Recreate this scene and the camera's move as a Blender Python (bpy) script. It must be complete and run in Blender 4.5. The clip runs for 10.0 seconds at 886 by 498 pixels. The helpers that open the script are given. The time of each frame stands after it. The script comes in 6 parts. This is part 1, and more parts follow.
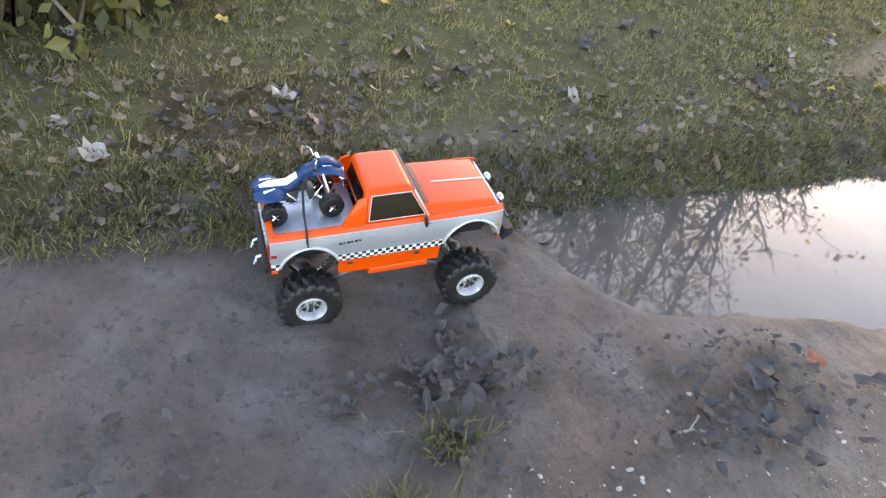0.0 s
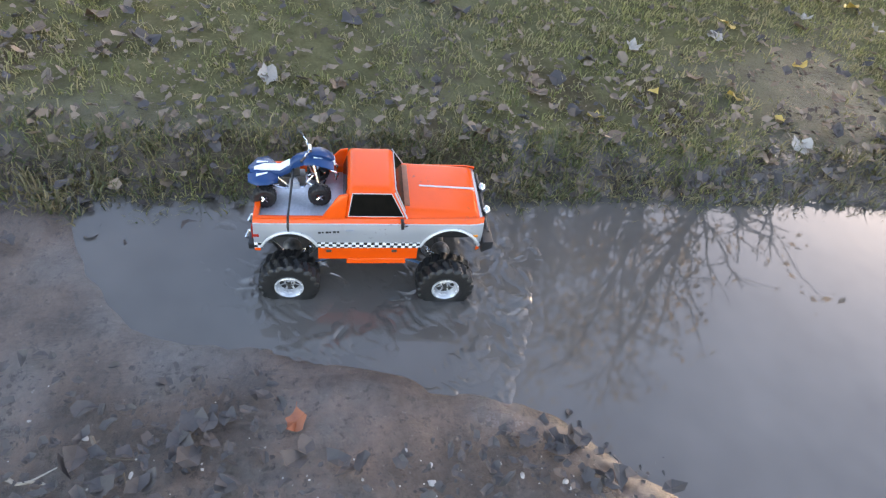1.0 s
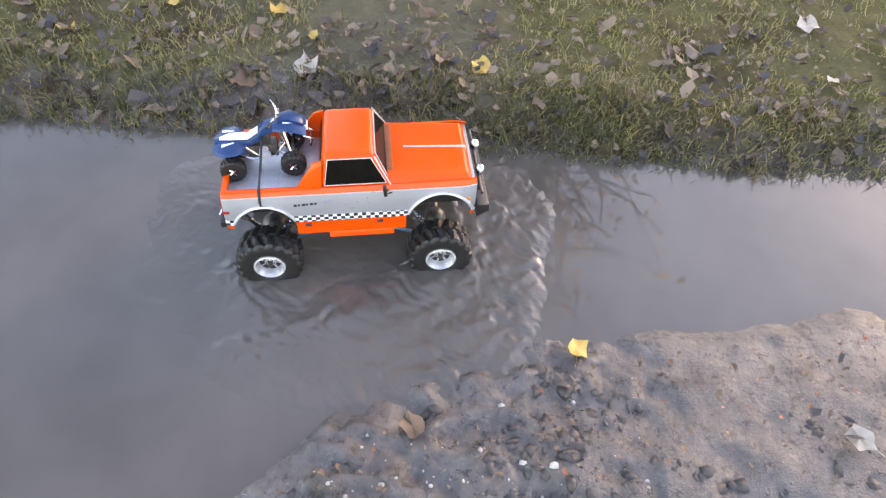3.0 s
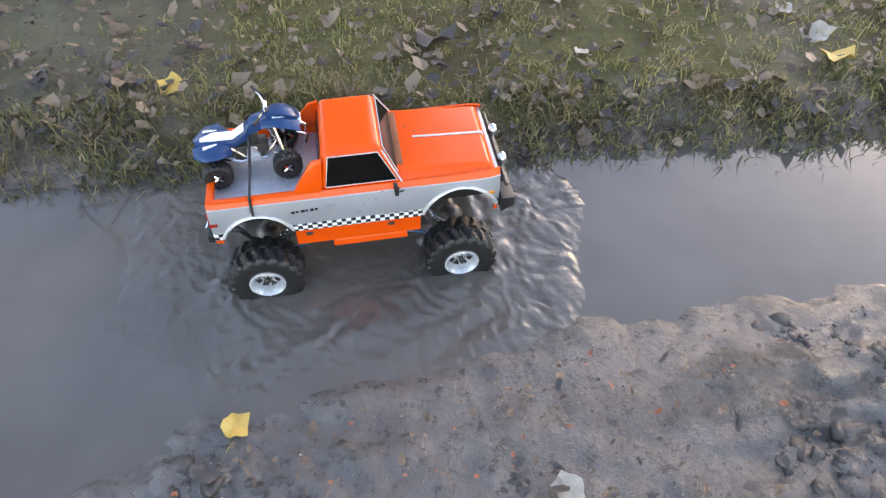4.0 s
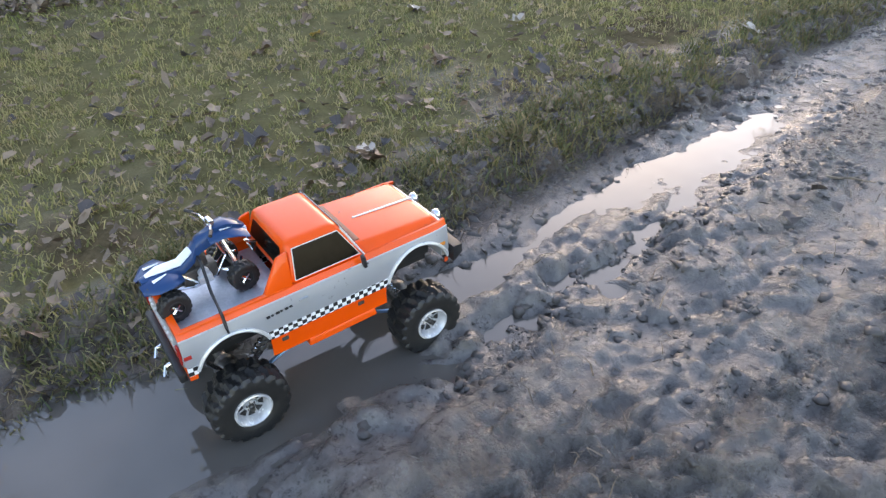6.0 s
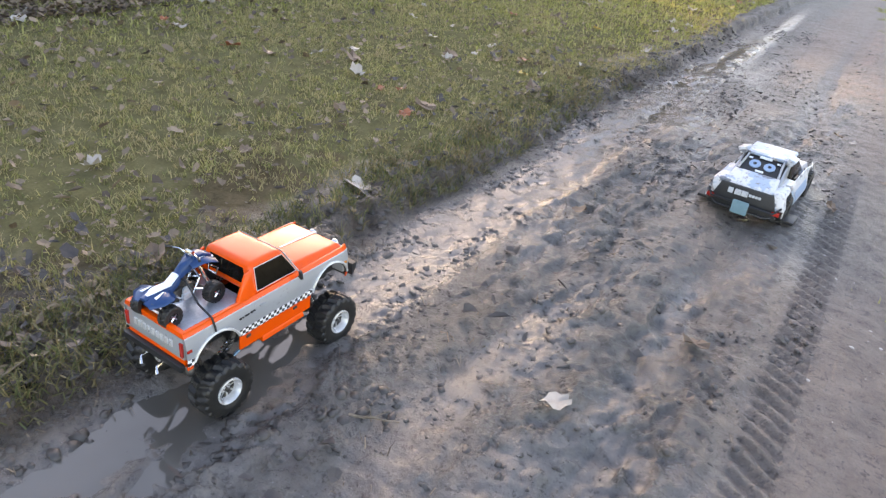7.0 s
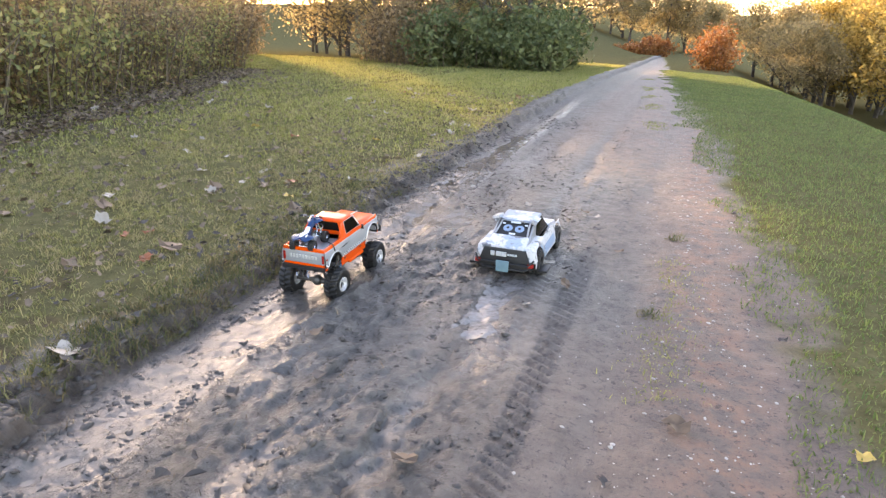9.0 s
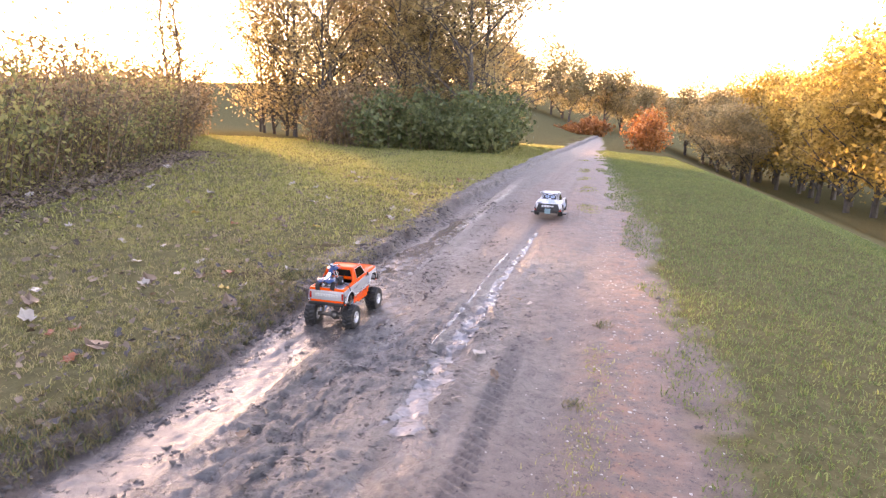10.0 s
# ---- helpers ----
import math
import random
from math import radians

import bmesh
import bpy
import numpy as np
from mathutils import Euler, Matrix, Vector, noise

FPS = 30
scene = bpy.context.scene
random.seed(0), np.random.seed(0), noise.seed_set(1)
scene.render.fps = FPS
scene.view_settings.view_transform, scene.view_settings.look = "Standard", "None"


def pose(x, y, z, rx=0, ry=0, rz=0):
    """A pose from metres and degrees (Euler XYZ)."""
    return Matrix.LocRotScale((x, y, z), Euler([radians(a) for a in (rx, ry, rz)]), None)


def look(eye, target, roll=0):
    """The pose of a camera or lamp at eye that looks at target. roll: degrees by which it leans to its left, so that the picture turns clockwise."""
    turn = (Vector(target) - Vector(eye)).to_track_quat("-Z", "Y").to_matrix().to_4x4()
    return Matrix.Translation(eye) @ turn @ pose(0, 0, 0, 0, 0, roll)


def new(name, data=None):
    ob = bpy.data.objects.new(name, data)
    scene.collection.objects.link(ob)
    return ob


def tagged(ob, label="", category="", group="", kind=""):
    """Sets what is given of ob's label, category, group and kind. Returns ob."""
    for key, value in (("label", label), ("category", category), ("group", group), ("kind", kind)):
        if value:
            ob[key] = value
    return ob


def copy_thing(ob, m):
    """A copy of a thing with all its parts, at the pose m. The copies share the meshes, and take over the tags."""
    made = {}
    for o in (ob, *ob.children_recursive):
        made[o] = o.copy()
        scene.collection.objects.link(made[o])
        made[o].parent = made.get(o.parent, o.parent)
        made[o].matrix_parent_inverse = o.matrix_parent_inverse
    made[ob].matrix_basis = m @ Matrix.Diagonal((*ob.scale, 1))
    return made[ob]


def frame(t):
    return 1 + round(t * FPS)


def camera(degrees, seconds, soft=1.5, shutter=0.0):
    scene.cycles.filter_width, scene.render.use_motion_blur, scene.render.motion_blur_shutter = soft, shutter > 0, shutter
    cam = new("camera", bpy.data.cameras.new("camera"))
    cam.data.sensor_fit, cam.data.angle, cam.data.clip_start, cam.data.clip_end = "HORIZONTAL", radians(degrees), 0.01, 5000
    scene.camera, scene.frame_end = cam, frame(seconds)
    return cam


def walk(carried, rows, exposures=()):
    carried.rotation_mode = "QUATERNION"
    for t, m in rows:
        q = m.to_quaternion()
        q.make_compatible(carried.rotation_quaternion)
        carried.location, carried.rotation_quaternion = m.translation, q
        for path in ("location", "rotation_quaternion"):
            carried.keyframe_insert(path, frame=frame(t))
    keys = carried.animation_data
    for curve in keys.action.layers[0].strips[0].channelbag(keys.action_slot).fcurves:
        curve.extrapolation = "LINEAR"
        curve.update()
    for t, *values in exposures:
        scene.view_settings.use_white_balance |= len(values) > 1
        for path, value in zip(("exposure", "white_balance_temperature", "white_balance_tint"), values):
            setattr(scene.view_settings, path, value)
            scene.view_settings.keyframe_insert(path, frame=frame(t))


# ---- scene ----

PI = math.pi

# ---- camera and its way: seconds, place, Euler angles ----
cam = camera(67.7, 10.0, soft=1.3)
CAMERA_WAY = [
    (0.0, 0.852, -0.185, 0.952, 48.26, -10.56, 70.75),
    (0.5, 0.822, 0.455, 0.999, 44.58, -11.86, 75.61),
    (1.0, 0.918, 1.029, 1.030, 44.57, -8.23, 82.95),
    (1.5, 1.033, 1.452, 0.943, 46.68, -3.45, 84.05),
    (2.0, 0.886, 1.686, 1.063, 36.95, -11.15, 83.89),
    (2.5, 0.946, 2.289, 1.056, 39.64, -5.88, 92.19),
    (2.7, 0.914, 2.477, 1.015, 40.44, -2.38, 93.17),
    (3.8, 0.778, 3.030, 0.886, 42.15, -1.44, 87.83),
    (4.0, 0.703, 3.129, 0.842, 41.67, -0.47, 83.27),
    (4.5, 0.528, 3.531, 0.704, 43.27, 7.27, 83.32),
    (5.0, 0.603, 3.906, 0.543, 43.84, 7.25, 83.06),
    (5.5, 0.658, 3.834, 0.584, 54.04, 0.66, 60.66),
    (5.7, 0.715, 3.963, 0.643, 55.60, 3.75, 55.93),
    (6.8, 0.783, 4.786, 0.952, 59.28, -7.13, 36.60),
    (7.0, 0.870, 4.948, 0.947, 60.20, -5.09, 34.01),
    (7.5, 1.002, 5.010, 0.996, 62.07, -5.48, 30.98),
    (8.0, 1.091, 5.074, 1.002, 64.97, -4.29, 27.34),
    (8.5, 1.169, 5.151, 1.021, 67.66, -2.63, 23.08),
    (9.0, 1.240, 5.194, 1.021, 69.70, -0.73, 19.89),
    (9.5, 1.291, 5.206, 1.091, 72.03, -0.02, 17.06),
    (10.0, 1.325, 5.176, 1.119, 76.14, -1.25, 15.55),
]
EXPOSURES = [(0.0, 2.86, 7800, 20), (0.5, 2.80, 7550, 20), (1.5, 2.90, 7400, 20), (2.0, 3.1, 8000, 26), (2.5, 3.15, 8500, 27), (4.0, 2.82, 7900, 21), (4.5, 2.74, 7600, 18), (5.5, 2.60, 7250, 18), (7.0, 2.74, 8100, 22), (8.5, 2.82, 8400, 23), (9.4, 2.86, 7900, 24), (10.0, 2.98, 8300, 40)]
walk(cam, [(t, pose(*p)) for t, *p in CAMERA_WAY], EXPOSURES)

# the pickup's way: seconds, x, y, pitch, roll, heading
TRUCK_WAY = [
    (0.0, -0.049, 0.171, 3.51, -1.97, -0.81),
    (0.5, -0.066, 0.705, -0.74, -0.19, -1.99),
    (1.0, -0.047, 1.133, 0.67, -0.16, -1.45),
    (1.5, 0.073, 1.455, -2.17, 0.78, -13.52),
    (2.0, 0.090, 1.774, 1.75, -0.55, -0.20),
    (2.5, 0.047, 2.184, 0.10, -1.37, 8.84),
    (2.7, 0.026, 2.331, -0.74, -0.93, 9.58),
    (3.8, -0.039, 2.956, -0.55, 0.72, 5.58),
    (4.0, -0.087, 3.088, -0.63, 1.17, 2.54),
    (4.5, -0.103, 3.411, 0.90, 3.79, -5.44),
    (5.0, 0.027, 3.792, -2.13, -1.66, -6.02),
    (5.5, -0.013, 4.009, 1.29, 1.88, -2.52),
    (5.7, -0.031, 4.189, -0.19, 1.99, -5.46),
    (6.8, -0.081, 5.497, -1.30, -0.94, -0.15),
    (7.0, -0.042, 5.700, -1.32, -0.29, -0.37),
    (7.5, -0.013, 6.131, 2.00, -1.02, -6.16),
    (8.0, 0.020, 6.533, 1.77, -0.54, -7.25),
    (8.5, 0.034, 6.945, 1.14, -0.48, -3.19),
    (9.0, 0.042, 7.304, 0.24, -0.07, -0.44),
    (9.5, 0.039, 7.696, -0.61, 0.10, 0.43),
    (10.0, 0.055, 8.026, -0.64, 0.21, 1.21),
]
# the racing truck's way: seconds, x, y, heading
RACER_WAY = [
    (0.0, 0.672, 7.46, -4.0), (8.4, 0.672, 7.46, -4.0), (8.7, 0.668, 7.55, -3.0), (9.0, 0.664, 7.80, -1.5),
    (9.25, 0.670, 8.40, 0.0), (9.5, 0.678, 9.25, 0.5), (9.75, 0.684, 10.25, 0.0), (10.0, 0.690, 11.30, 0.0),
]

# ---- sky and sun ----
SUN_AZ = (-0.66, 0.75)
SUN_EL = 4.4
world = bpy.data.worlds.new("world")
scene.world = world
world.use_nodes = True
wn = world.node_tree
sky = wn.nodes.new("ShaderNodeTexSky")
sky.sky_type = "NISHITA"
sky.sun_disc = False
sky.sun_elevation = radians(SUN_EL + 11.6)
sky.sun_rotation = math.atan2(SUN_AZ[0], SUN_AZ[1])
sky.air_density, sky.dust_density, sky.ozone_density = 0.95, 0.75, 1.0
wn.nodes["Background"].inputs[1].default_value = 0.15
wn.links.new(sky.outputs[0], wn.nodes["Background"].inputs[0])

sun_data = bpy.data.lights.new("sun", "SUN")
sun_data.energy, sun_data.angle, sun_data.color = 2.6, radians(0.6), (1.0, 0.74, 0.42)
sun = new("sun", sun_data)
_d = Vector((SUN_AZ[0], SUN_AZ[1], math.tan(radians(SUN_EL)))).normalized()
sun.matrix_basis = look(_d * 50, (0, 0, 0))


# ---- materials ----
def nodes_of(name):
    m = bpy.data.materials.new(name)
    m.use_nodes = True
    nt = m.node_tree
    return m, nt, nt.nodes["Principled BSDF"]


def add(nt, kind, **vals):
    n = nt.nodes.new(kind)
    for k, v in vals.items():
        n.inputs[k.replace("_", " ")].default_value = v
    return n


def ramp(nt, src, stops):
    r = nt.nodes.new("ShaderNodeValToRGB")
    el = r.color_ramp.elements
    while len(el) < len(stops):
        el.new(0.5)
    for e, (p, c) in zip(el, stops):
        e.position, e.color = p, (*c, 1)
    nt.links.new(src, r.inputs[0])
    return r.outputs[0]


def noise_of(nt, scale, detail=4, rough=0.6, coord="Object"):
    tc = nt.nodes.new("ShaderNodeTexCoord")
    n = add(nt, "ShaderNodeTexNoise", Scale=scale, Detail=detail, Roughness=rough)
    nt.links.new(tc.outputs[coord], n.inputs["Vector"])
    return n.outputs["Fac"]


def mixc(nt, fac, a, b, mode="MIX"):
    n = nt.nodes.new("ShaderNodeMix")
    n.data_type, n.blend_type = "RGBA", mode
    for sock, v in ((0, fac), (6, a), (7, b)):
        if hasattr(v, "is_output"):
            nt.links.new(v, n.inputs[sock])
        else:
            n.inputs[sock].default_value = v if sock == 0 else (*v, 1)
    return n.outputs[2]


def math_of(nt, op, a, b=0.0, clamp=False):
    n = nt.nodes.new("ShaderNodeMath")
    n.operation, n.use_clamp = op, clamp
    for i, v in enumerate((a, b)):
        if hasattr(v, "is_output"):
            nt.links.new(v, n.inputs[i])
        else:
            n.inputs[i].default_value = v
    return n.outputs[0]


def bump(nt, p, height, strength=0.3, dist=0.002):
    b = add(nt, "ShaderNodeBump", Strength=strength, Distance=dist)
    nt.links.new(height, b.inputs["Height"])
    nt.links.new(b.outputs[0], p.inputs["Normal"])


def simple(name, dark, light, rough, metal=0.0, scale=60, bmp=0.15, dist=0.001, coat=0.0, spread=0.08):
    m, nt, p = nodes_of(name)
    f = noise_of(nt, scale)
    g = noise_of(nt, scale * 0.13, 2)
    c = ramp(nt, math_of(nt, "ADD", math_of(nt, "MULTIPLY", f, 0.6), math_of(nt, "MULTIPLY", g, 0.4)), [(0.35, dark), (0.65, light)])
    nt.links.new(c, p.inputs["Base Color"])
    r = math_of(nt, "ADD", math_of(nt, "MULTIPLY", f, spread * 2), rough - spread, True)
    nt.links.new(r, p.inputs["Roughness"])
    p.inputs["Metallic"].default_value = metal
    p.inputs["Coat Weight"].default_value = coat
    bump(nt, p, f, bmp, dist)
    return m


def painted(name, colour, mud=(0.09, 0.075, 0.06), amount=0.2, metal=0.0, rough=0.28, spec=0.5, coat=0.03):
    """Model-car paint: gloss coat, fine streaks and a few dried mud specks."""
    m, nt, p = nodes_of(name)
    f = noise_of(nt, 90, 6, 0.7)
    big = noise_of(nt, 14, 3)
    specks = ramp(nt, math_of(nt, "MULTIPLY", f, math_of(nt, "ADD", big, 0.5)), [(0.66 - amount * 0.1, (0, 0, 0)), (0.80, (0.8, 0.8, 0.8))])
    tone = mixc(nt, big, tuple(c * 0.86 for c in colour), tuple(min(1, c * 1.08) for c in colour))
    nt.links.new(mixc(nt, specks, tone, mud), p.inputs["Base Color"])
    nt.links.new(math_of(nt, "ADD", math_of(nt, "MULTIPLY", specks, 0.4), rough, True), p.inputs["Roughness"])
    p.inputs["Metallic"].default_value = metal
    p.inputs["Specular IOR Level"].default_value = spec
    p.inputs["Coat Weight"].default_value = coat
    p.inputs["Coat Roughness"].default_value = 0.04
    bump(nt, p, f, 0.05, 0.0006)
    return m


M_ORANGE = painted("orange_paint", (0.80, 0.078, 0.002), amount=0.0, rough=0.34, spec=0.12, coat=0.42)
M_SILVER = painted("silver_paint", (0.40, 0.41, 0.425), metal=0.45, rough=0.34, amount=0.0)
M_WHITE = painted("white_paint", (0.50, 0.51, 0.525), amount=1.0)


def printed(name):
    """White body shell with torn blue and grey print and mud splashes."""
    m, nt, p = nodes_of(name)
    base = mixc(nt, ramp(nt, noise_of(nt, 11, 3, 0.55), [(0.52, (0, 0, 0)), (0.55, (1, 1, 1))]), (0.56, 0.56, 0.57), (0.30, 0.37, 0.46))
    base = mixc(nt, ramp(nt, noise_of(nt, 19, 3, 0.5), [(0.60, (0, 0, 0)), (0.62, (1, 1, 1))]), base, (0.13, 0.14, 0.16))
    base = mixc(nt, ramp(nt, noise_of(nt, 60, 6, 0.75), [(0.54, (0, 0, 0)), (0.64, (0.8, 0.8, 0.8))]), base, (0.17, 0.135, 0.11))
    nt.links.new(base, p.inputs["Base Color"])
    p.inputs["Roughness"].default_value = 0.38
    return m


M_PRINT = printed("printed_body_shell")
M_PALEBLUE = painted("pale_blue_paint", (0.24, 0.34, 0.48), amount=0.5)
M_TRIM = simple("pale_trim", (0.48, 0.48, 0.48), (0.62, 0.62, 0.61), 0.30, metal=0.3)
M_BLACK = simple("black_plastic", (0.006, 0.006, 0.007), (0.016, 0.016, 0.017), 0.52)
M_RUBBER = simple("black_rubber", (0.005, 0.005, 0.005), (0.016, 0.015, 0.014), 0.5, scale=120, bmp=0.4)
M_CHROME = simple("chrome", (0.62, 0.63, 0.65), (0.8, 0.8, 0.82), 0.18, metal=1.0)
M_RIM = simple("silvered_wheel_plastic", (0.42, 0.42, 0.43), (0.62, 0.62, 0.62), 0.26, metal=0.35, scale=90)
M_PLATE = simple("dull_aluminium_plate", (0.42, 0.45, 0.49), (0.58, 0.61, 0.65), 0.42, metal=0.6, scale=220, bmp=0.3)
M_BLUE = painted("blue_plastic", (0.009, 0.042, 0.125), amount=0.0, spec=0.3)
M_BLUEROD = simple("blue_anodised_rod", (0.10, 0.22, 0.42), (0.18, 0.33, 0.55), 0.3, metal=0.8)
M_STEEL = simple("muddy_steel", (0.045, 0.042, 0.040), (0.15, 0.142, 0.135), 0.45, metal=0.7, scale=110)
M_AMBER = simple("amber_lens", (0.62, 0.20, 0.03), (0.75, 0.28, 0.05), 0.2)
M_RED = simple("red_lens", (0.30, 0.015, 0.01), (0.42, 0.03, 0.02), 0.2)
M_TEAL = simple("pale_teal_board", (0.10, 0.19, 0.22), (0.15, 0.25, 0.29), 0.5)
M_SEAT = simple("white_graphic", (0.65, 0.68, 0.72), (0.78, 0.80, 0.84), 0.4)


def glass_dark():
    m, nt, p = nodes_of("smoked_window")
    f = noise_of(nt, 70)
    nt.links.new(ramp(nt, f, [(0.3, (0.003, 0.003, 0.003)), (0.75, (0.008, 0.007, 0.006))]), p.inputs["Base Color"])
    p.inputs["Roughness"].default_value = 0.12
    p.inputs["IOR"].default_value = 1.2
    return m


M_GLASS = glass_dark()


def checker_mat():
    m, nt, p = nodes_of("checkered_decal")
    tc = nt.nodes.new("ShaderNodeTexCoord")
    ch = add(nt, "ShaderNodeTexChecker", Scale=140.0)
    sx = nt.nodes.new("ShaderNodeSeparateXYZ")
    cx = nt.nodes.new("ShaderNodeCombineXYZ")
    nt.links.new(tc.outputs["Object"], sx.inputs[0])
    nt.links.new(sx.outputs[1], cx.inputs[0])
    nt.links.new(sx.outputs[2], cx.inputs[1])
    cx.inputs[2].default_value = 0.0001
    nt.links.new(cx.outputs[0], ch.inputs["Vector"])
    f = noise_of(nt, 120)
    dirt = ramp(nt, f, [(0.55, (0, 0, 0)), (0.8, (0.6, 0.6, 0.6))])
    ch.inputs["Color1"].default_value = (0.80, 0.80, 0.80, 1)
    ch.inputs["Color2"].default_value = (0.012, 0.012, 0.012, 1)
    nt.links.new(mixc(nt, dirt, ch.outputs[0], (0.12, 0.10, 0.09)), p.inputs["Base Color"])
    p.inputs["Roughness"].default_value = 0.3
    return m


M_CHECK = checker_mat()


def attr_of(nt, name):
    a = nt.nodes.new("ShaderNodeAttribute")
    a.attribute_name = name
    return a.outputs["Fac"]


def ground_mat():
    """Mud, drier clay and turf soil, laid out by the three masks that the ground carries."""
    m, nt, p = nodes_of("muddy_ground")
    fine = noise_of(nt, 95, 6, 0.7)
    mid = noise_of(nt, 13, 5, 0.65)
    big = noise_of(nt, 1.7, 4, 0.55)
    both = math_of(nt, "ADD", math_of(nt, "MULTIPLY", fine, 0.45), math_of(nt, "MULTIPLY", mid, 0.55))
    clump = noise_of(nt, 30, 6, 0.72)
    # the darkest stop also paints shade into the mud's crevices
    wetmud = ramp(nt, math_of(nt, "ADD", math_of(nt, "MULTIPLY", both, 0.5), math_of(nt, "MULTIPLY", clump, 0.5)), [(0.36, (0.038, 0.033, 0.029)), (0.47, (0.098, 0.086, 0.076)), (0.62, (0.155, 0.138, 0.122))])
    clay = ramp(nt, both, [(0.30, (0.084, 0.057, 0.045)), (0.5, (0.142, 0.101, 0.082)), (0.72, (0.210, 0.157, 0.132))])
    red = ramp(nt, both, [(0.3, (0.14, 0.07, 0.045)), (0.7, (0.25, 0.135, 0.09))])
    turf = ramp(nt, both, [(0.28, (0.066, 0.058, 0.030)), (0.5, (0.124, 0.112, 0.054)), (0.72, (0.190, 0.162, 0.088))])
    path = mixc(nt, attr_of(nt, "dry"), wetmud, clay)
    path = mixc(nt, math_of(nt, "MULTIPLY", attr_of(nt, "stony"), ramp(nt, mid, [(0.42, (0, 0, 0)), (0.6, (1, 1, 1))])), path, red)
    col = mixc(nt, attr_of(nt, "lawn"), path, turf)
    wet = attr_of(nt, "wet")
    # soaked earth is darker than drained earth
    soak = math_of(nt, "MULTIPLY", wet, ramp(nt, mid, [(0.40, (0.75, 0.75, 0.75)), (0.60, (0.25, 0.25, 0.25))]))
    col = mixc(nt, soak, col, (0.082, 0.072, 0.067))
    col = mixc(nt, math_of(nt, "MULTIPLY", attr_of(nt, "humus"), 0.8), col, ramp(nt, both, [(0.35, (0.036, 0.023, 0.016)), (0.65, (0.128, 0.084, 0.060))]))
    bits = ramp(nt, noise_of(nt, 48, 8, 0.82), [(0.545, (0, 0, 0)), (0.60, (0.8, 0.8, 0.8))])
    keepbits = math_of(nt, "MULTIPLY", bits, math_of(nt, "SUBTRACT", 1.0, attr_of(nt, "lawn")))
    col = mixc(nt, keepbits, col, (0.030, 0.024, 0.021))
    grit = ramp(nt, noise_of(nt, 120, 4, 0.7), [(0.66, (0, 0, 0)), (0.72, (0.7, 0.7, 0.7))])
    col = mixc(nt, math_of(nt, "MULTIPLY", grit, math_of(nt, "SUBTRACT", 1.0, attr_of(nt, "lawn"))), col, (0.24, 0.21, 0.19))
    nt.links.new(col, p.inputs["Base Color"])
    dryrough = math_of(nt, "SUBTRACT", math_of(nt, "ADD", math_of(nt, "MULTIPLY", fine, 0.5), 0.42), math_of(nt, "MULTIPLY", attr_of(nt, "churned"), 0.36), True)
    wetrough = math_of(nt, "ADD", math_of(nt, "MULTIPLY", mid, 0.46), -0.05, True)
    mx = nt.nodes.new("ShaderNodeMix")
    nt.links.new(wet, mx.inputs[0])
    nt.links.new(dryrough, mx.inputs[2])
    nt.links.new(wetrough, mx.inputs[3])
    nt.links.new(mx.outputs[0], p.inputs["Roughness"])
    spec = math_of(nt, "MULTIPLY", math_of(nt, "SUBTRACT", 1.0, attr_of(nt, "lawn")), 0.5)
    nt.links.new(spec, p.inputs["Specular IOR Level"])
    crumb = noise_of(nt, 62, 6, 0.75)
    churn = attr_of(nt, "churned")
    lumpy = math_of(nt, "ADD", math_of(nt, "MULTIPLY", clump, math_of(nt, "MULTIPLY", churn, 0.55)), math_of(nt, "MULTIPLY", both, 0.22))
    relief = math_of(nt, "ADD", lumpy, math_of(nt, "MULTIPLY", crumb, math_of(nt, "ADD", math_of(nt, "MULTIPLY", churn, 0.4), 0.2)))
    # drag marks that run along the path
    tc = nt.nodes.new("ShaderNodeTexCoord")
    mp = nt.nodes.new("ShaderNodeMapping")
    mp.inputs["Scale"].default_value = (1.0, 0.16, 1.0)
    drag = add(nt, "ShaderNodeTexNoise", Scale=42.0, Detail=5.0, Roughness=0.62)
    nt.links.new(tc.outputs["Object"], mp.inputs[0])
    nt.links.new(mp.outputs[0], drag.inputs["Vector"])
    relief = math_of(nt, "ADD", relief, math_of(nt, "MULTIPLY", drag.outputs["Fac"], 0.30))
    relief = math_of(nt, "MULTIPLY", relief, math_of(nt, "SUBTRACT", 1.0, math_of(nt, "MULTIPLY", wet, 0.80)))
    bump(nt, p, relief, 1.0, 0.026)
    return m


def water_mat(name="muddy_water", rough=0.03, ripple=9, strength=0.10):
    m, nt, p = nodes_of(name)
    f = noise_of(nt, 3.0, 3)
    nt.links.new(ramp(nt, f, [(0.3, (0.072, 0.064, 0.055)), (0.7, (0.104, 0.093, 0.081))]), p.inputs["Base Color"])
    p.inputs["Roughness"].default_value = rough
    p.inputs["IOR"].default_value = 1.47
    w = noise_of(nt, ripple, 2, 0.4)
    bump(nt, p, w, strength, 0.004)
    return m


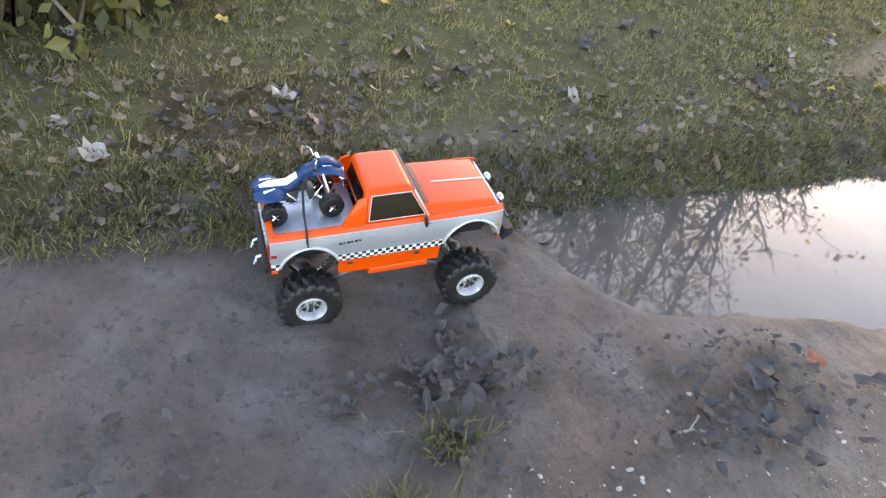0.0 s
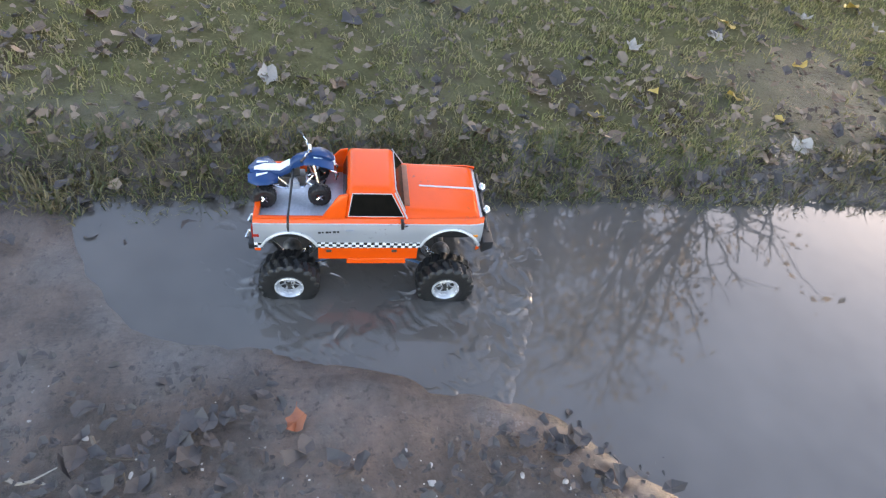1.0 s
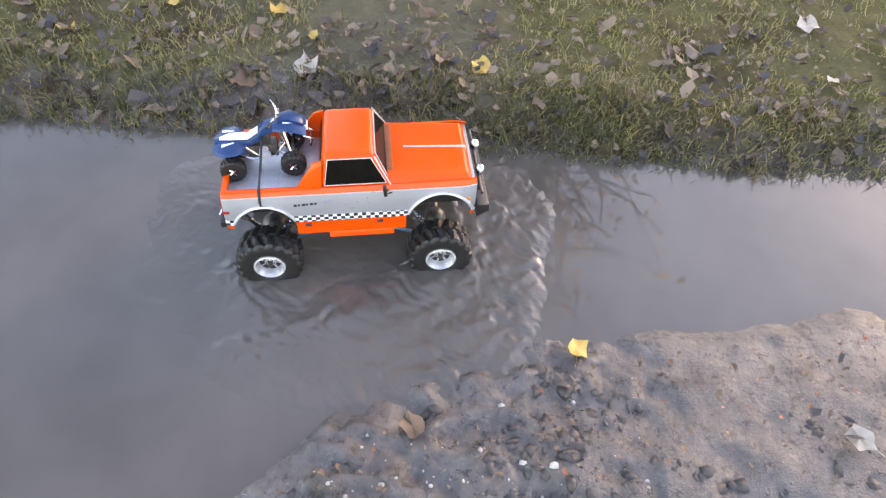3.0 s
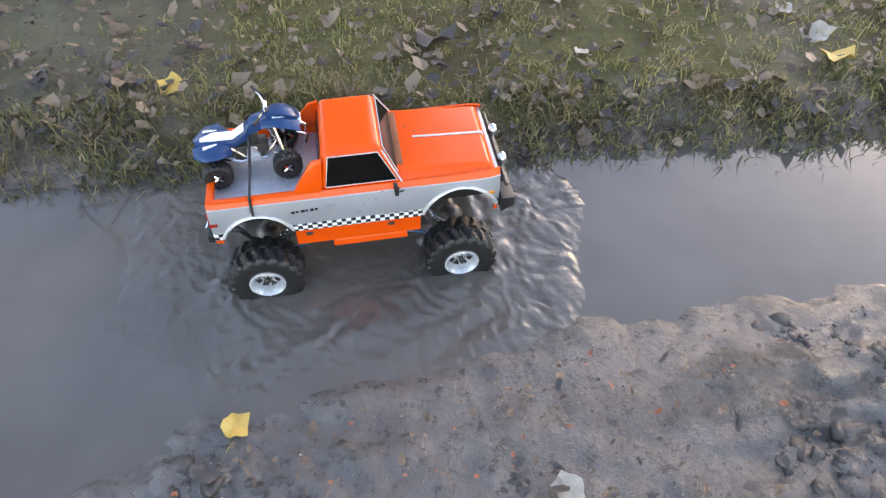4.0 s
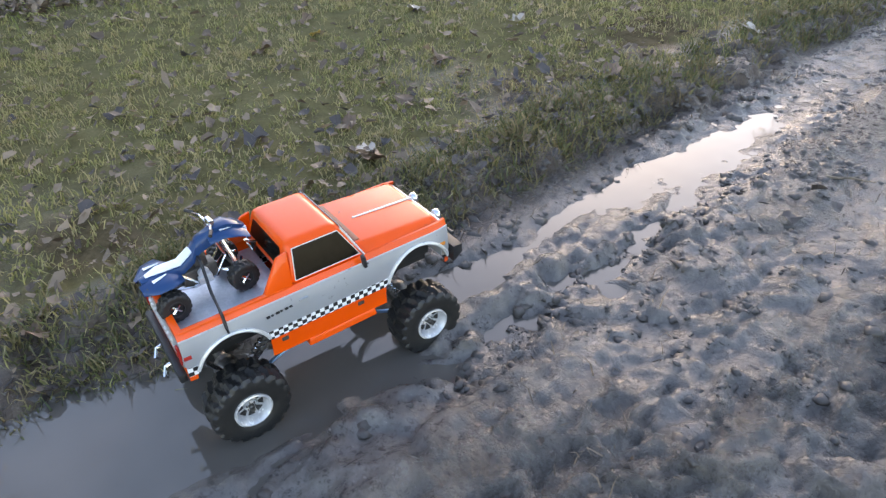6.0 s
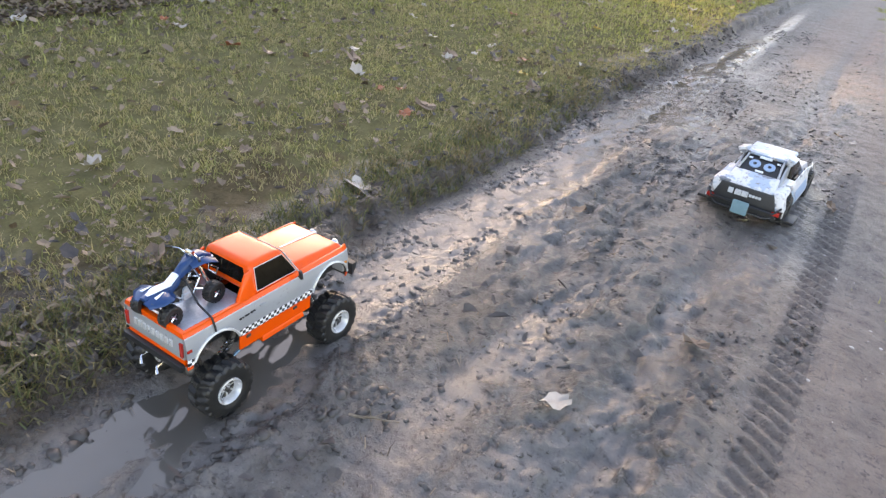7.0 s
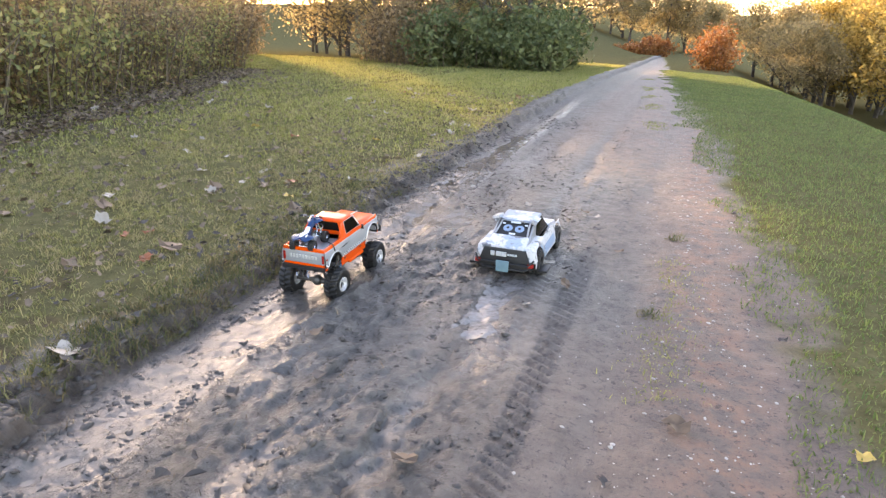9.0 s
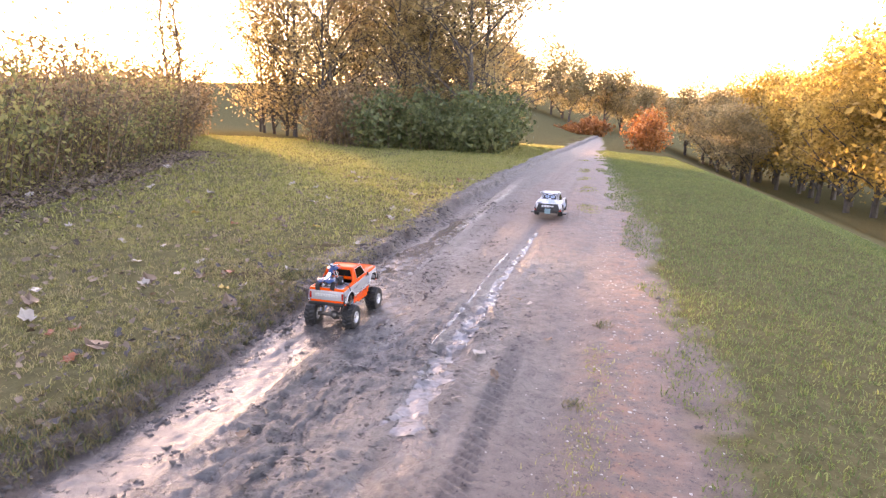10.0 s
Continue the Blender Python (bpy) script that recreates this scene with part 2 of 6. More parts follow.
def foliage(name, dark, light, rough=0.5, trans=0.3, straw=None):
    m, nt, p = nodes_of(name)
    g = nt.nodes.new("ShaderNodeNewGeometry")
    f = noise_of(nt, 1.3, 3)
    k = math_of(nt, "ADD", math_of(nt, "MULTIPLY", g.outputs["Random Per Island"], 0.65), math_of(nt, "MULTIPLY", f, 0.35))
    c = ramp(nt, k, [(0.15, dark), (0.55, tuple((a + b) / 2 for a, b in zip(dark, light))), (0.9, light)])
    if straw:
        worn = math_of(nt, "ADD", math_of(nt, "MULTIPLY", noise_of(nt, 5.5, 4, 0.7), 0.75), math_of(nt, "MULTIPLY", g.outputs["Random Per Island"], 0.25))
        c = mixc(nt, ramp(nt, worn, [(0.42, (0, 0, 0)), (0.66, (0.85, 0.85, 0.85))]), c, straw)
    nt.links.new(c, p.inputs["Base Color"])
    p.inputs["Roughness"].default_value = rough
    tr = nt.nodes.new("ShaderNodeBsdfTranslucent")
    nt.links.new(c, tr.inputs[0])
    mx = nt.nodes.new("ShaderNodeMixShader")
    mx.inputs[0].default_value = trans
    nt.links.new(p.outputs[0], mx.inputs[1])
    nt.links.new(tr.outputs[0], mx.inputs[2])
    nt.links.new(mx.outputs[0], nt.nodes["Material Output"].inputs["Surface"])
    return m


M_GROUND = ground_mat()
M_WATER = water_mat()
M_WAKE = water_mat("churned_muddy_water", 0.13, 60, 0.5)
M_GRASS = foliage("lawn_grass", (0.138, 0.152, 0.046), (0.45, 0.40, 0.15), 0.6, 0.42, (0.37, 0.285, 0.165))
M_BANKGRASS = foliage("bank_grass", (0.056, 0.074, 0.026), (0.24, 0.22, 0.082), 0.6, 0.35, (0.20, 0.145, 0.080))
M_FARGRASS = foliage("far_grass", (0.155, 0.182, 0.042), (0.43, 0.40, 0.11), 0.6, 0.45, (0.38, 0.34, 0.15))
M_VERGE = foliage("verge_grass", (0.074, 0.118, 0.036), (0.25, 0.285, 0.085), 0.6, 0.4)
M_LITTER = foliage("leaf_litter", (0.045, 0.030, 0.020), (0.30, 0.215, 0.145), 0.6, 0.15)
M_WITHER = foliage("withered_leaves", (0.12, 0.080, 0.042), (0.44, 0.31, 0.165), 0.55, 0.5)
M_THIN = foliage("thin_birch_leaves", (0.24, 0.18, 0.090), (0.58, 0.44, 0.20), 0.5, 0.6)
# bramble and hedge colours are raised to stand in for a hazy glow
M_BRAMBLE = foliage("bramble_leaves", (0.14, 0.165, 0.07), (0.50, 0.44, 0.17), 0.5, 0.55)
M_NETTLE = foliage("nettle_leaves", (0.045, 0.050, 0.018), (0.26, 0.23, 0.06), 0.5, 0.35)
M_HEDGE = foliage("hedge_leaves", (0.075, 0.105, 0.040), (0.20, 0.22, 0.085), 0.5, 0.4)
M_AUTUMN = foliage("autumn_leaves", (0.28, 0.20, 0.055), (0.64, 0.46, 0.14), 0.5, 0.68)
M_RUSSET = foliage("russet_leaves", (0.25, 0.085, 0.025), (0.50, 0.22, 0.06))
# leaf colours lightened to stand in for distance haze
M_FARWOOD = foliage("haze_lightened_leaves", (0.25, 0.21, 0.11), (0.52, 0.39, 0.19), 0.5, 0.6)
M_BARK = simple("grey_bark", (0.055, 0.045, 0.037), (0.14, 0.12, 0.10), 0.85, scale=24, bmp=0.6, dist=0.02)
M_LEAFBROWN = simple("brown_dead_leaf", (0.085, 0.052, 0.032), (0.20, 0.125, 0.075), 0.6, scale=40)
M_LEAFPALE = simple("pale_dead_leaf", (0.26, 0.22, 0.18), (0.42, 0.37, 0.31), 0.55, scale=40)
M_LEAFYELLOW = simple("yellow_dead_leaf", (0.42, 0.26, 0.05), (0.58, 0.40, 0.10), 0.55, scale=40)
M_LEAFDARK = simple("rotten_dark_leaf", (0.035, 0.028, 0.026), (0.075, 0.060, 0.052), 0.62, scale=40)
M_LEAFRED = simple("russet_dead_leaf", (0.22, 0.06, 0.025), (0.36, 0.12, 0.05), 0.55, scale=40)
M_MUD = simple("wet_mud", (0.030, 0.025, 0.022), (0.075, 0.062, 0.054), 0.52, scale=50, bmp=0.6, dist=0.006, spread=0.2)
M_STONE = simple("pale_pebble", (0.30, 0.27, 0.24), (0.50, 0.46, 0.42), 0.6, scale=60)
M_TWIG = simple("dead_twig", (0.09, 0.065, 0.045), (0.22, 0.17, 0.12), 0.75, scale=50)


# ---- mesh helpers ----
def mesh_ob(name, bm, mat, smooth=0.6):
    me = bpy.data.meshes.new(name)
    bmesh.ops.recalc_face_normals(bm, faces=bm.faces[:])
    bm.to_mesh(me)
    bm.free()
    if mat is not None:
        for mm in (mat if isinstance(mat, (list, tuple)) else (mat,)):
            me.materials.append(mm)
    if smooth:
        me.polygons.foreach_set("use_smooth", [True] * len(me.polygons))
        me.set_sharp_from_angle(angle=smooth)
    return new(name, me)


def part(name, bm, mat, parent, label="", smooth=0.6):
    ob = mesh_ob(name, bm, mat, smooth)
    ob.parent = parent
    if label:
        tagged(ob, label)
    return ob


def numpy_ob(name, verts, faces, mat, smooth=False):
    """faces: an (n, k) array of equal-sided faces."""
    me = bpy.data.meshes.new(name)
    n, k = faces.shape
    me.vertices.add(len(verts))
    me.vertices.foreach_set("co", np.asarray(verts, np.float32).ravel())
    me.loops.add(n * k)
    me.loops.foreach_set("vertex_index", faces.astype(np.int32).ravel())
    me.polygons.add(n)
    me.polygons.foreach_set("loop_start", np.arange(0, n * k, k, dtype=np.int32))
    me.polygons.foreach_set("use_smooth", np.full(n, smooth))
    me.update(calc_edges=True)
    me.materials.append(mat)
    return new(name, me)


def hexa(bm, bottom, top, bevel=0.0, seg=2):
    """A six-sided block from two rings of four corners."""
    vb = [bm.verts.new(p) for p in bottom]
    vt = [bm.verts.new(p) for p in top]
    fs = [bm.faces.new(vb[::-1]), bm.faces.new(vt)]
    for i in range(4):
        fs.append(bm.faces.new((vb[i], vb[(i + 1) % 4], vt[(i + 1) % 4], vt[i])))
    if bevel:
        es = list({e for f in fs for e in f.edges})
        bmesh.ops.bevel(bm, geom=es, offset=bevel, segments=seg, profile=0.6, affect="EDGES")


def box(bm, x0, x1, y0, y1, z0, z1, bevel=0.0, seg=2):
    hexa(bm, [(x0, y0, z0), (x1, y0, z0), (x1, y1, z0), (x0, y1, z0)], [(x0, y0, z1), (x1, y0, z1), (x1, y1, z1), (x0, y1, z1)], bevel, seg)


def rod(bm, a, b, r, n=8, r2=None):
    a, b = Vector(a), Vector(b)
    q = (b - a).to_track_quat("Z", "Y")
    r2 = r if r2 is None else r2
    rings = []
    for c, rad in ((a, r), (b, r2)):
        rings.append([bm.verts.new(c + q @ Vector((rad * math.cos(2 * PI * i / n), rad * math.sin(2 * PI * i / n), 0))) for i in range(n)])
    for i in range(n):
        bm.faces.new((rings[0][i], rings[0][(i + 1) % n], rings[1][(i + 1) % n], rings[1][i]))
    bm.faces.new(rings[0][::-1])
    bm.faces.new(rings[1])


def tube(bm, pts, r, n=6):
    """A bent rod through pts, radius r or one per point."""
    pts = [Vector(p) for p in pts]
    rr = r if isinstance(r, (list, tuple)) else [r] * len(pts)
    prev = None
    for i, p in enumerate(pts):
        d = (pts[min(i + 1, len(pts) - 1)] - pts[max(i - 1, 0)]).normalized()
        q = d.to_track_quat("Z", "Y")
        ring = [bm.verts.new(p + q @ Vector((rr[i] * math.cos(2 * PI * k / n), rr[i] * math.sin(2 * PI * k / n), 0))) for k in range(n)]
        if prev:
            off = min(range(n), key=lambda s: (prev[0].co - ring[s].co).length)
            for k in range(n):
                bm.faces.new((prev[k], prev[(k + 1) % n], ring[(k + 1 + off) % n], ring[(k + off) % n]))
        else:
            bm.faces.new(ring[::-1])
        prev = ring
    bm.faces.new(prev)


def lathe_x(bm, prof, n=32, centre=(0, 0, 0)):
    """Turn a profile of (x, radius) about the x axis."""
    cx, cy, cz = centre
    rings = []
    for x, r in prof:
        rings.append([bm.verts.new((cx + x, cy + r * math.cos(2 * PI * i / n), cz + r * math.sin(2 * PI * i / n))) for i in range(n)])
    for a, b in zip(rings, rings[1:]):
        for i in range(n):
            bm.faces.new((a[i], a[(i + 1) % n], b[(i + 1) % n], b[i]))
    if prof[0][1] > 1e-4:
        bm.faces.new(rings[0][::-1])
    if prof[-1][1] > 1e-4:
        bm.faces.new(rings[-1])


def quad_panel(bm, pts, thick, out):
    """A thin slab on a polygon pts, pushed out along the vector out."""
    out = Vector(out).normalized() * thick
    a = [bm.verts.new(Vector(p)) for p in pts]
    b = [bm.verts.new(Vector(p) + out) for p in pts]
    bm.faces.new(a[::-1])
    bm.faces.new(b)
    for i in range(len(pts)):
        j = (i + 1) % len(pts)
        bm.faces.new((a[i], a[j], b[j], b[i]))


def empty(name, label, category, group="", kind=""):
    return tagged(new(name), label, category, group, kind)


def smooth01(v):
    v = np.clip(v, 0, 1)
    return v * v * (3 - 2 * v)


def vnoise(x, y, seed, scale):
    """Smooth value noise on a lattice, in numpy."""
    x, y = np.asarray(x) * scale + seed * 17.3, np.asarray(y) * scale - seed * 9.1
    xi, yi = np.floor(x), np.floor(y)
    fx, fy = smooth01(x - xi), smooth01(y - yi)

    def h(a, b):
        s = np.sin(a * 127.1 + b * 311.7 + seed * 74.7) * 43758.5453
        return s - np.floor(s)

    return (h(xi, yi) * (1 - fx) * (1 - fy) + h(xi + 1, yi) * fx * (1 - fy) + h(xi, yi + 1) * (1 - fx) * fy + h(xi + 1, yi + 1) * fx * fy) - 0.5


# ---- the ground ----
WATER_Z = 0.010


def bank_x(y):
    return -0.245 + 0.05 * vnoise(y, 0 * y, 3, 1.1) + 0.05 * vnoise(y, 0 * y, 4, 4.0) + 0.03 * vnoise(y, 0 * y, 5, 13.0)


def near_x(y):
    """The puddle's edge towards the path's middle."""
    e = np.interp(y, [0.45, 0.56, 0.7, 0.9, 1.1, 1.4, 1.66, 1.9, 2.25, 2.42, 2.52, 2.65, 2.85, 3.3, 3.7, 3.95, 4.1, 4.3, 4.45, 4.6, 4.75, 4.85, 5.1, 5.5, 5.9, 6.4, 7.2, 8.0],
                  [-0.30, -0.02, 0.18, 0.22, 0.28, 0.36, 0.55, 0.74, 0.74, 0.56, 0.44, 0.38, 0.29, 0.21, 0.17, 0.14, 0.14, 0.13, 0.14, 0.17, 0.07, 0.10, 0.09, 0.11, 0.05, 0.03, 0.03, 0.02])
    return e + 0.03 * vnoise(y, 0 * y, 8, 6.0) + 0.02 * vnoise(y, 0 * y, 9, 17.0)


def foot_x(y):
    """Where the lawn ends at the foot of the brambles."""
    return np.interp(y, [-0.6, 0.2, 1.5, 4, 7.3, 8.8, 11.1, 14.5, 17], [-0.85, -1.55, -2.4, -2.9, -3.1, -3.35, -4.1, -5.4, -7.2])


def rut_x(y):
    """The middle of the wet wheel rut that goes on past the puddle, under the bank."""
    return np.interp(y, [5.2, 6, 7, 8, 9, 10, 12, 14], [0.02, 0.01, 0.04, 0.09, 0.09, 0.08, 0.04, -0.02])


def rut_share(x, y):
    w = np.interp(y, [5.2, 6, 7, 8, 10, 14], [0.11, 0.095, 0.085, 0.075, 0.065, 0.06]) * (1 + 0.5 * vnoise(y, 0 * y, 91, 5.0) + 0.35 * vnoise(x, y, 92, 14.0))
    return np.exp(-(np.abs(x - rut_x(y)) / w) ** 4) * smooth01((y - 4.9) / 0.6) * smooth01((15 - y) / 3)


def edge_x(y):
    """The path's edge on the side that falls to the valley; the path narrows and bends away."""
    return np.interp(y, [7, 8.2, 10.4, 16.7, 24, 32, 50], [1.68, 1.62, 1.5, 1.06, 0.6, 0.3, -0.6])


def ground_z(x, y):
    x, y = np.broadcast_arrays(np.asarray(x, float), np.asarray(y, float))
    n1, n2, n3, n4 = vnoise(x, y, 1, 2.2), vnoise(x, y, 2, 9.0), vnoise(x, y, 6, 28.0), vnoise(x, y, 7, 60.0)
    path = 0.012 * n1 + 0.008 * n2 + 0.006 * n3
    # trampled, clodded mud beside the puddle and round the first ruts
    clod = smooth01((y - 2.1) / 0.5) * smooth01((10.5 - y) / 3.0) * smooth01((x - np.interp(y, [4.6, 5.8], [0.02, -0.26])) / 0.12) * smooth01((1.0 - x) / 0.3)
    wx, wy = x + 0.05 * vnoise(x, y, 45, 11.0) + 0.02 * vnoise(x, y, 46, 27.0), y + 0.08 * vnoise(x, y, 47, 9.0) + 0.03 * vnoise(x, y, 48, 25.0)
    rid = 0.5 - 2 * np.abs(vnoise(wx, wy * 0.5, 41, 15.0))
    rid2 = 0.5 - 2 * np.abs(vnoise(wx, wy * 0.6, 42, 33.0))
    rid3 = 0.5 - 2 * np.abs(vnoise(wx * 1.3, wy * 0.8, 84, 48.0))
    flake = smooth01(vnoise(wx, wy * 0.5, 85, 36.0) / 0.08 + 0.5) - 0.5
    plate = smooth01(vnoise(wx, wy * 0.6, 49, 19.0) / 0.10 + 0.5) - 0.5
    rough = smooth01(0.45 + 2.0 * vnoise(x, y * 0.4, 43, 4.0))
    clod = clod * np.interp(y, [2.2, 3.0, 3.8, 4.6, 5.3, 6.2], [0.6, 0.38, 0.42, 0.75, 0.85, 0.5])
    path = path + clod * ((0.3 + 1.15 * rough) * (0.006 * n2 + 0.008 * rid + 0.011 * rid2 + 0.008 * rid3 + 0.012 * plate + 0.010 * flake + 0.009 * n4 + 0.009 * n3) + 0.018 * vnoise(x, y * 0.10, 44, 15.0) + 0.003)
    # tread marks of the tyres
    for tx, y0, y1, w, deep in ((0.80, 5.6, 8.3, 0.045, 0.4), (0.935, 5.2, 8.3, 0.048, 0.85)):
        inside = smooth01((w - np.abs(x - tx)) / 0.012) * smooth01((y - y0) / 0.4) * smooth01((y1 - y) / 0.6)
        lug = np.sin((y + np.abs(x - tx) * 0.6 * np.where(x > tx, 1, -1)) * 2 * PI / 0.048)
        path = path + deep * inside * (-0.008 + 0.012 * smooth01(lug * 1.5 + 0.5))
    # smooth wheel lines along the path
    for tx, depth, w in ((0.68, 0.012, 0.06), (0.35, 0.008, 0.08), (1.15, 0.010, 0.09)):
        path = path - depth * np.exp(-((x - tx) / w) ** 2) * smooth01((y - 4.6) / 1.0)
    bx, nx = bank_x(y), near_x(y)
    # puddle and, past it, the narrow rut that runs on along the bank
    lx = bx + 0.16 * smooth01((y - 4.05) / 0.6) + 0.05 * vnoise(x, y, 16, 5.0) * smooth01((y - 4.1) / 0.6)
    basin = smooth01((5.7 - y) / 0.5) * smooth01((nx - x) / 0.14) * smooth01((x - lx + 0.03) / 0.10) * smooth01((y - 0.42) / 0.2)
    along = np.where(y < 4.9, 1.0, 0.49 - 0.13 * smooth01((y - 5.5) / 3) + 0.7 * vnoise(x, y, 12, 3.3) + 0.6 * vnoise(x, y, 13, 14.0))
    path = path + np.interp(y, [1.2, 2.0], [0.003, 0.007]) * smooth01((x - nx - 0.02) / 0.09) * smooth01((4.6 - y) / 0.6)
    path = path * (1 - 0.5 * basin) - np.interp(y, [0.5, 1.8], [0.030, 0.048]) * basin * along
    path = path + basin * smooth01((y - 5.0) / 0.8) * (0.040 * vnoise(wx, y * 0.3, 17, 18.0) + 0.028 * vnoise(wx, wy * 0.6, 18, 48.0))
    # bank and lawn
    path = path + np.interp(y, [1.0, 2.2, 3.2], [0.019, 0.016, 0.020]) * smooth01((10 - y) / 2.5)
    rut = rut_share(x, y)
    film = WATER_Z + np.interp(y, [5.4, 6.0, 7.0], [-0.004, 0.001, 0.004]) + 0.012 * vnoise(x, y * 0.25, 93, 16.0) + 0.008 * vnoise(x, y * 0.6, 94, 37.0) + 0.004 * n4
    path = path * (1 - rut) + film * rut
    late = smooth01((y - 4.1) / 0.6)
    up = smooth01((bx + 0.08 * late + (0.05 * n2 + 0.05 * n3 + 0.025 * n4) * late - x) / (0.13 - 0.055 * late))
    lawn = 0.072 + 0.02 * smooth01((bx - x) / 1.2) + 0.016 * vnoise(x, y, 14, 2.7) + 0.010 * n2
    lip = (0.020 + 0.02 * late) * smooth01((bx - x) / 0.05) * smooth01((bx - x - 0.0) / 0.2 * -1 + 1) * (n2 + n3)
    z = path * (1 - up) + lawn * up + lip
    # the far verge falls away to the valley
    ex = edge_x(y)
    v = np.maximum(x - ex - 0.04 - 0.08 * vnoise(y, 0 * y, 15, 1.3), 0)
    verge = 0.012 * smooth01(v / 0.1) - 0.055 * v - 0.30 * np.maximum(x - ex - 1.8, 0) + 0.010 * n1
    z = np.where(x > ex - 0.08, z + (verge) * smooth01(v / 0.06), z)
    z = np.maximum(z, -3.2)
    # the path falls gently away, and a sunlit slope rises beside its end
    z = z + np.interp(y, [10, 12, 14, 17, 20, 24, 30, 38, 46, 60, 90, 200], [0, -0.03, -0.08, -0.19, -0.32, -0.52, -0.80, -1.15, -1.55, -1.95, -2.4, -3.0])
    z = z + 0.28 * np.clip(-1.2 - x, 0, 7) * smooth01((y - 30) / 8)
    return z


def lines(parts):
    out = [parts[0][0]]
    for a, b, step in parts:
        k = max(1, int(round((b - a) / step)))
        out += [a + (b - a) * (i + 1) / k for i in range(k)]
    return np.array(out)


def build_ground():
    xs = lines([(-900, -100, 100), (-100, -20, 8), (-20, -5, 0.75), (-5, -1.5, 0.14), (-1.5, -0.6, 0.035), (-0.6, 1.2, 0.0075), (1.2, 2.2, 0.025), (2.2, 4, 0.09), (4, 14, 0.5), (14, 100, 8), (100, 900, 100)])
    ys = lines([(-900, -50, 100), (-50, -6, 4), (-6, -1.2, 0.25), (-1.2, -0.4, 0.05), (-0.4, 2.0, 0.0115), (2.0, 6.4, 0.0075), (6.4, 7.6, 0.0115), (7.6, 9.5, 0.02), (9.5, 14, 0.06), (14, 26, 0.25), (26, 70, 1.5), (70, 900, 60)])
    X, Y = np.meshgrid(xs, ys)
    Z = ground_z(X, Y)
    nx, ny = len(xs), len(ys)
    idx = np.arange(nx * ny).reshape(ny, nx)
    faces = np.stack([idx[:-1, :-1], idx[:-1, 1:], idx[1:, 1:], idx[1:, :-1]], -1).reshape(-1, 4)
    ob = numpy_ob("ground", np.stack([X, Y, Z], -1).reshape(-1, 3), faces, M_GROUND, True)
    bx = bank_x(Y)
    lawn = smooth01((bx - 0.03 - 0.03 * smooth01((Y - 4.1) / 0.5) - 0.07 * np.exp(-((Y - 5.8) / 0.85) ** 2) - X + 0.20 * vnoise(X, Y, 21, 6) + 0.08 * vnoise(X, Y, 20, 19)) / 0.12)
    lawn = lawn * (1 - 0.32 * smooth01((vnoise(X, Y, 19, 2.2) - 0.10) / 0.35) * smooth01((X + 1.3) / 0.5) * smooth01((7 - Y) / 2))
    right = smooth01((X - edge_x(Y) + 0.22 * vnoise(X, Y, 22, 3.5) + 0.1 * vnoise(X, Y, 23, 11)) / 0.12)
    lawn = np.maximum(np.maximum(lawn, right), smooth01((Y - 46) / 4))
    dry = smooth01((X - 0.72 + 0.5 * vnoise(X, Y, 24, 1.1)) / 0.7) * smooth01((Y - 3.5) / 3) + 0.9 * smooth01((Y - 9.0) / 3) * smooth01((X - 0.12 + 0.2 * vnoise(X, Y, 18, 4)) / 0.25)
    dry = np.clip(dry + 0.05 * smooth01((0.6 - Y + vnoise(X, Y, 25, 2)) / 0.8) * smooth01((X - 0.1) / 0.3), 0, 1)
    stony = np.exp(-((X - 1.42 + 0.1 * vnoise(X, Y, 26, 1.5)) / 0.16) ** 2) * smooth01((Y - 5) / 1)
    stony = np.maximum(stony, 0.45 * smooth01((1.1 - np.abs(Y - 1.0)) / 0.4) * np.exp(-((X - 0.42) / 0.14) ** 2) + 0.4 * (np.abs(X - 0.95) < 0.2) * (Y > 9.5))
    wet = smooth01((0.056 - Z + 0.034 * vnoise(X, Y * 0.4, 27, 8)) / 0.03) * smooth01((0.95 - X + 0.4 * vnoise(X, Y, 28, 3)) / 0.3)
    wet = wet * smooth01(0.55 + 1.5 * vnoise(X, Y * 0.22, 29, 11) + 0.5 * smooth01((near_x(Y) + 0.12 - X) / 0.1))
    wet = wet * np.interp(Y, [1.2, 1.9], [0.3, 1.0])
    wet = wet * (1 - 0.75 * smooth01((Y - 7.4) / 1.0) * smooth01((X - 0.22) / 0.2))
    wet = np.clip(wet * smooth01((11.5 - Y) / 3.5) + smooth01((near_x(Y) + 0.10 - X) / 0.1) * np.interp(Y, [1.2, 1.9], [0.2, 1.0]) * smooth01((13 - Y) / 4) * smooth01(0.7 + 1.2 * vnoise(X, Y * 0.3, 30, 12)), 0, 1) * (1 - lawn) * (1 - 0.85 * smooth01((bx + 0.16 - X) / 0.08) * smooth01((Y - 4.8) / 0.5))
    shore = smooth01((Y - 1.7) / 0.5) * smooth01((6.2 - Y) / 0.8) * smooth01((X - near_x(Y)) / 0.05) * smooth01((1.15 - X) / 0.3)
    wet = np.maximum(wet, 0.95 * shore * smooth01(0.70 + 1.6 * vnoise(X, Y * 0.4, 98, 9) + 0.8 * vnoise(X, Y, 99, 24)) * (1 - lawn))
    share = rut_share(X, Y) * (1 - lawn)
    wet = np.maximum(wet, share * np.interp(Y, [6.2, 6.9, 9, 14], [0.5, 0.8, 0.9, 0.6]))
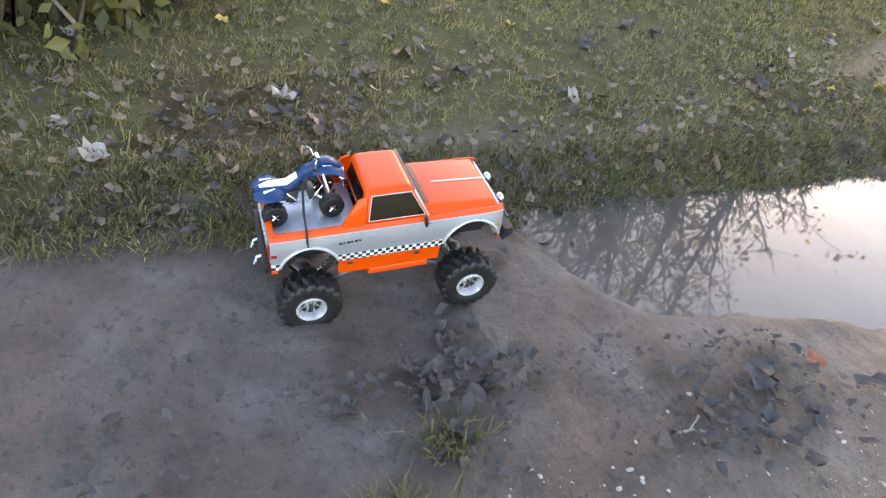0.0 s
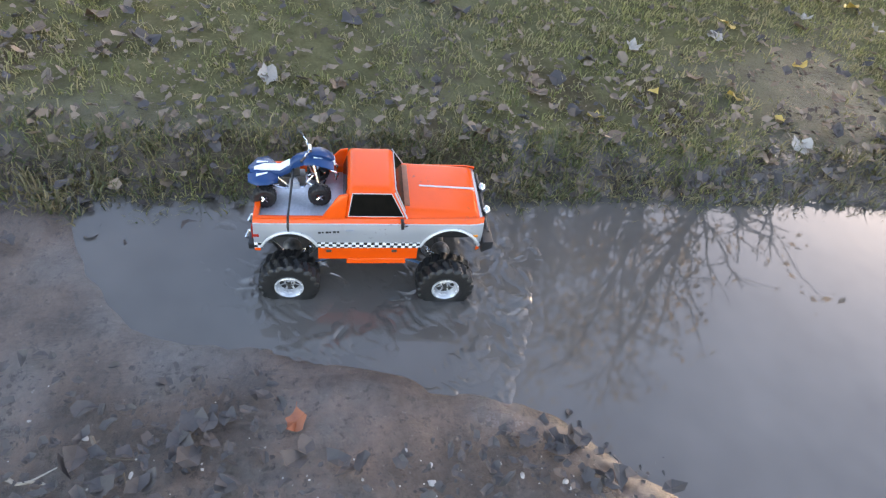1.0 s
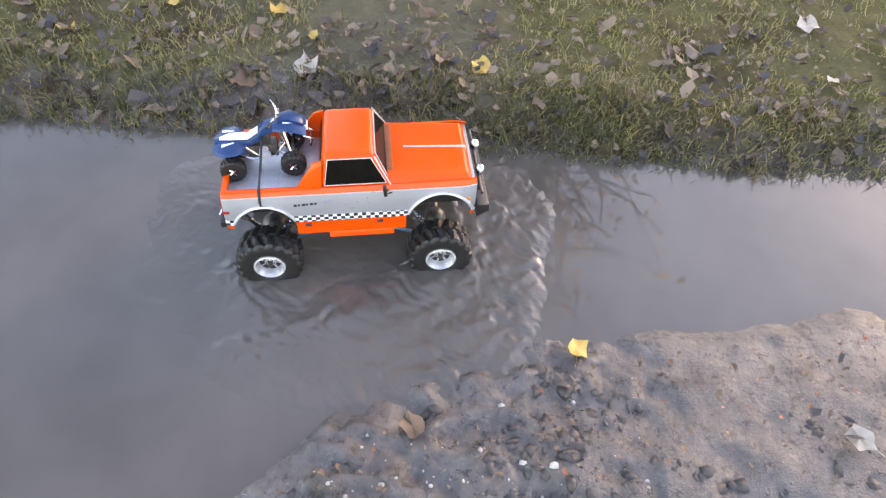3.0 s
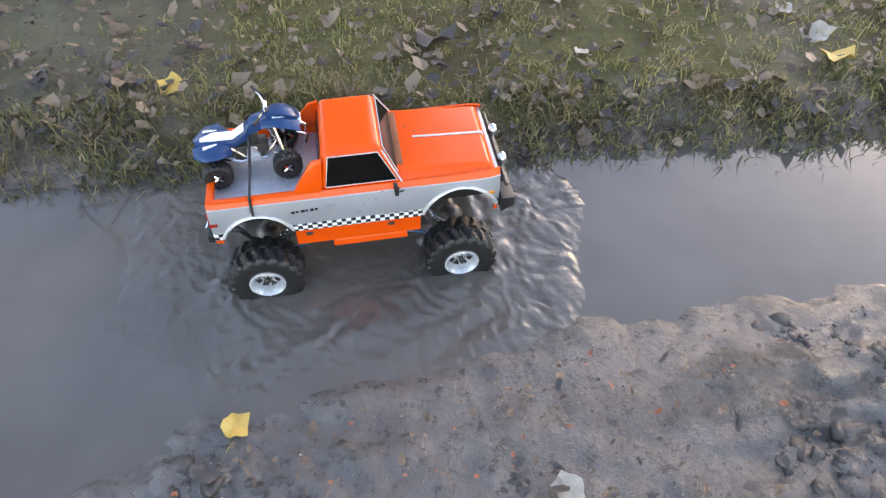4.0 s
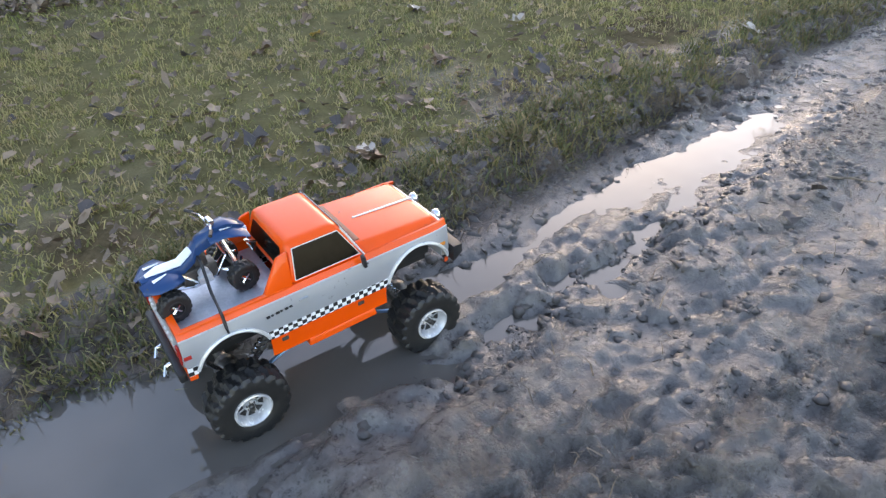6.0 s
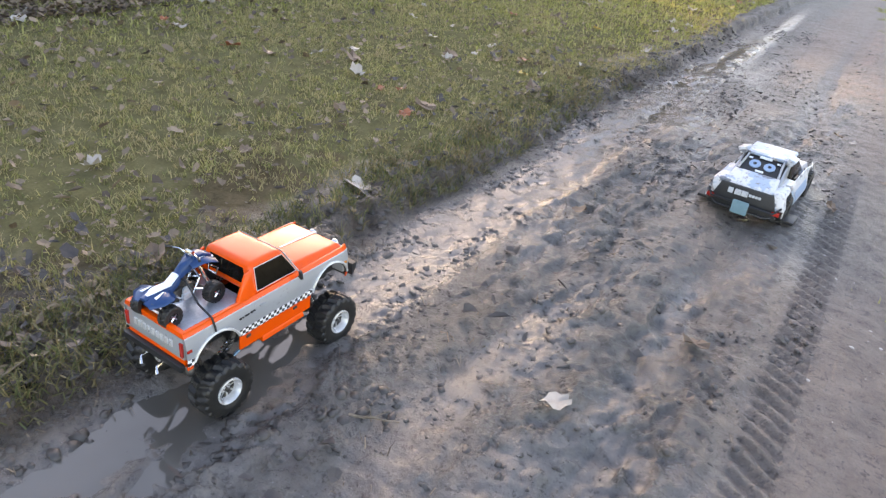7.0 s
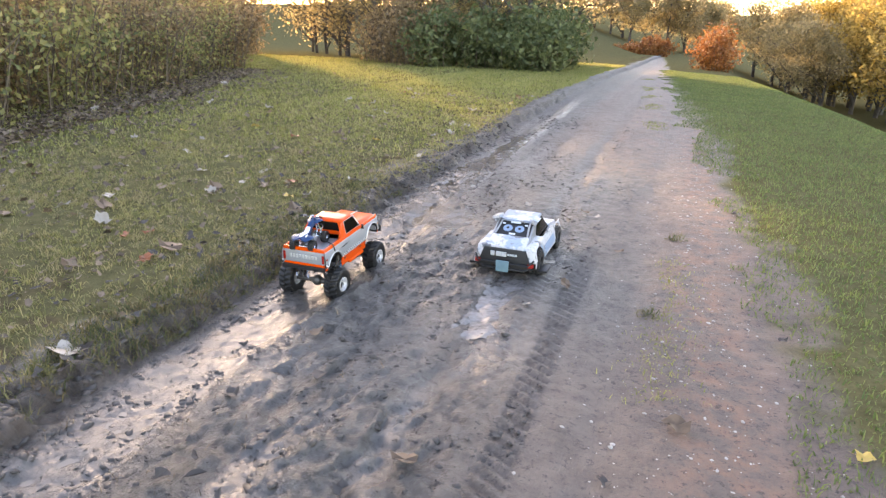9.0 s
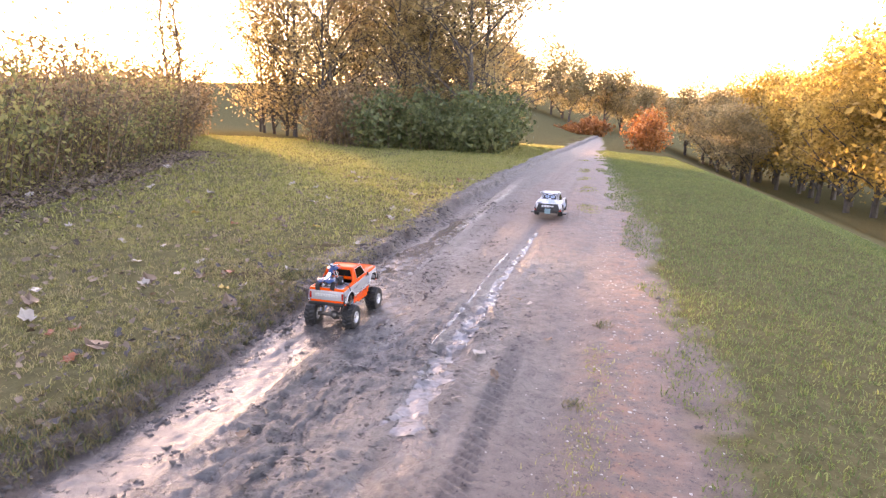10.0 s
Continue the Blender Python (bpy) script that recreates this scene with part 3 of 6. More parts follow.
    churned = smooth01((Y - 2.0) / 0.5) * smooth01((11 - Y) / 3.0) * smooth01((1.05 - X) / 0.3) * (1 - lawn) + 0.35 * smooth01((1.9 - Y) / 0.5) * smooth01((X - 0.25) / 0.15)
    churned = churned * np.interp(Y, [5.4, 7.0], [1.0, 0.55])
    humus = smooth01((2.1 - Y + 0.5 * vnoise(X, Y, 39, 5)) / 0.6) * smooth01((X - np.interp(Y, [0.9, 1.3], [-0.3, 0.05])) / 0.15) * smooth01((1.1 - X) / 0.3) * smooth01(0.75 + 1.3 * vnoise(X, Y, 40, 9))
    foot = foot_x(Y)
    humus = np.maximum(humus, 0.95 * smooth01((foot + 0.25 * vnoise(X, Y, 95, 4) - X) / 0.25) * smooth01((X - foot + 3.5) / 1.0) * smooth01((17 - Y) / 2))
    humus = np.maximum(humus, 0.75 * smooth01((vnoise(X, Y, 96, 3.2) + 0.6 * vnoise(X, Y, 97, 9.0) - 0.12) / 0.2) * smooth01((bx - X) / 0.1) * smooth01((X - bx + 0.75) / 0.4))
    humus = np.maximum(humus, 0.8 * smooth01((0.16 - np.abs(X - bx - 0.02)) / 0.1) * smooth01((14 - Y) / 4))
    for nm, arr in (("humus", humus), ("churned", churned), ("lawn", lawn), ("dry", dry), ("stony", stony), ("wet", wet)):
        a = ob.data.attributes.new(nm, "FLOAT", "POINT")
        a.data.foreach_set("value", arr.astype(np.float32).ravel())
    return tagged(ob, "muddy rutted earth path between mown grass verges", "ground", kind="structure")


def build_water():
    """A level sheet of brown water, just below the path's surface; the earth stands through it."""
    xs, ys = np.linspace(-0.5, 0.85, 40), np.linspace(0.2, 9.3, 180)
    X, Y = np.meshgrid(xs, ys)
    idx = np.arange(X.size).reshape(X.shape)
    faces = np.stack([idx[:-1, :-1], idx[:-1, 1:], idx[1:, 1:], idx[1:, :-1]], -1).reshape(-1, 4)
    cx = X.reshape(-1)[faces].mean(1)
    cy = Y.reshape(-1)[faces].mean(1)
    keep = (cx < near_x(cy) + np.interp(cy, [1.0, 1.6], [0.22, 0.12])) & (cx > bank_x(cy) - 0.05) & ((cy < 5.5) | (np.abs(cx - rut_x(cy)) < 0.22))
    ob = numpy_ob("puddle_water", np.stack([X, Y, np.full_like(X, WATER_Z)], -1).reshape(-1, 3), faces[keep], M_WATER, True)
    return tagged(ob, "still brown rainwater standing in the rut", "puddle", kind="structure")


ground = build_ground()
water = build_water()


# ---- grass ----
def blades(name, xs, ys, length, width, mat, label, lean=0.6, seed=0, zoff=0.0):
    rng = np.random.default_rng(seed)
    n = len(xs)
    L = length * rng.uniform(0.5, 1.3, n)
    a = rng.uniform(0, 2 * PI, n)
    b = rng.uniform(0, 2 * PI, n)
    ln = lean * rng.uniform(0.2, 1.3, n)
    base = np.stack([xs, ys, ground_z(xs, ys) - 0.004 + zoff], 1)
    side = np.stack([np.cos(a), np.sin(a), 0 * a], 1) * (width * rng.uniform(0.7, 1.3, n))[:, None]
    dirn = np.stack([np.cos(b), np.sin(b), 0 * b], 1)
    up = np.array([0, 0, 1.0])
    mid = base + up * (L * 0.6 * np.cos(ln * 0.5))[:, None] + dirn * (L * 0.6 * np.sin(ln * 0.5))[:, None]
    tip = mid + up * (L * 0.5 * np.cos(ln * 1.6))[:, None] + dirn * (L * 0.5 * np.sin(ln * 1.6))[:, None]
    V = np.stack([base - side, base + side, mid + side * 0.7, mid - side * 0.7, tip], 1).reshape(-1, 3)
    i = np.arange(n)[:, None] * 5
    F = np.concatenate([i + np.array([[0, 1, 2]]), i + np.array([[0, 2, 3]]), i + np.array([[3, 2, 4]])], 1).reshape(-1, 3)
    return tagged(numpy_ob(name, V, F, mat), label, "grass", kind="stuff")


def scatter(rng, n, x0, x1, y0, y1):
    return rng.uniform(x0, x1, n), rng.uniform(y0, y1, n)


def build_grass():
    rng = np.random.default_rng(5)
    # near lawn: clumps of lying blades, thin where the turf is trodden
    cx, cy = scatter(rng, 54000, -3.0, -0.16, -1.2, 12.5)
    d = bank_x(cy) - cx
    thin = 0.62 + 0.9 * vnoise(cx, cy, 32, 5) + 0.5 * vnoise(cx, cy, 31, 1.7) - 0.45 * smooth01((vnoise(cx, cy, 19, 2.2) - 0.10) / 0.35) * smooth01((cx + 1.3) / 0.5) * smooth01((7 - cy) / 2)
    thin = thin + 0.4 * np.exp(-((d - 0.04) / 0.12) ** 2)
    k = (d > np.where(cy > 4.3, 0.0, -0.045) + 0.07 * np.exp(-((cy - 5.8) / 0.85) ** 2) + 0.14 * vnoise(cx, cy, 33, 5)) & (rng.uniform(0, 1, len(cx)) < thin)
    k &= rng.uniform(0, 1, len(cx)) < smooth01((12.5 - cy) / 4) * smooth01((cx + 3.0) / 0.9)
    cx, cy = np.repeat(cx[k], 7), np.repeat(cy[k], 7)
    x, y = cx + rng.normal(0, 0.010, len(cx)), cy + rng.normal(0, 0.010, len(cx))
    blades("lawn_grass", x, y, 0.033, 0.0017, M_GRASS, "short damp lawn grass on the verge", 1.5, 1)
    # the lawn further off
    x, y = scatter(rng, 160000, -9.5, -2.0, -1, 20)
    k = rng.uniform(0, 1, len(x)) < smooth01((-2.0 - x) / 0.9)
    x, y = x[k], y[k]
    x2, y2 = scatter(rng, 80000, -2.5, -0.25, 8.0, 24)
    k2 = (bank_x(y2) - x2 > 0.08) & (rng.uniform(0, 1, len(x2)) < smooth01((y2 - 8.0) / 4))
    blades("lawn_grass", np.concatenate([x, x2[k2]]), np.concatenate([y, y2[k2]]), 0.040, 0.0045, M_FARGRASS, "short green lawn grass further off", 1.3, 2)
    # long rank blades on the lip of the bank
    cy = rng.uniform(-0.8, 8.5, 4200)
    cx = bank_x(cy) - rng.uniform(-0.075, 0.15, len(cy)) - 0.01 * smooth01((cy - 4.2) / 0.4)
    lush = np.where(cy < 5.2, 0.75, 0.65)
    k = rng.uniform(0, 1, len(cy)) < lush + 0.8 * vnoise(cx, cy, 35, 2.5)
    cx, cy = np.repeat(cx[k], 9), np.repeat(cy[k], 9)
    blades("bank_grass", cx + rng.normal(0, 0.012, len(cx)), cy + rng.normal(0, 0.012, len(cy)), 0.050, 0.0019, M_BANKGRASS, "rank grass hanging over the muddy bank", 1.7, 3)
    # right verge
    x, y = scatter(rng, 260000, 0.4, 4.2, 4.8, 24)
    k = x > edge_x(y) - 0.06 + 0.32 * vnoise(x, y, 36, 3.5) + 0.12 * vnoise(x, y, 37, 11)
    blades("verge_grass", x[k], y[k], 0.028, 0.0024, M_VERGE, "green grass on the falling verge", 1.1, 4)
    # sparse wisps in the strip between the wheel lines
    y = rng.uniform(5.5, 19, 11000)
    x = edge_x(y) - 0.40 + rng.normal(0, 0.06, len(y))
    k = vnoise(x, y, 38, 2.5) > 0.06
    blades("verge_grass", x[k], y[k], 0.020, 0.0018, M_FARGRASS, "sparse wisps of grass along the path's middle", 1.4, 6)
    # dead stalks trodden into the mud at the bank's foot
    y = rng.uniform(4.6, 9.5, 2600)
    x = np.where(rng.uniform(0, 1, len(y)) < 0.65, bank_x(y) + rng.uniform(-0.05, 0.17, len(y)), rut_x(y) + rng.uniform(0.12, 0.5, len(y)))
    k = vnoise(x, y, 81, 6) > 0.0
    blades("dead_stalks", x[k], y[k], 0.036, 0.0013, M_LITTER, "dead straw and stalks lying on the mud by the bank", 1.9, 7)
    # leaf litter: crumbled leaves over the lawn, thick along the brambles' foot
    f = rng.uniform(0, 1, 12000)
    ya = 3.0 + 11.5 * f
    xa = foot_x(ya) + 0.30 - np.abs(rng.normal(0, 0.45, len(f))) + np.where(rng.uniform(0, 1, len(f)) < 0.25, rng.exponential(0.4, len(f)), 0)
    xb, yb = -0.2 - np.abs(rng.normal(0, 1.3, 9000)), rng.uniform(-1, 13, 9000)
    kb = bank_x(yb) - xb > 0.02
    x, y = np.concatenate([xa, xb[kb]]), np.concatenate([ya, yb[kb]])
    sz = np.concatenate([rng.uniform(0.008, 0.030, len(xa)), 0.003 + 0.020 * rng.uniform(0, 1, kb.sum()) ** 3])
    flakes("leaf_litter", x, y, sz, rng)
    yl = rng.uniform(-0.8, 6, 5000)
    xl = bank_x(yl) - np.abs(rng.normal(0, 0.45, len(yl)))
    flakes("leaf_litter", xl, yl, 0.003 + 0.017 * rng.uniform(0, 1, len(yl)) ** 2.5, rng)
    # dark scraps trodden into the turf above the bank
    yd = rng.uniform(-0.8, 9, 5000)
    xd = bank_x(yd) + 0.05 - np.abs(rng.normal(0, 0.40, len(yd)))
    kd = vnoise(xd, yd, 57, 4) + 0.5 * vnoise(xd, yd, 58, 11) > 0.0
    flakes("leaf_crumbs", xd[kd], yd[kd], 0.003 + 0.020 * rng.uniform(0, 1, kd.sum()) ** 3, rng, M_LEAFDARK, "dark scraps of rotten leaves trodden into the turf")
    yr = rng.uniform(2.4, 3.7, 300)
    xr = near_x(yr) + 0.02 + np.abs(rng.normal(0, 0.12, len(yr)))
    for mt, lo, hi in ((M_LEAFRED, 0, 45), (M_LEAFBROWN, 45, 300)):
        flakes("leaf_crumbs", xr[lo:hi], yr[lo:hi], 0.002 + 0.006 * rng.uniform(0, 1, hi - lo) ** 2, rng, mt, "russet and brown leaf crumbs washed along the puddle's edge")
    # black shreds of rotten leaves on the mud by the puddle's end
    y = rng.uniform(-0.5, 2.0, 1500)
    x = near_x(np.maximum(y, 0.7)) + 0.02 + np.abs(rng.normal(0, 0.16, len(y)))
    k = vnoise(x, y, 53, 6) > -0.08
    ym = rng.uniform(2.2, 9.5, 2600)
    xm = near_x(ym) + 0.03 + np.abs(rng.normal(0, 0.35, len(ym)))
    km = (xm < 1.2) & (vnoise(xm, ym * 0.5, 54, 5) > 0.02)
    flakes("leaf_crumbs", xm[km], ym[km], 0.003 + 0.014 * rng.uniform(0, 1, km.sum()) ** 4, rng, M_LEAFDARK, "dark crumbs of leaves and stalks trodden into the mud")
    flakes("leaf_crumbs", x[k], y[k], 0.003 + 0.013 * rng.uniform(0, 1, k.sum()) ** 3, rng, M_LEAFDARK, "black shreds of rotten leaves on the mud")


def flakes(name, x, y, sz, rng, mat=None, label="brown and pale dead leaf litter strewn over the grass"):
    """Small curled leaves: six uneven points round a raised or sunken middle."""
    n = len(x)
    a = rng.uniform(0, 2 * PI, n)
    u = np.stack([np.cos(a), np.sin(a), rng.normal(0, 0.30, n)], 1)
    v = np.stack([-np.sin(a), np.cos(a), rng.normal(0, 0.30, n)], 1) * rng.uniform(0.45, 0.85, n)[:, None]
    c = np.stack([x, y, ground_z(x, y) + 0.012 + 0.2 * sz], 1)
    pts = []
    for k in range(6):
        b = k * PI / 3
        r = sz * rng.uniform(0.55, 1.2, n)
        lift = np.stack([0 * sz, 0 * sz, sz * rng.uniform(-0.15, 0.55, n)], 1)
        pts.append(c + (u * math.cos(b) + v * math.sin(b)) * r[:, None] + lift)
    V = np.stack(pts + [c], 1).reshape(-1, 3)
    i = np.arange(n)[:, None] * 7
    F = np.concatenate([i + np.array([[k, (k + 1) % 6, 6]]) for k in range(6)], 1).reshape(-1, 3)
    tagged(numpy_ob(name, V, F, mat or M_LITTER), label, "leaves", kind="stuff")


build_grass()


# ---- trees, hedge and bushes ----
def leaf_cloud(bm, centre, radius, count, size, rng, squash=1.0):
    """Many small bent leaves round a centre, thinning outward."""
    for _ in range(count):
        d = Vector((rng.gauss(0, 1), rng.gauss(0, 1), rng.gauss(0, 1) * squash))
        if d.length < 1e-3:
            continue
        p = Vector(centre) + d.normalized() * radius * rng.random() ** 0.45
        n = Vector((rng.gauss(0, 1), rng.gauss(0, 1), rng.gauss(0, 1) + 0.4)).normalized()
        u = n.orthogonal().normalized()
        u = Matrix.Rotation(rng.uniform(0, 6.28), 3, n) @ u
        v = n.cross(u)
        s = size * rng.uniform(0.6, 1.4)
        a, b, c, e = p - u * s, p + v * s * 0.55 + n * s * 0.12, p + u * s, p - v * s * 0.55 + n * s * 0.12
        vs = [bm.verts.new(q) for q in (a, b, c, e)]
        bm.faces.new((vs[0], vs[1], vs[2]))
        bm.faces.new((vs[0], vs[2], vs[3]))


def tree(name, label, height, crown, leaves, leaf_size, leaf_mat, seed, trunk_r=0.06, limbs=9, start=0.3, bare=0.5, clump=0.16):
    """A tapered, slightly crooked trunk with limbs and twigs, and a gappy crown of single leaves."""
    rng = random.Random(seed)
    root = empty(name, label, "tree")
    bm, lf = bmesh.new(), bmesh.new()
    pts, off = [], Vector((0, 0, 0))
    k = 8
    for i in range(k + 1):
        pts.append(Vector((off.x, off.y, -0.2 + (height + 0.2) * i / k)))
        off += Vector((rng.gauss(0, 0.02), rng.gauss(0, 0.02), 0)) * height * 0.35
    tube(bm, pts, [trunk_r * (1.25 - 1.15 * i / k) for i in range(k + 1)], 8)
    tips = []
    for j in range(limbs):
        f = start + (0.97 - start) * (j + rng.random()) / limbs
        i = min(int(f * k), k - 1)
        a = pts[i].lerp(pts[i + 1], f * k - i)
        ang = rng.uniform(0, 6.28)
        reach = crown * (1.15 - 0.75 * f) * rng.uniform(0.7, 1.25)
        b = a + Vector((math.cos(ang) * reach * 0.5, math.sin(ang) * reach * 0.5, reach * rng.uniform(0.3, 0.7)))
        c = b + Vector((math.cos(ang + rng.uniform(-0.6, 0.6)) * reach * 0.5, math.sin(ang + rng.uniform(-0.6, 0.6)) * reach * 0.5, reach * rng.uniform(0.1, 0.6)))
        r = trunk_r * (1.0 - f) * 0.6 + 0.006
        tube(bm, [a, b, c], [r, r * 0.6, r * 0.22], 5)
        tips += [(b, 1.0), (c, 1.0)]
        for _ in range(7):
            q = a.lerp(b, rng.random()) if rng.random() < 0.3 else b.lerp(c, rng.random())
            e = q + Vector((rng.gauss(0, 1), rng.gauss(0, 1), abs(rng.gauss(0, 0.8)))) * reach * 0.24
            tube(bm, [q, (q + e) / 2 + Vector((rng.gauss(0, 0.02), 0, 0)), e], [r * 0.35, r * 0.22, r * 0.1], 4)
            tips.append((e, 0.8))
    for p, w in tips:
        if rng.random() > bare:
            leaf_cloud(lf, p, height * clump * rng.uniform(0.5, 1.1), int(leaves / len(tips) / (1.02 - bare) * w), leaf_size, rng, 0.8)
    part("trunk", bm, M_BARK, root)
    part("crown", lf, leaf_mat, root, smooth=0)
    return root


def shrub(name, label, rx, ry, rz, leaves, leaf_size, mat, seed, stems=14, loose=0.30):
    """Arching stems with leaves in uneven clumps, open at the edge."""
    rng = random.Random(seed)
    root = empty(name, label, "bush")
    bm, lf = bmesh.new(), bmesh.new()
    clumps = []
    for _ in range(stems):
        ang, out = rng.uniform(0, 6.28), rng.random() ** 0.6
        b = Vector((math.cos(ang) * rx * out * 0.6, math.sin(ang) * ry * out * 0.6, -0.1))
        t = Vector((math.cos(ang) * rx * out, math.sin(ang) * ry * out, rz * (1.1 - 0.45 * out) * rng.uniform(0.6, 1.15)))
        m = b.lerp(t, 0.55) + Vector((rng.gauss(0, 0.05), rng.gauss(0, 0.05), rz * 0.12))
        tube(bm, [b, m, t], [0.010, 0.007, 0.003], 4)
        clumps += [(m, 1.0), (t, 0.8), (b.lerp(m, 0.5), 0.8), (m.lerp(t, 0.5), 1.0)]
    for p, w in clumps:
        leaf_cloud(lf, p, rz * loose * w * rng.uniform(0.7, 1.3), int(leaves / len(clumps)), leaf_size, rng, 0.9)
    part("stem_tangle", bm, M_TWIG, root)
    part("foliage", lf, mat, root, smooth=0)
    return root


def at_ground(ob, x, y, rz=0.0, scale=1.0, sink=0.0):
    ob.matrix_basis = Matrix.Translation((x, y, float(ground_z(x, y)) - sink)) @ Matrix.Rotation(rz, 4, "Z") @ Matrix.Scale(scale, 4)
    return ob


def place_copies(protos, spots, group):
    """spots: x, y, turn, scale. The first of each prototype is placed itself."""
    used = set()
    for i, (x, y, rz, sc) in enumerate(spots):
        p = protos[i % len(protos)]
        if p.name in used:
            ob = copy_thing(p, Matrix.Identity(4))
        else:
            ob = p
            used.add(p.name)
        at_ground(ob, x, y, rz, sc, 0.05)
        tagged(ob, group=group)


def sun_gap(x, y, w=0.9):
    """True in the lane through which the low sun reaches the path."""
    k = (x - 1.1) * 0.75 + (y - 9.75) * 0.66
    return abs(k) < w and y > 11


def build_plants():
    rng = random.Random(3)
    # brambles and withered weeds on the left
    brs = [shrub("bramble_bush", "tangled bramble bush with dull green and yellowing leaves" if i % 2 == 0 else "ragged thicket of withered brown weeds and brambles", 0.85, 0.85, 1.35, 2700, 0.027, M_BRAMBLE if i % 2 == 0 else M_WITHER, 40 + i, 34, 0.20) for i in range(4)]
    spots = []
    for i in range(18):
        y = 5.2 + 9.6 * i / 17
        spots.append((float(foot_x(y)) - 0.80 + rng.uniform(-0.25, 0.1), y, rng.uniform(0, 6), rng.uniform(0.72, 1.12)))
    # a back row, partly unseen, added to keep the low sun off the path
    for i in range(20):
        y = 3.0 + 13.5 * i / 19
        spots.append((float(foot_x(y)) - 1.9 + rng.uniform(-0.4, 0.3), y, rng.uniform(0, 6), rng.uniform(0.85, 1.2)))
    # the near end of the thicket, behind the start
    for x, y, sc in ((-1.9, -0.10, 0.5), (-2.35, 0.5, 0.6), (-2.2, -0.9, 0.7), (-2.75, 1.3, 0.6), (-3.1, 2.3, 0.6), (-1.2, -1.6, 0.55)):
        spots.append((x, y, rng.uniform(0, 6), sc))
    place_copies(brs, [q for q in spots if not sun_gap(q[0], q[1], 1.3)], "bramble thicket")
    near = [shrub("nettle_bush", "dark leafy weeds with yellowing leaves at the lawn's edge", 0.30, 0.30, 0.42, 1300, 0.024, M_NETTLE, 50 + i, 22, 0.24) for i in range(2)]
    place_copies(near, [(-1.02, -0.72, 0.3, 1.0), (-1.10, -0.42, 2.0, 1.05), (-1.30, -0.22, 4.0, 1.0), (-1.42, -0.62, 1.0, 1.2), (-1.58, -0.02, 5.0, 1.0), (-0.95, -1.02, 3.0, 1.0)], "weeds at the lawn's edge")
    # dark hedge at the lawn's end, next to the path
    hs = [shrub("hedge_shrub", "dense dark green hedge shrub", 0.85, 0.8, 1.25, 3000, 0.05, M_HEDGE, 60 + i, 18) for i in range(2)]
    spots = [(-1.6 - 0.62 * i + rng.uniform(-0.1, 0.1), 18.0 + 0.02 * i + rng.uniform(-0.2, 0.2), rng.uniform(0, 6), rng.uniform(0.85, 1.05)) for i in range(4)]
    spots += [(-1.7 - 0.1 * i, 19.4 + 1.0 * i, rng.uniform(0, 6), 1.05) for i in range(4)]
    place_copies(hs, spots, "hedge")
    # brown thicket that goes on from the hedge under the birches
    ws = [shrub("brown_thicket", "brown leafless thicket with withered leaves under the birches", 0.9, 0.8, 1.5, 1800, 0.040, M_WITHER, 66 + i, 40, 0.22) for i in range(2)]
    spots = [(-3.9 - 0.5 * i + rng.uniform(-0.2, 0.2), 18.4 + rng.uniform(-0.3, 1.4), rng.uniform(0, 6), rng.uniform(0.8, 1.15)) for i in range(13)]
    spots += [(-8.2 - 0.9 * i + rng.uniform(-0.2, 0.2), 18.6 + 0.5 * i + rng.uniform(-0.3, 0.8), rng.uniform(0, 6), rng.uniform(0.9, 1.2)) for i in range(8)]
    place_copies(ws, [q for q in spots if not sun_gap(q[0], q[1], 1.3)], "brown thicket")
    # thin trees behind the hedge
    ts = [tree("birch_tree", "slender half-bare birch with a few yellowing leaves", 7.0, 1.6, 5200, 0.048, M_THIN, 80 + i, 0.045, 34, 0.04, 0.20, 0.060) for i in range(3)]
    spots = [(-1.9 - 0.19 * i + rng.uniform(-0.3, 0.3), 20.2 + rng.uniform(-0.8, 4.5), rng.uniform(0, 6), rng.uniform(0.68, 0.95)) for i in range(46)]
    place_copies(ts, [q for q in spots if not sun_gap(q[0], q[1])], "birch wood")
    # bare saplings among the brambles, mirrored in the puddle
    bt = [tree("bare_tree", "bare autumn sapling standing among the brambles", 8.6, 1.7, 1300, 0.06, M_THIN, 90 + i, 0.085, 50, 0.12, 0.70, 0.05) for i in range(3)]
    place_copies(bt, [(-1.72, 2.42, 0.4, 0.34), (-1.80, 2.86, 2.0, 0.37), (-1.66, 3.22, 1.0, 0.34), (-2.25, 2.55, 5.0, 0.38), (-2.35, 3.25, 4.0, 0.40), (-2.0, 2.15, 3.0, 0.33)], "bare saplings")
    # golden wood down the bank on the right
    gs = [tree("golden_tree", "round-crowned tree with golden autumn leaves", 5.2, 2.1, 5200, 0.085, M_AUTUMN, 100 + i, 0.10, 15, 0.12, 0.06, 0.17) for i in range(3)]
    spots = []
    for i in range(20):
        f = i / 19
        az, d = radians(30 - 22 * f), 24 + 30 * f ** 1.3
        for k in range(2):
            dd = d + 4.0 * k + rng.uniform(-1, 1)
            spots.append((1.3 + dd * math.sin(az + rng.uniform(-0.02, 0.02)), 5.2 + dd * math.cos(az), rng.uniform(0, 6), (1.62 - 0.55 * f) * rng.uniform(0.85, 1.10) * (1 + 0.08 * k)))
    place_copies(gs, spots, "golden wood")
    # a russet bush by the path, and the wood far off
    rb = shrub("russet_bush", "round russet autumn bush beside the path", 0.8, 0.8, 1.3, 3600, 0.05, M_RUSSET, 120, 18)
    at_ground(rb, 1.95, 27.0, 0, 0.9, 0.1)
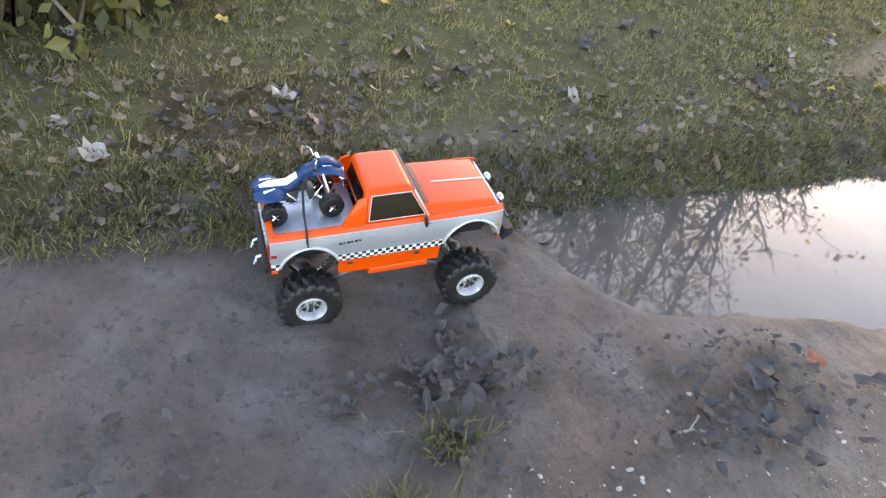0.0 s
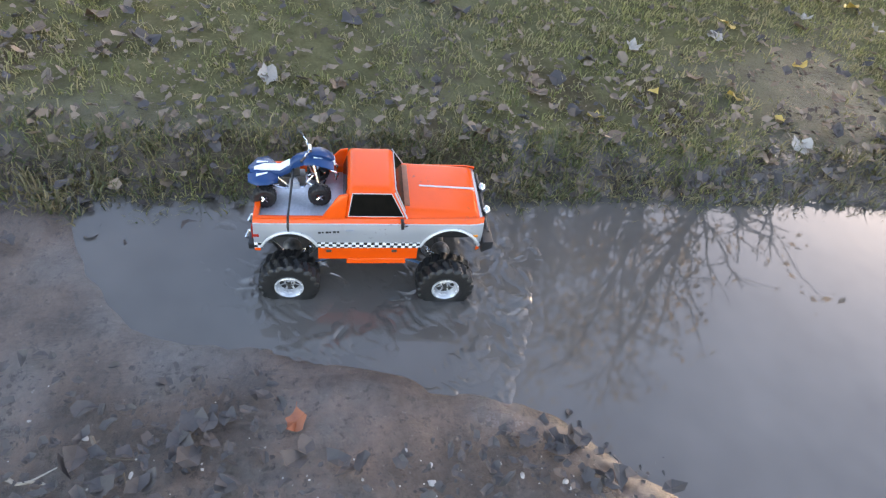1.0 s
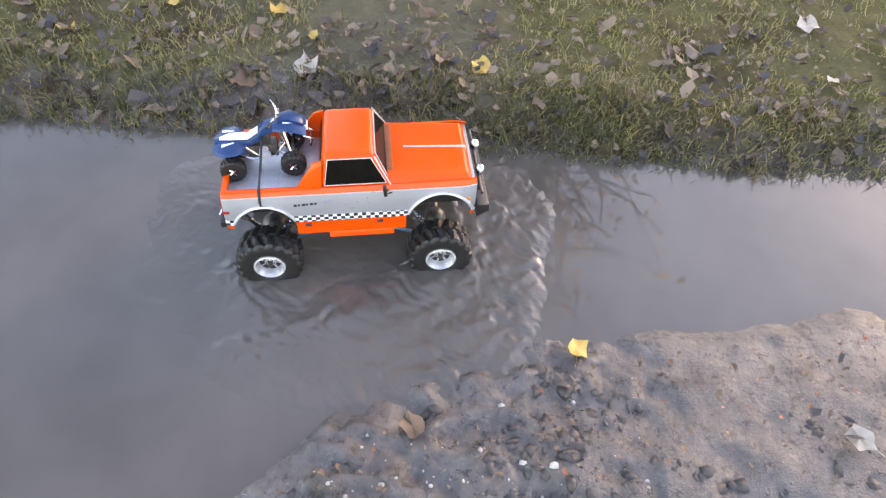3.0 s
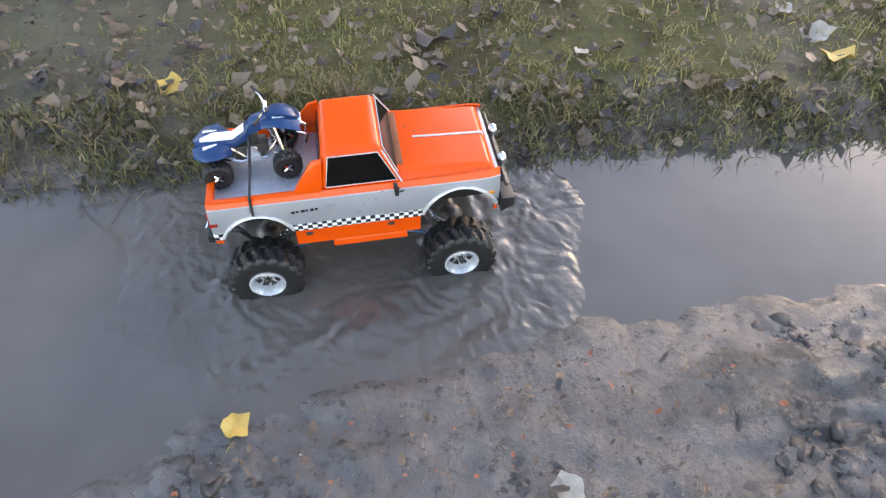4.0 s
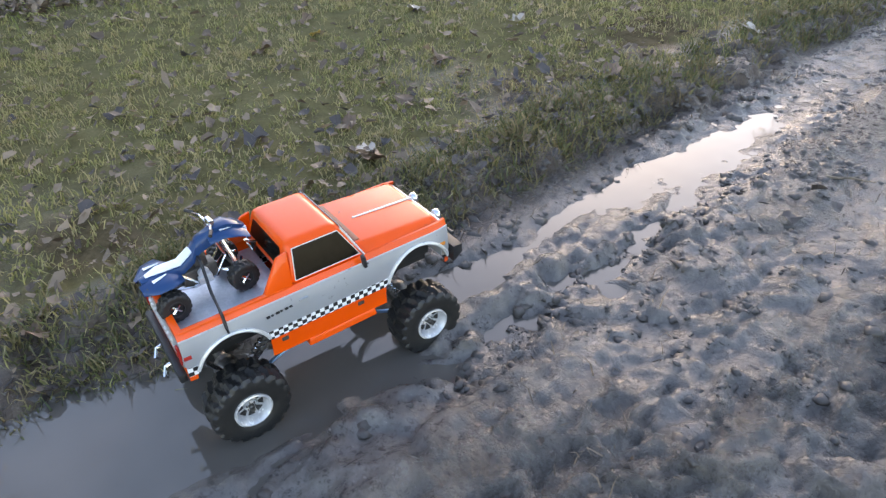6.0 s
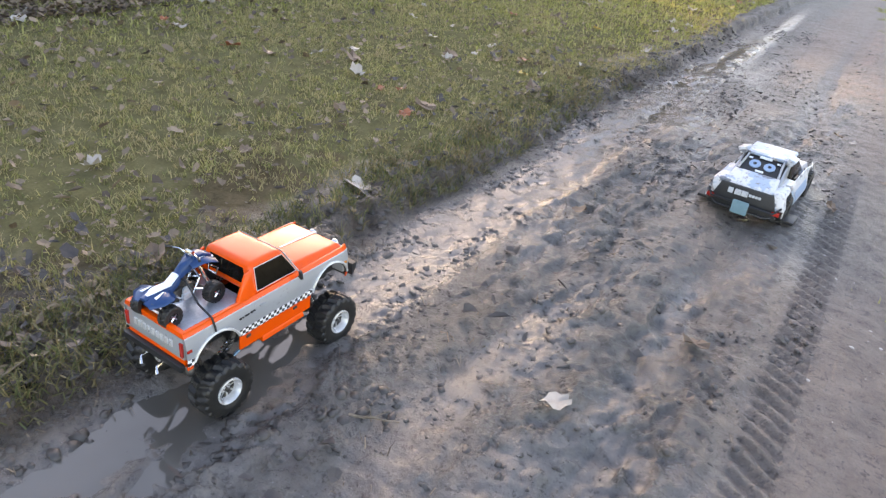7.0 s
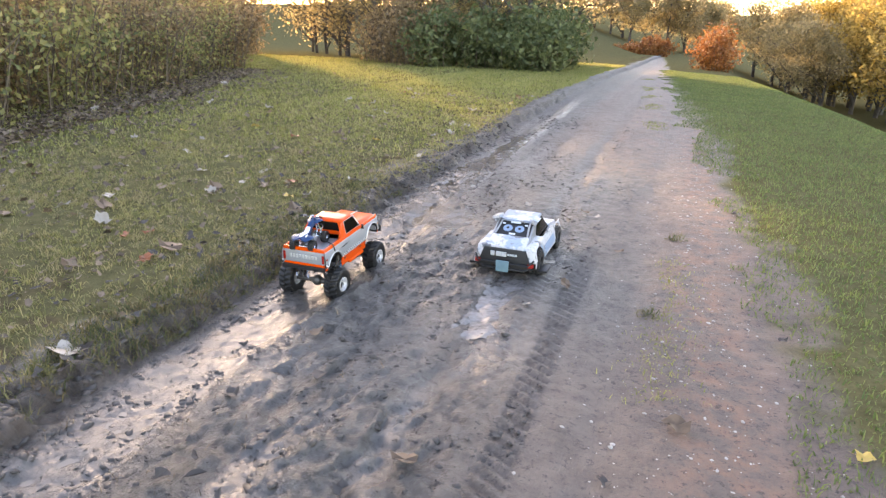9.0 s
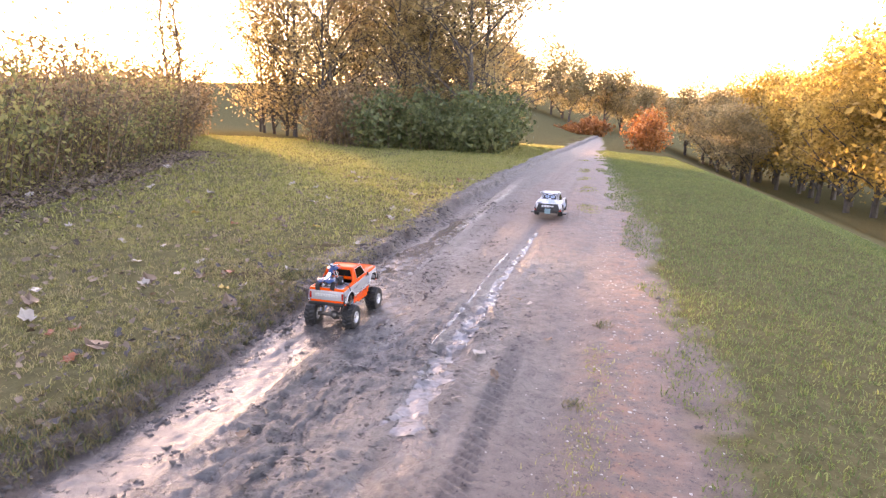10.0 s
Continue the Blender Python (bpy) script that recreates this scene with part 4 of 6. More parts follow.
    rb2 = shrub("russet_bush", "low russet autumn bush far along the path", 1.6, 1.0, 0.9, 3000, 0.07, M_RUSSET, 121, 18)
    at_ground(rb2, -0.9, 42.0, 0, 1.0, 0.1)
    fs = [tree("distant_tree", "olive and brown tree of the far wood, leaves lightened for haze", 5.5, 2.6, 4200, 0.12, M_FARWOOD, 130 + i, 0.12, 12, 0.1, 0.05, 0.2) for i in range(2)]
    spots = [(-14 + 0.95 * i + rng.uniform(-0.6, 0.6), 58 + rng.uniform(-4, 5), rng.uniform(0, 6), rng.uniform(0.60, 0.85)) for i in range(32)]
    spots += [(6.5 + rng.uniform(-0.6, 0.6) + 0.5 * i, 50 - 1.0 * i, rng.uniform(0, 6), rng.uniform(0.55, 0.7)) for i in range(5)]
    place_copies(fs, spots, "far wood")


build_plants()


# ---- fallen leaves, tufts, clods and stones ----
def leaf_mesh(bm, s, rng):
    """A lobed, curled dead leaf with a stalk."""
    n = 15
    curl = rng.uniform(0.4, 1.3)
    c0 = bm.verts.new((0, 0, 0.08 * s))
    ring = []
    for i in range(n):
        a = 2 * PI * i / n
        lobe = 0.62 + 0.38 * abs(math.cos(2.5 * a)) + rng.uniform(-0.08, 0.08)
        x, y = math.cos(a) * lobe * s * 0.5, math.sin(a) * lobe * s * 0.42
        ring.append(bm.verts.new((x, y, (x * x + y * y) / s * curl * rng.uniform(0.3, 1.5) + 0.07 * s * math.sin(3 * a + curl * 9) + 0.03 * s)))
    for i in range(n):
        bm.faces.new((c0, ring[i], ring[(i + 1) % n]))
    tube(bm, [(0.3 * s, 0, 0.06 * s), (0.55 * s, 0.05 * s, 0.03 * s), (0.8 * s, 0.03 * s, 0.05 * s)], 0.010 * s, 4)
    low = [bm.verts.new(v.co - Vector((0, 0, 0.012 * s))) for v in ring]
    for i in range(n):
        bm.faces.new((ring[i], low[i], low[(i + 1) % n], ring[(i + 1) % n]))


# sodden leaf heaps: x, y, leaves
CLUSTERS = [(0.16, 0.22, 14), (0.24, 0.20, 14), (0.26, 0.27, 10), (0.43, 0.66, 12), (0.46, 0.80, 12), (0.40, 0.86, 9), (0.44, 0.98, 8), (0.42, 1.40, 9), (0.44, 1.52, 10), (0.40, 1.62, 7), (0.33, 0.75, 5), (-0.16, 0.42, 6), (-0.13, 0.62, 5), (0.10, -0.2, 4), (0.30, 1.58, 4), (0.42, 1.68, 5), (0.30, 5.5, 4), (0.28, 6.1, 4)]


def build_leaves():
    rng = random.Random(11)
    kinds = [("brown", M_LEAFBROWN, "curled brown dead leaf lying on the ground"), ("pale", M_LEAFPALE, "pale upturned dead leaf lying on the grass"),
             ("dark", M_LEAFDARK, "dark sodden rotten leaf pressed into the mud"), ("yellow", M_LEAFYELLOW, "yellow autumn leaf lying on the ground"),
             ("russet", M_LEAFRED, "russet dead leaf lying on the ground")]
    protos = {}
    for key, mat, label in kinds:
        protos[key] = []
        for _ in range(3):
            bm = bmesh.new()
            leaf_mesh(bm, 0.06, rng)
            ob = mesh_ob("fallen_leaf", bm, mat, 0.9)
            tagged(ob, label, "leaf", "fallen leaves")
            protos[key].append([ob, False])

    def lay(key, x, y, size, tilt=14):
        slot = rng.choice(protos[key])
        m = Matrix.Translation((x, y, float(ground_z(x, y)) + 0.008)) @ Euler((radians(rng.uniform(-tilt, tilt)), radians(rng.uniform(-tilt, tilt)), rng.uniform(0, 6.28))).to_matrix().to_4x4()
        s = size / 0.06
        if slot[1]:
            ob = copy_thing(slot[0], m)
        else:
            ob, slot[1] = slot[0], True
            ob.matrix_basis = m
        ob.scale = (s, s, s)

    # leaves with known places
    for key, x, y, size in (("pale", -1.0, 2.33, 0.08), ("dark", -0.73, 0.59, 0.10), ("dark", -0.92, 1.12, 0.09), ("pale", -0.87, 1.98, 0.08), ("brown", -0.41, 1.78, 0.09),
                            ("pale", -0.41, 2.34, 0.10), ("brown", -0.35, 2.21, 0.09), ("brown", -0.46, 2.65, 0.08), ("brown", -0.66, 2.60, 0.07),
                            ("yellow", 0.27, 2.91, 0.06), ("brown", 0.43, 2.65, 0.06), ("russet", 0.35, 1.0, 0.06), ("pale", -0.71, 3.57, 0.09), ("dark", -0.55, 3.27, 0.12),
                            ("pale", -1.02, 8.39, 0.09), ("pale", -0.35, 9.15, 0.10), ("pale", -1.42, 7.64, 0.10), ("pale", -2.4, 10.5, 0.12), ("pale", -1.01, 7.9, 0.09),
                            ("brown", -2.09, 7.8, 0.10), ("pale", 0.57, 5.94, 0.09), ("brown", 0.74, 6.35, 0.09), ("brown", 1.33, 6.73, 0.10), ("pale", 0.80, 7.73, 0.09),
                            ("pale", 0.52, 8.58, 0.06), ("yellow", 1.75, 6.75, 0.06), ("brown", 0.23, 6.84, 0.07), ("pale", 0.9, 8.5, 0.05)):
        lay(key, x, y, size * 0.78)
    for _ in range(105):
        x, y = -0.32 - abs(rng.gauss(0, 0.75)), rng.uniform(-0.6, 5.5)
        lay(rng.choice(["brown", "brown", "pale", "dark", "dark", "brown", "yellow"]), x, y, rng.uniform(0.03, 0.08), 28)
    for _ in range(85):
        x, y = -0.32 - abs(rng.gauss(0, 1.5)), rng.uniform(5.5, 13)
        lay(rng.choice(["brown", "pale", "pale", "pale", "brown", "russet", "yellow"]), x, y, rng.uniform(0.05, 0.105), 22)
    for _ in range(38):
        f = rng.random()
        lay(rng.choice(["brown", "pale", "brown"]), -3.3 - 1.6 * f + rng.uniform(-0.7, 0.9), 6.5 + 7.0 * f + rng.uniform(-1, 1), rng.uniform(0.06, 0.12), 25)
    for _ in range(28):
        y = rng.uniform(-0.3, 9)
        x = rng.uniform(0.2, 1.0) if y < 5.0 else rng.uniform(0.1, 1.7)
        if x < float(near_x(np.array(y))) + 0.03:
            continue
        lay(rng.choice(["dark", "dark", "brown", "dark", "pale"]), x, y, rng.uniform(0.025, 0.06), 20)
    heap = np.random.default_rng(12)
    for cx, cy, n in CLUSTERS:
        k = n * 3
        flakes("leaf_heap", cx + heap.normal(0, 0.05, k), cy + heap.normal(0, 0.07, k), 0.005 + 0.021 * heap.uniform(0, 1, k) ** 1.6, heap, M_LEAFDARK, "heap of dark sodden leaves pressed into the mud")
    for key, slots in protos.items():
        for ob, used in slots:
            if not used:
                lay(key, -1.4, rng.uniform(1, 9), 0.05)


build_leaves()


def tuft(x, y, n, length, seed, label):
    rng = np.random.default_rng(seed)
    xs, ys = rng.normal(x, 0.02, n), rng.normal(y, 0.03, n)
    ob = blades("grass_tuft", xs, ys, length, 0.0022, M_BANKGRASS, label, 1.6, seed)
    return tagged(ob, label, "grass tuft", kind="stuff")


tuft(0.47, 0.06, 170, 0.085, 71, "small grass tuft growing in the muddy path")
tuft(0.36, 0.18, 110, 0.06, 72, "trampled grass tuft in the muddy path")
tuft(-0.35, 3.05, 160, 0.085, 73, "yellow-green grass tuft on the lip of the bank")
tuft(-0.36, 4.42, 150, 0.085, 74, "bright green grass tuft on the lip of the bank")
tuft(-0.30, 5.25, 120, 0.08, 75, "green grass tuft on the lip of the bank")
tuft(1.28, 8.3, 50, 0.04, 76, "small grass tuft in the path's middle strip")
tuft(1.22, 7.4, 50, 0.04, 77, "small grass tuft in the path's middle strip")


def lumps(name, x, y, s, flat, sink, mat, label, category, rng, jag=0.26, smooth=True):
    g = (1 + 5 ** 0.5) / 2
    base = np.array([(-1, g, 0), (1, g, 0), (-1, -g, 0), (1, -g, 0), (0, -1, g), (0, 1, g), (0, -1, -g), (0, 1, -g), (g, 0, -1), (g, 0, 1), (-g, 0, -1), (-g, 0, 1)]) / 1.9
    f = np.array([(0, 11, 5), (0, 5, 1), (0, 1, 7), (0, 7, 10), (0, 10, 11), (1, 5, 9), (5, 11, 4), (11, 10, 2), (10, 7, 6), (7, 1, 8),
                  (3, 9, 4), (3, 4, 2), (3, 2, 6), (3, 6, 8), (3, 8, 9), (4, 9, 5), (2, 4, 11), (6, 2, 10), (8, 6, 7), (9, 8, 1)])
    n = len(x)
    axis = rng.uniform(0.6, 1.5, (n, 1, 3)) * np.array([1, 1, flat])
    V = base[None] * s[:, None, None] * axis * rng.uniform(1 - jag, 1 + jag, (n, 12, 1))
    V += np.stack([x, y, ground_z(x, y) - s * sink], 1)[:, None]
    F = (np.arange(n)[:, None, None] * 12 + f[None]).reshape(-1, 3)
    return tagged(numpy_ob(name, V.reshape(-1, 3), F, mat, smooth), label, category, kind="stuff")


def build_clods():
    """Loose mud crumbs beside the rut and along the bank's foot, and stones trodden into the path."""
    rng = np.random.default_rng(9)
    n = 30000
    y = rng.uniform(2.2, 12.0, n)
    x = np.where(rng.uniform(0, 1, n) < 0.5, near_x(y) + np.abs(rng.normal(0, 0.17, n)) + 0.01, rng.uniform(-0.1, 0.95, n))
    x = np.where((y > 5.2) & (rng.uniform(0, 1, n) < 0.35), rng.normal(-0.16, 0.09, n), x)
    heap = vnoise(x, y * 0.35, 51, 6) + 0.6 * vnoise(x, y * 0.6, 52, 17)
    k = ((x > near_x(y) + 0.01) | (y > 5.2)) & (x < 1.5) & (x > -0.40) & (heap > 0.10)
    yb = np.linspace(0.3, 10, 3200)
    x, y = np.concatenate([x[k], bank_x(yb) + rng.uniform(-0.07, 0.06, len(yb))]), np.concatenate([y[k], yb])
    s = 0.0018 + 0.012 * rng.uniform(0, 1, len(x)) ** 4
    lumps("mud_clods", x, y, s, 0.6, 0.3, M_MUD, "wet mud crumbs churned up beside the rut", "mud", rng, 0.5)
    yb = rng.uniform(3.9, 11, 3600)
    lumps("mud_clods", bank_x(yb) + rng.uniform(-0.07, 0.17, len(yb)), yb, 0.004 + 0.014 * rng.uniform(0, 1, len(yb)) ** 2.2, 0.55, 0.40, M_MUD, "dark broken earth on the face of the bank", "mud", rng, 0.6)
    n = 16000
    y = rng.uniform(4.6, 10.5, n)
    x = rut_x(y) + rng.uniform(0.08, 0.95, n)
    k = vnoise(x, y * 0.45, 88, 6) + 0.7 * vnoise(x, y * 0.7, 89, 17) > 0.08
    x, y = x[k], y[k]
    lumps("mud_clods", x, y, 0.0022 + 0.010 * rng.uniform(0, 1, len(x)) ** 3, 0.42, 0.35, M_MUD, "fine dark mud crumbs scattered over the path", "mud", rng, 0.6)
    n = 1700
    y = rng.uniform(4.8, 10.5, n)
    x = rut_x(y) + np.where(rng.uniform(0, 1, n) < 0.72, 0.13 + np.abs(rng.normal(0, 0.16, n)), -0.12 - np.abs(rng.normal(0, 0.05, n)))
    k = vnoise(x, y, 55, 5) + 0.5 * vnoise(x, y, 56, 15) > 0.02
    x, y = x[k], y[k]
    lumps("mud_clods", x, y, 0.004 + 0.013 * rng.uniform(0, 1, len(x)) ** 2.5, 0.42, 0.42, M_MUD, "dark wet mud clods thrown up along the rut", "mud", rng, 0.55)
    n = 3200
    y = rng.uniform(0.2, 13, n)
    x = np.where(y < 3, rng.normal(0.55, 0.12, n), rng.normal(1.38, 0.16, n))
    k = x > near_x(y) + 0.02
    x, y = x[k], y[k]
    s = 0.0015 + 0.005 * rng.uniform(0, 1, len(x)) ** 4
    lumps("pebbles", x, y, s, 0.7, 0.1, M_STONE, "small pale and reddish stones pressed into the path", "stones", rng)


build_clods()


def twig(x, y, rz, length, label, mat=None):
    bm = bmesh.new()
    rng = random.Random(int(x * 1000 + y * 77))
    pts = [(length * (i / 4 - 0.5), rng.uniform(-0.008, 0.008), 0.004 + rng.uniform(0, 0.006)) for i in range(5)]
    tube(bm, pts, [0.0035, 0.003, 0.0028, 0.002, 0.0012], 5)
    tube(bm, [pts[2], (pts[2][0] + 0.03, 0.025, 0.012)], [0.002, 0.001], 4)
    ob = mesh_ob("twig", bm, mat or M_TWIG)
    ob.matrix_basis = Matrix.Translation((x, y, float(ground_z(x, y)) + 0.004)) @ Matrix.Rotation(rz, 4, "Z")
    tagged(ob, label, "twig", "fallen twigs")


twig(0.43, 0.62, 1.4, 0.07, "pale broken twig lying in the mud", M_LEAFPALE)
twig(0.40, 0.72, 0.8, 0.10, "dark twig lying in the mud")
twig(-0.28, 4.9, 1.2, 0.12, "thin root hanging from the muddy bank")
twig(-0.25, 5.3, 1.9, 0.16, "thin dead twig lying at the foot of the bank")
twig(0.30, 5.7, 0.5, 0.10, "dead twig lying in the mud")


# ---- the pickup ----
def arch_z(y, floor_z, arches):
    """Lower edge of the side panel: floor_z, lifted over the wheel arches (y, z, radius)."""
    z = floor_z
    for ya, za, ra in arches:
        d = abs(y - ya)
        if d < ra:
            z = max(z, za + math.sqrt(ra * ra - d * d))
    return z


def strip(bm, y0, y1, low, high, x_of, side, thick=0.0025, n=110, extra=()):
    """A curved body panel between two edges low(y) and high(y); x_of(y, z) is its outer half-width."""
    ys = sorted({y0 + (y1 - y0) * i / n for i in range(n + 1)} | {e for e in extra if y0 < e < y1})
    m = 4
    rows = []
    for y in ys:
        a, b = low(y), high(y)
        rows.append([(bm.verts.new((side * x_of(y, a + (b - a) * k / m), y, a + (b - a) * k / m)),
                      bm.verts.new((side * (x_of(y, a + (b - a) * k / m) - thick), y, a + (b - a) * k / m))) for k in range(m + 1)])
    for r, s in zip(rows, rows[1:]):
        for k in range(m):
            bm.faces.new((r[k][0], s[k][0], s[k + 1][0], r[k + 1][0]))
            bm.faces.new((r[k][1], r[k + 1][1], s[k + 1][1], s[k][1]))
        bm.faces.new((r[0][0], r[0][1], s[0][1], s[0][0]))
        bm.faces.new((r[m][0], s[m][0], s[m][1], r[m][1]))
    for r in (rows[0], rows[-1]):
        for k in range(m):
            bm.faces.new((r[k][0], r[k + 1][0], r[k + 1][1], r[k][1]))


def tyre_mesh(bm, radius, width, lugs, lug_h):
    """One ring mesh; the tread blocks are raised out of it in a broken chevron."""
    w, r0 = width / 2, radius - lug_h
    prof = [(-0.86, 0.50, 0), (-0.98, 0.62, 0), (-1.0, 0.72, 0), (-0.99, 0.82, 0), (-0.99, 0.84, 0.55), (-0.95, 0.92, 0.8), (-0.82, 0.975, 1), (-0.55, 0.995, 1), (-0.28, 1.0, 1), (-0.08, 1.0, 1), (-0.05, 1.0, 0),
            (0.05, 1.0, 0), (0.08, 1.0, 1), (0.28, 1.0, 1), (0.55, 0.995, 1), (0.82, 0.975, 1), (0.95, 0.92, 0.8), (0.99, 0.84, 0.55), (0.99, 0.82, 0), (1.0, 0.72, 0), (0.98, 0.62, 0), (0.86, 0.50, 0)]
    n = lugs * 6
    rings = []
    for px, pr, pl in prof:
        ring = []
        for i in range(n):
            a = 2 * PI * i / n
            ph = (i / 6 + abs(px) * 0.45 + (0.5 if px > 0 else 0)) % 1.0
            up = lug_h * pl if ph < 0.56 else 0.0
            r = r0 * pr + up
            ring.append(bm.verts.new((px * w, r * math.cos(a), r * math.sin(a))))
        rings.append(ring)
    for a, b in zip(rings, rings[1:] + rings[:1]):
        for i in range(n):
            bm.faces.new((a[i], a[(i + 1) % n], b[(i + 1) % n], b[i]))


def wheel(parent, x, y, z, radius, width, rim_mat, lugs=22, lug_h=0.006, side=1, rim_r=0.5):
    """wheel > tyre, rim, a black panel for each slot, hub; turned about its own x axis."""
    w = new("wheel")
    w.parent = parent
    w.location = (x, y, z)
    bm = bmesh.new()
    tyre_mesh(bm, radius, width, lugs, lug_h)
    part("tyre", bm, M_RUBBER, w, smooth=0.45)
    rr, ww = radius * rim_r, width / 2
    bm = bmesh.new()
    o = side
    lathe_x(bm, [(o * ww * 0.2, rr * 0.05), (o * ww * 0.55, rr * 0.10), (o * ww * 0.5, rr * 0.34), (o * ww * 0.36, rr * 0.42), (o * ww * 0.40, rr * 0.74), (o * ww * 0.52, rr * 0.82), (o * ww * 0.92, rr * 0.90), (o * ww * 1.0, rr * 0.98), (o * ww * 0.96, rr * 1.07), (o * ww * 0.7, rr * 1.09), (-o * ww * 0.8, rr * 1.05), (-o * ww * 0.8, rr * 0.2)], 40)
    part("rim", bm, rim_mat, w)
    # black panels on the rim stand in for the dark inside its slots
    n = 8
    for i in range(n):
        bm = bmesh.new()
        rot = Matrix.Rotation(2 * PI * i / n, 4, "X")
        xo = o * ww * 0.405
        quad_panel(bm, [rot @ Vector(p) for p in ((xo, -rr * 0.075, rr * 0.43), (xo, rr * 0.075, rr * 0.43), (xo + o * ww * 0.02, rr * 0.20, rr * 0.72), (xo + o * ww * 0.02, -rr * 0.20, rr * 0.72))], 0.0012, (o, 0, 0))
        part("slot", bm, M_BLACK, w)
    bm = bmesh.new()
    lathe_x(bm, [(o * ww * 0.4, rr * 0.17), (o * ww * 0.72, rr * 0.17), (o * ww * 0.76, rr * 0.12), (o * ww * 0.9, rr * 0.11), (o * ww * 0.9, 0.0)], 12)
    for i in range(6):
        a = 2 * PI * i / 6
        rod(bm, (o * ww * 0.45, math.cos(a) * rr * 0.26, math.sin(a) * rr * 0.26), (o * ww * 0.62, math.cos(a) * rr * 0.26, math.sin(a) * rr * 0.26), rr * 0.045, 6)
    part("hub", bm, M_STEEL, w)
    return w


NOSE_UP = 0.030


def build_pickup():
    truck = empty("model_pickup_truck", "orange and silver radio-controlled monster pickup with checkered stripe, muddy tyres", "toy truck")
    YR, YF = -0.214, 0.210
    R = 0.064
    ARCH = ((-0.150, 0.134, 0.054), (0.150, 0.138, 0.058))
    CHK0, CHK1, BELT, RAIL = 0.1485, 0.1630, 0.2060, 0.2155

    def half(y, z):
        t = (z - 0.13) / 0.08
        w = 0.0875 + 0.004 * math.sin(min(max(t, 0), 1) * PI) - 0.010 * max(0, t - 0.75)
        nose = max(0.0, (y - 0.185) / 0.031)
        tail = max(0.0, (-0.205 - y) / 0.021)
        return w - 0.007 * nose ** 2 - 0.004 * tail ** 2

    def low_main(y):
        return arch_z(y, CHK1, ARCH)

    for side in (1, -1):
        bm = bmesh.new()
        strip(bm, YR, YF, low_main, lambda y: max(BELT, low_main(y) + 0.002), half, side)
        part("side_panel", bm, M_SILVER, truck, "silver side panel with round wheel arches")
        bm = bmesh.new()
        strip(bm, YR, YF, lambda y: BELT, lambda y: RAIL, lambda y, z: half(y, BELT) - (z - BELT) * 0.5, side, 0.004)
        part("belt_line", bm, M_ORANGE, truck, "orange upper body side")
        # checkered stripe, in the three runs left between the arches
        for a, b in ((YR, ARCH[0][0] - 0.050), (ARCH[0][0] + 0.046, ARCH[1][0] - 0.056), (ARCH[1][0] + 0.055, YF)):
            bm = bmesh.new()
            strip(bm, a, b, lambda y: max(CHK0, arch_z(y, CHK0, ARCH)), lambda y: CHK1 + 0.0005, lambda y, z: half(y, z) + 0.0006, side, 0.002, 30)
            part("checkered_stripe", bm, M_CHECK, truck, "black and white checkered stripe")
        bm = bmesh.new()
        strip(bm, -0.098, 0.090, lambda y: 0.116, lambda y: CHK0, lambda y, z: half(y, z) + 0.0002, side, 0.003, 30)
        part("rocker_panel", bm, M_ORANGE, truck, "orange lower body side")
        bm = bmesh.new()
        hexa(bm, [(side * 0.070, -0.045, 0.106), (side * 0.0915, -0.045, 0.106), (side * 0.0915, 0.070, 0.106), (side * 0.070, 0.070, 0.106)],
             [(side * 0.070, -0.043, 0.117), (side * 0.0885, -0.043, 0.117), (side * 0.0885, 0.068, 0.117), (side * 0.070, 0.068, 0.117)], 0.002)
        part("running_board", bm, M_ORANGE, truck, "orange step with mud along its edge")
        for ya, yb in ((YR, -0.203), (0.203, YF)):
            bm = bmesh.new()
            strip(bm, ya, yb, lambda y: 0.140, lambda y: CHK0, half, side, 0.003, 6)
            part("lower_corner", bm, M_ORANGE, truck)
        # rolled edge round each arch
        for ya, za, ra in ARCH:
            bm = bmesh.new()
            a0 = math.asin(max(-1, min(1, (CHK0 + 0.004 - za) / ra)))
            pts = []
            for i in range(25):
                a = a0 + (PI - 2 * a0) * i / 24
                y = ya + ra * math.cos(a)
                z = za + ra * math.sin(a)
                pts.append((side * (half(y, z) + 0.001), y, z + 0.001))
            tube(bm, pts, 0.0028, 6)
            part("arch_lip", bm, M_TRIM, truck)
            bm = bmesh.new()
            seg = 16
            inner, outer = [], []
            for i in range(seg + 1):
                a = PI * i / seg
                y, z = ya + (ra + 0.001) * math.cos(a), za + (ra + 0.001) * math.sin(a)
                inner.append(bm.verts.new((side * 0.035, y, z)))
                outer.append(bm.verts.new((side * (half(y, z) - 0.003), y, z)))
            for i in range(seg):
                bm.faces.new((inner[i], inner[i + 1], outer[i + 1], outer[i]))
            part("wheel_well", bm, M_BLACK, truck)
        # a pale rod stands in for the highlight along the belt edge
        bm = bmesh.new()
        tube(bm, [(side * (half(YR + (YF - YR) * i / 30, BELT) + 0.0004), YR + (YF - YR) * i / 30, BELT) for i in range(31)], 0.0011, 5)
        part("belt_trim", bm, M_TRIM, truck, "thin pale rod standing in for the highlight along the belt")
        # script on the rear wing: plain dark bars
        bm = bmesh.new()
        for k, (w, h) in enumerate(((0.006, 0.0026), (0.004, 0.0018), (0.007, 0.0024), (0.004, 0.0018), (0.006, 0.0026), (0.005, 0.0018))):
            y0 = -0.098 + 0.0068 * k
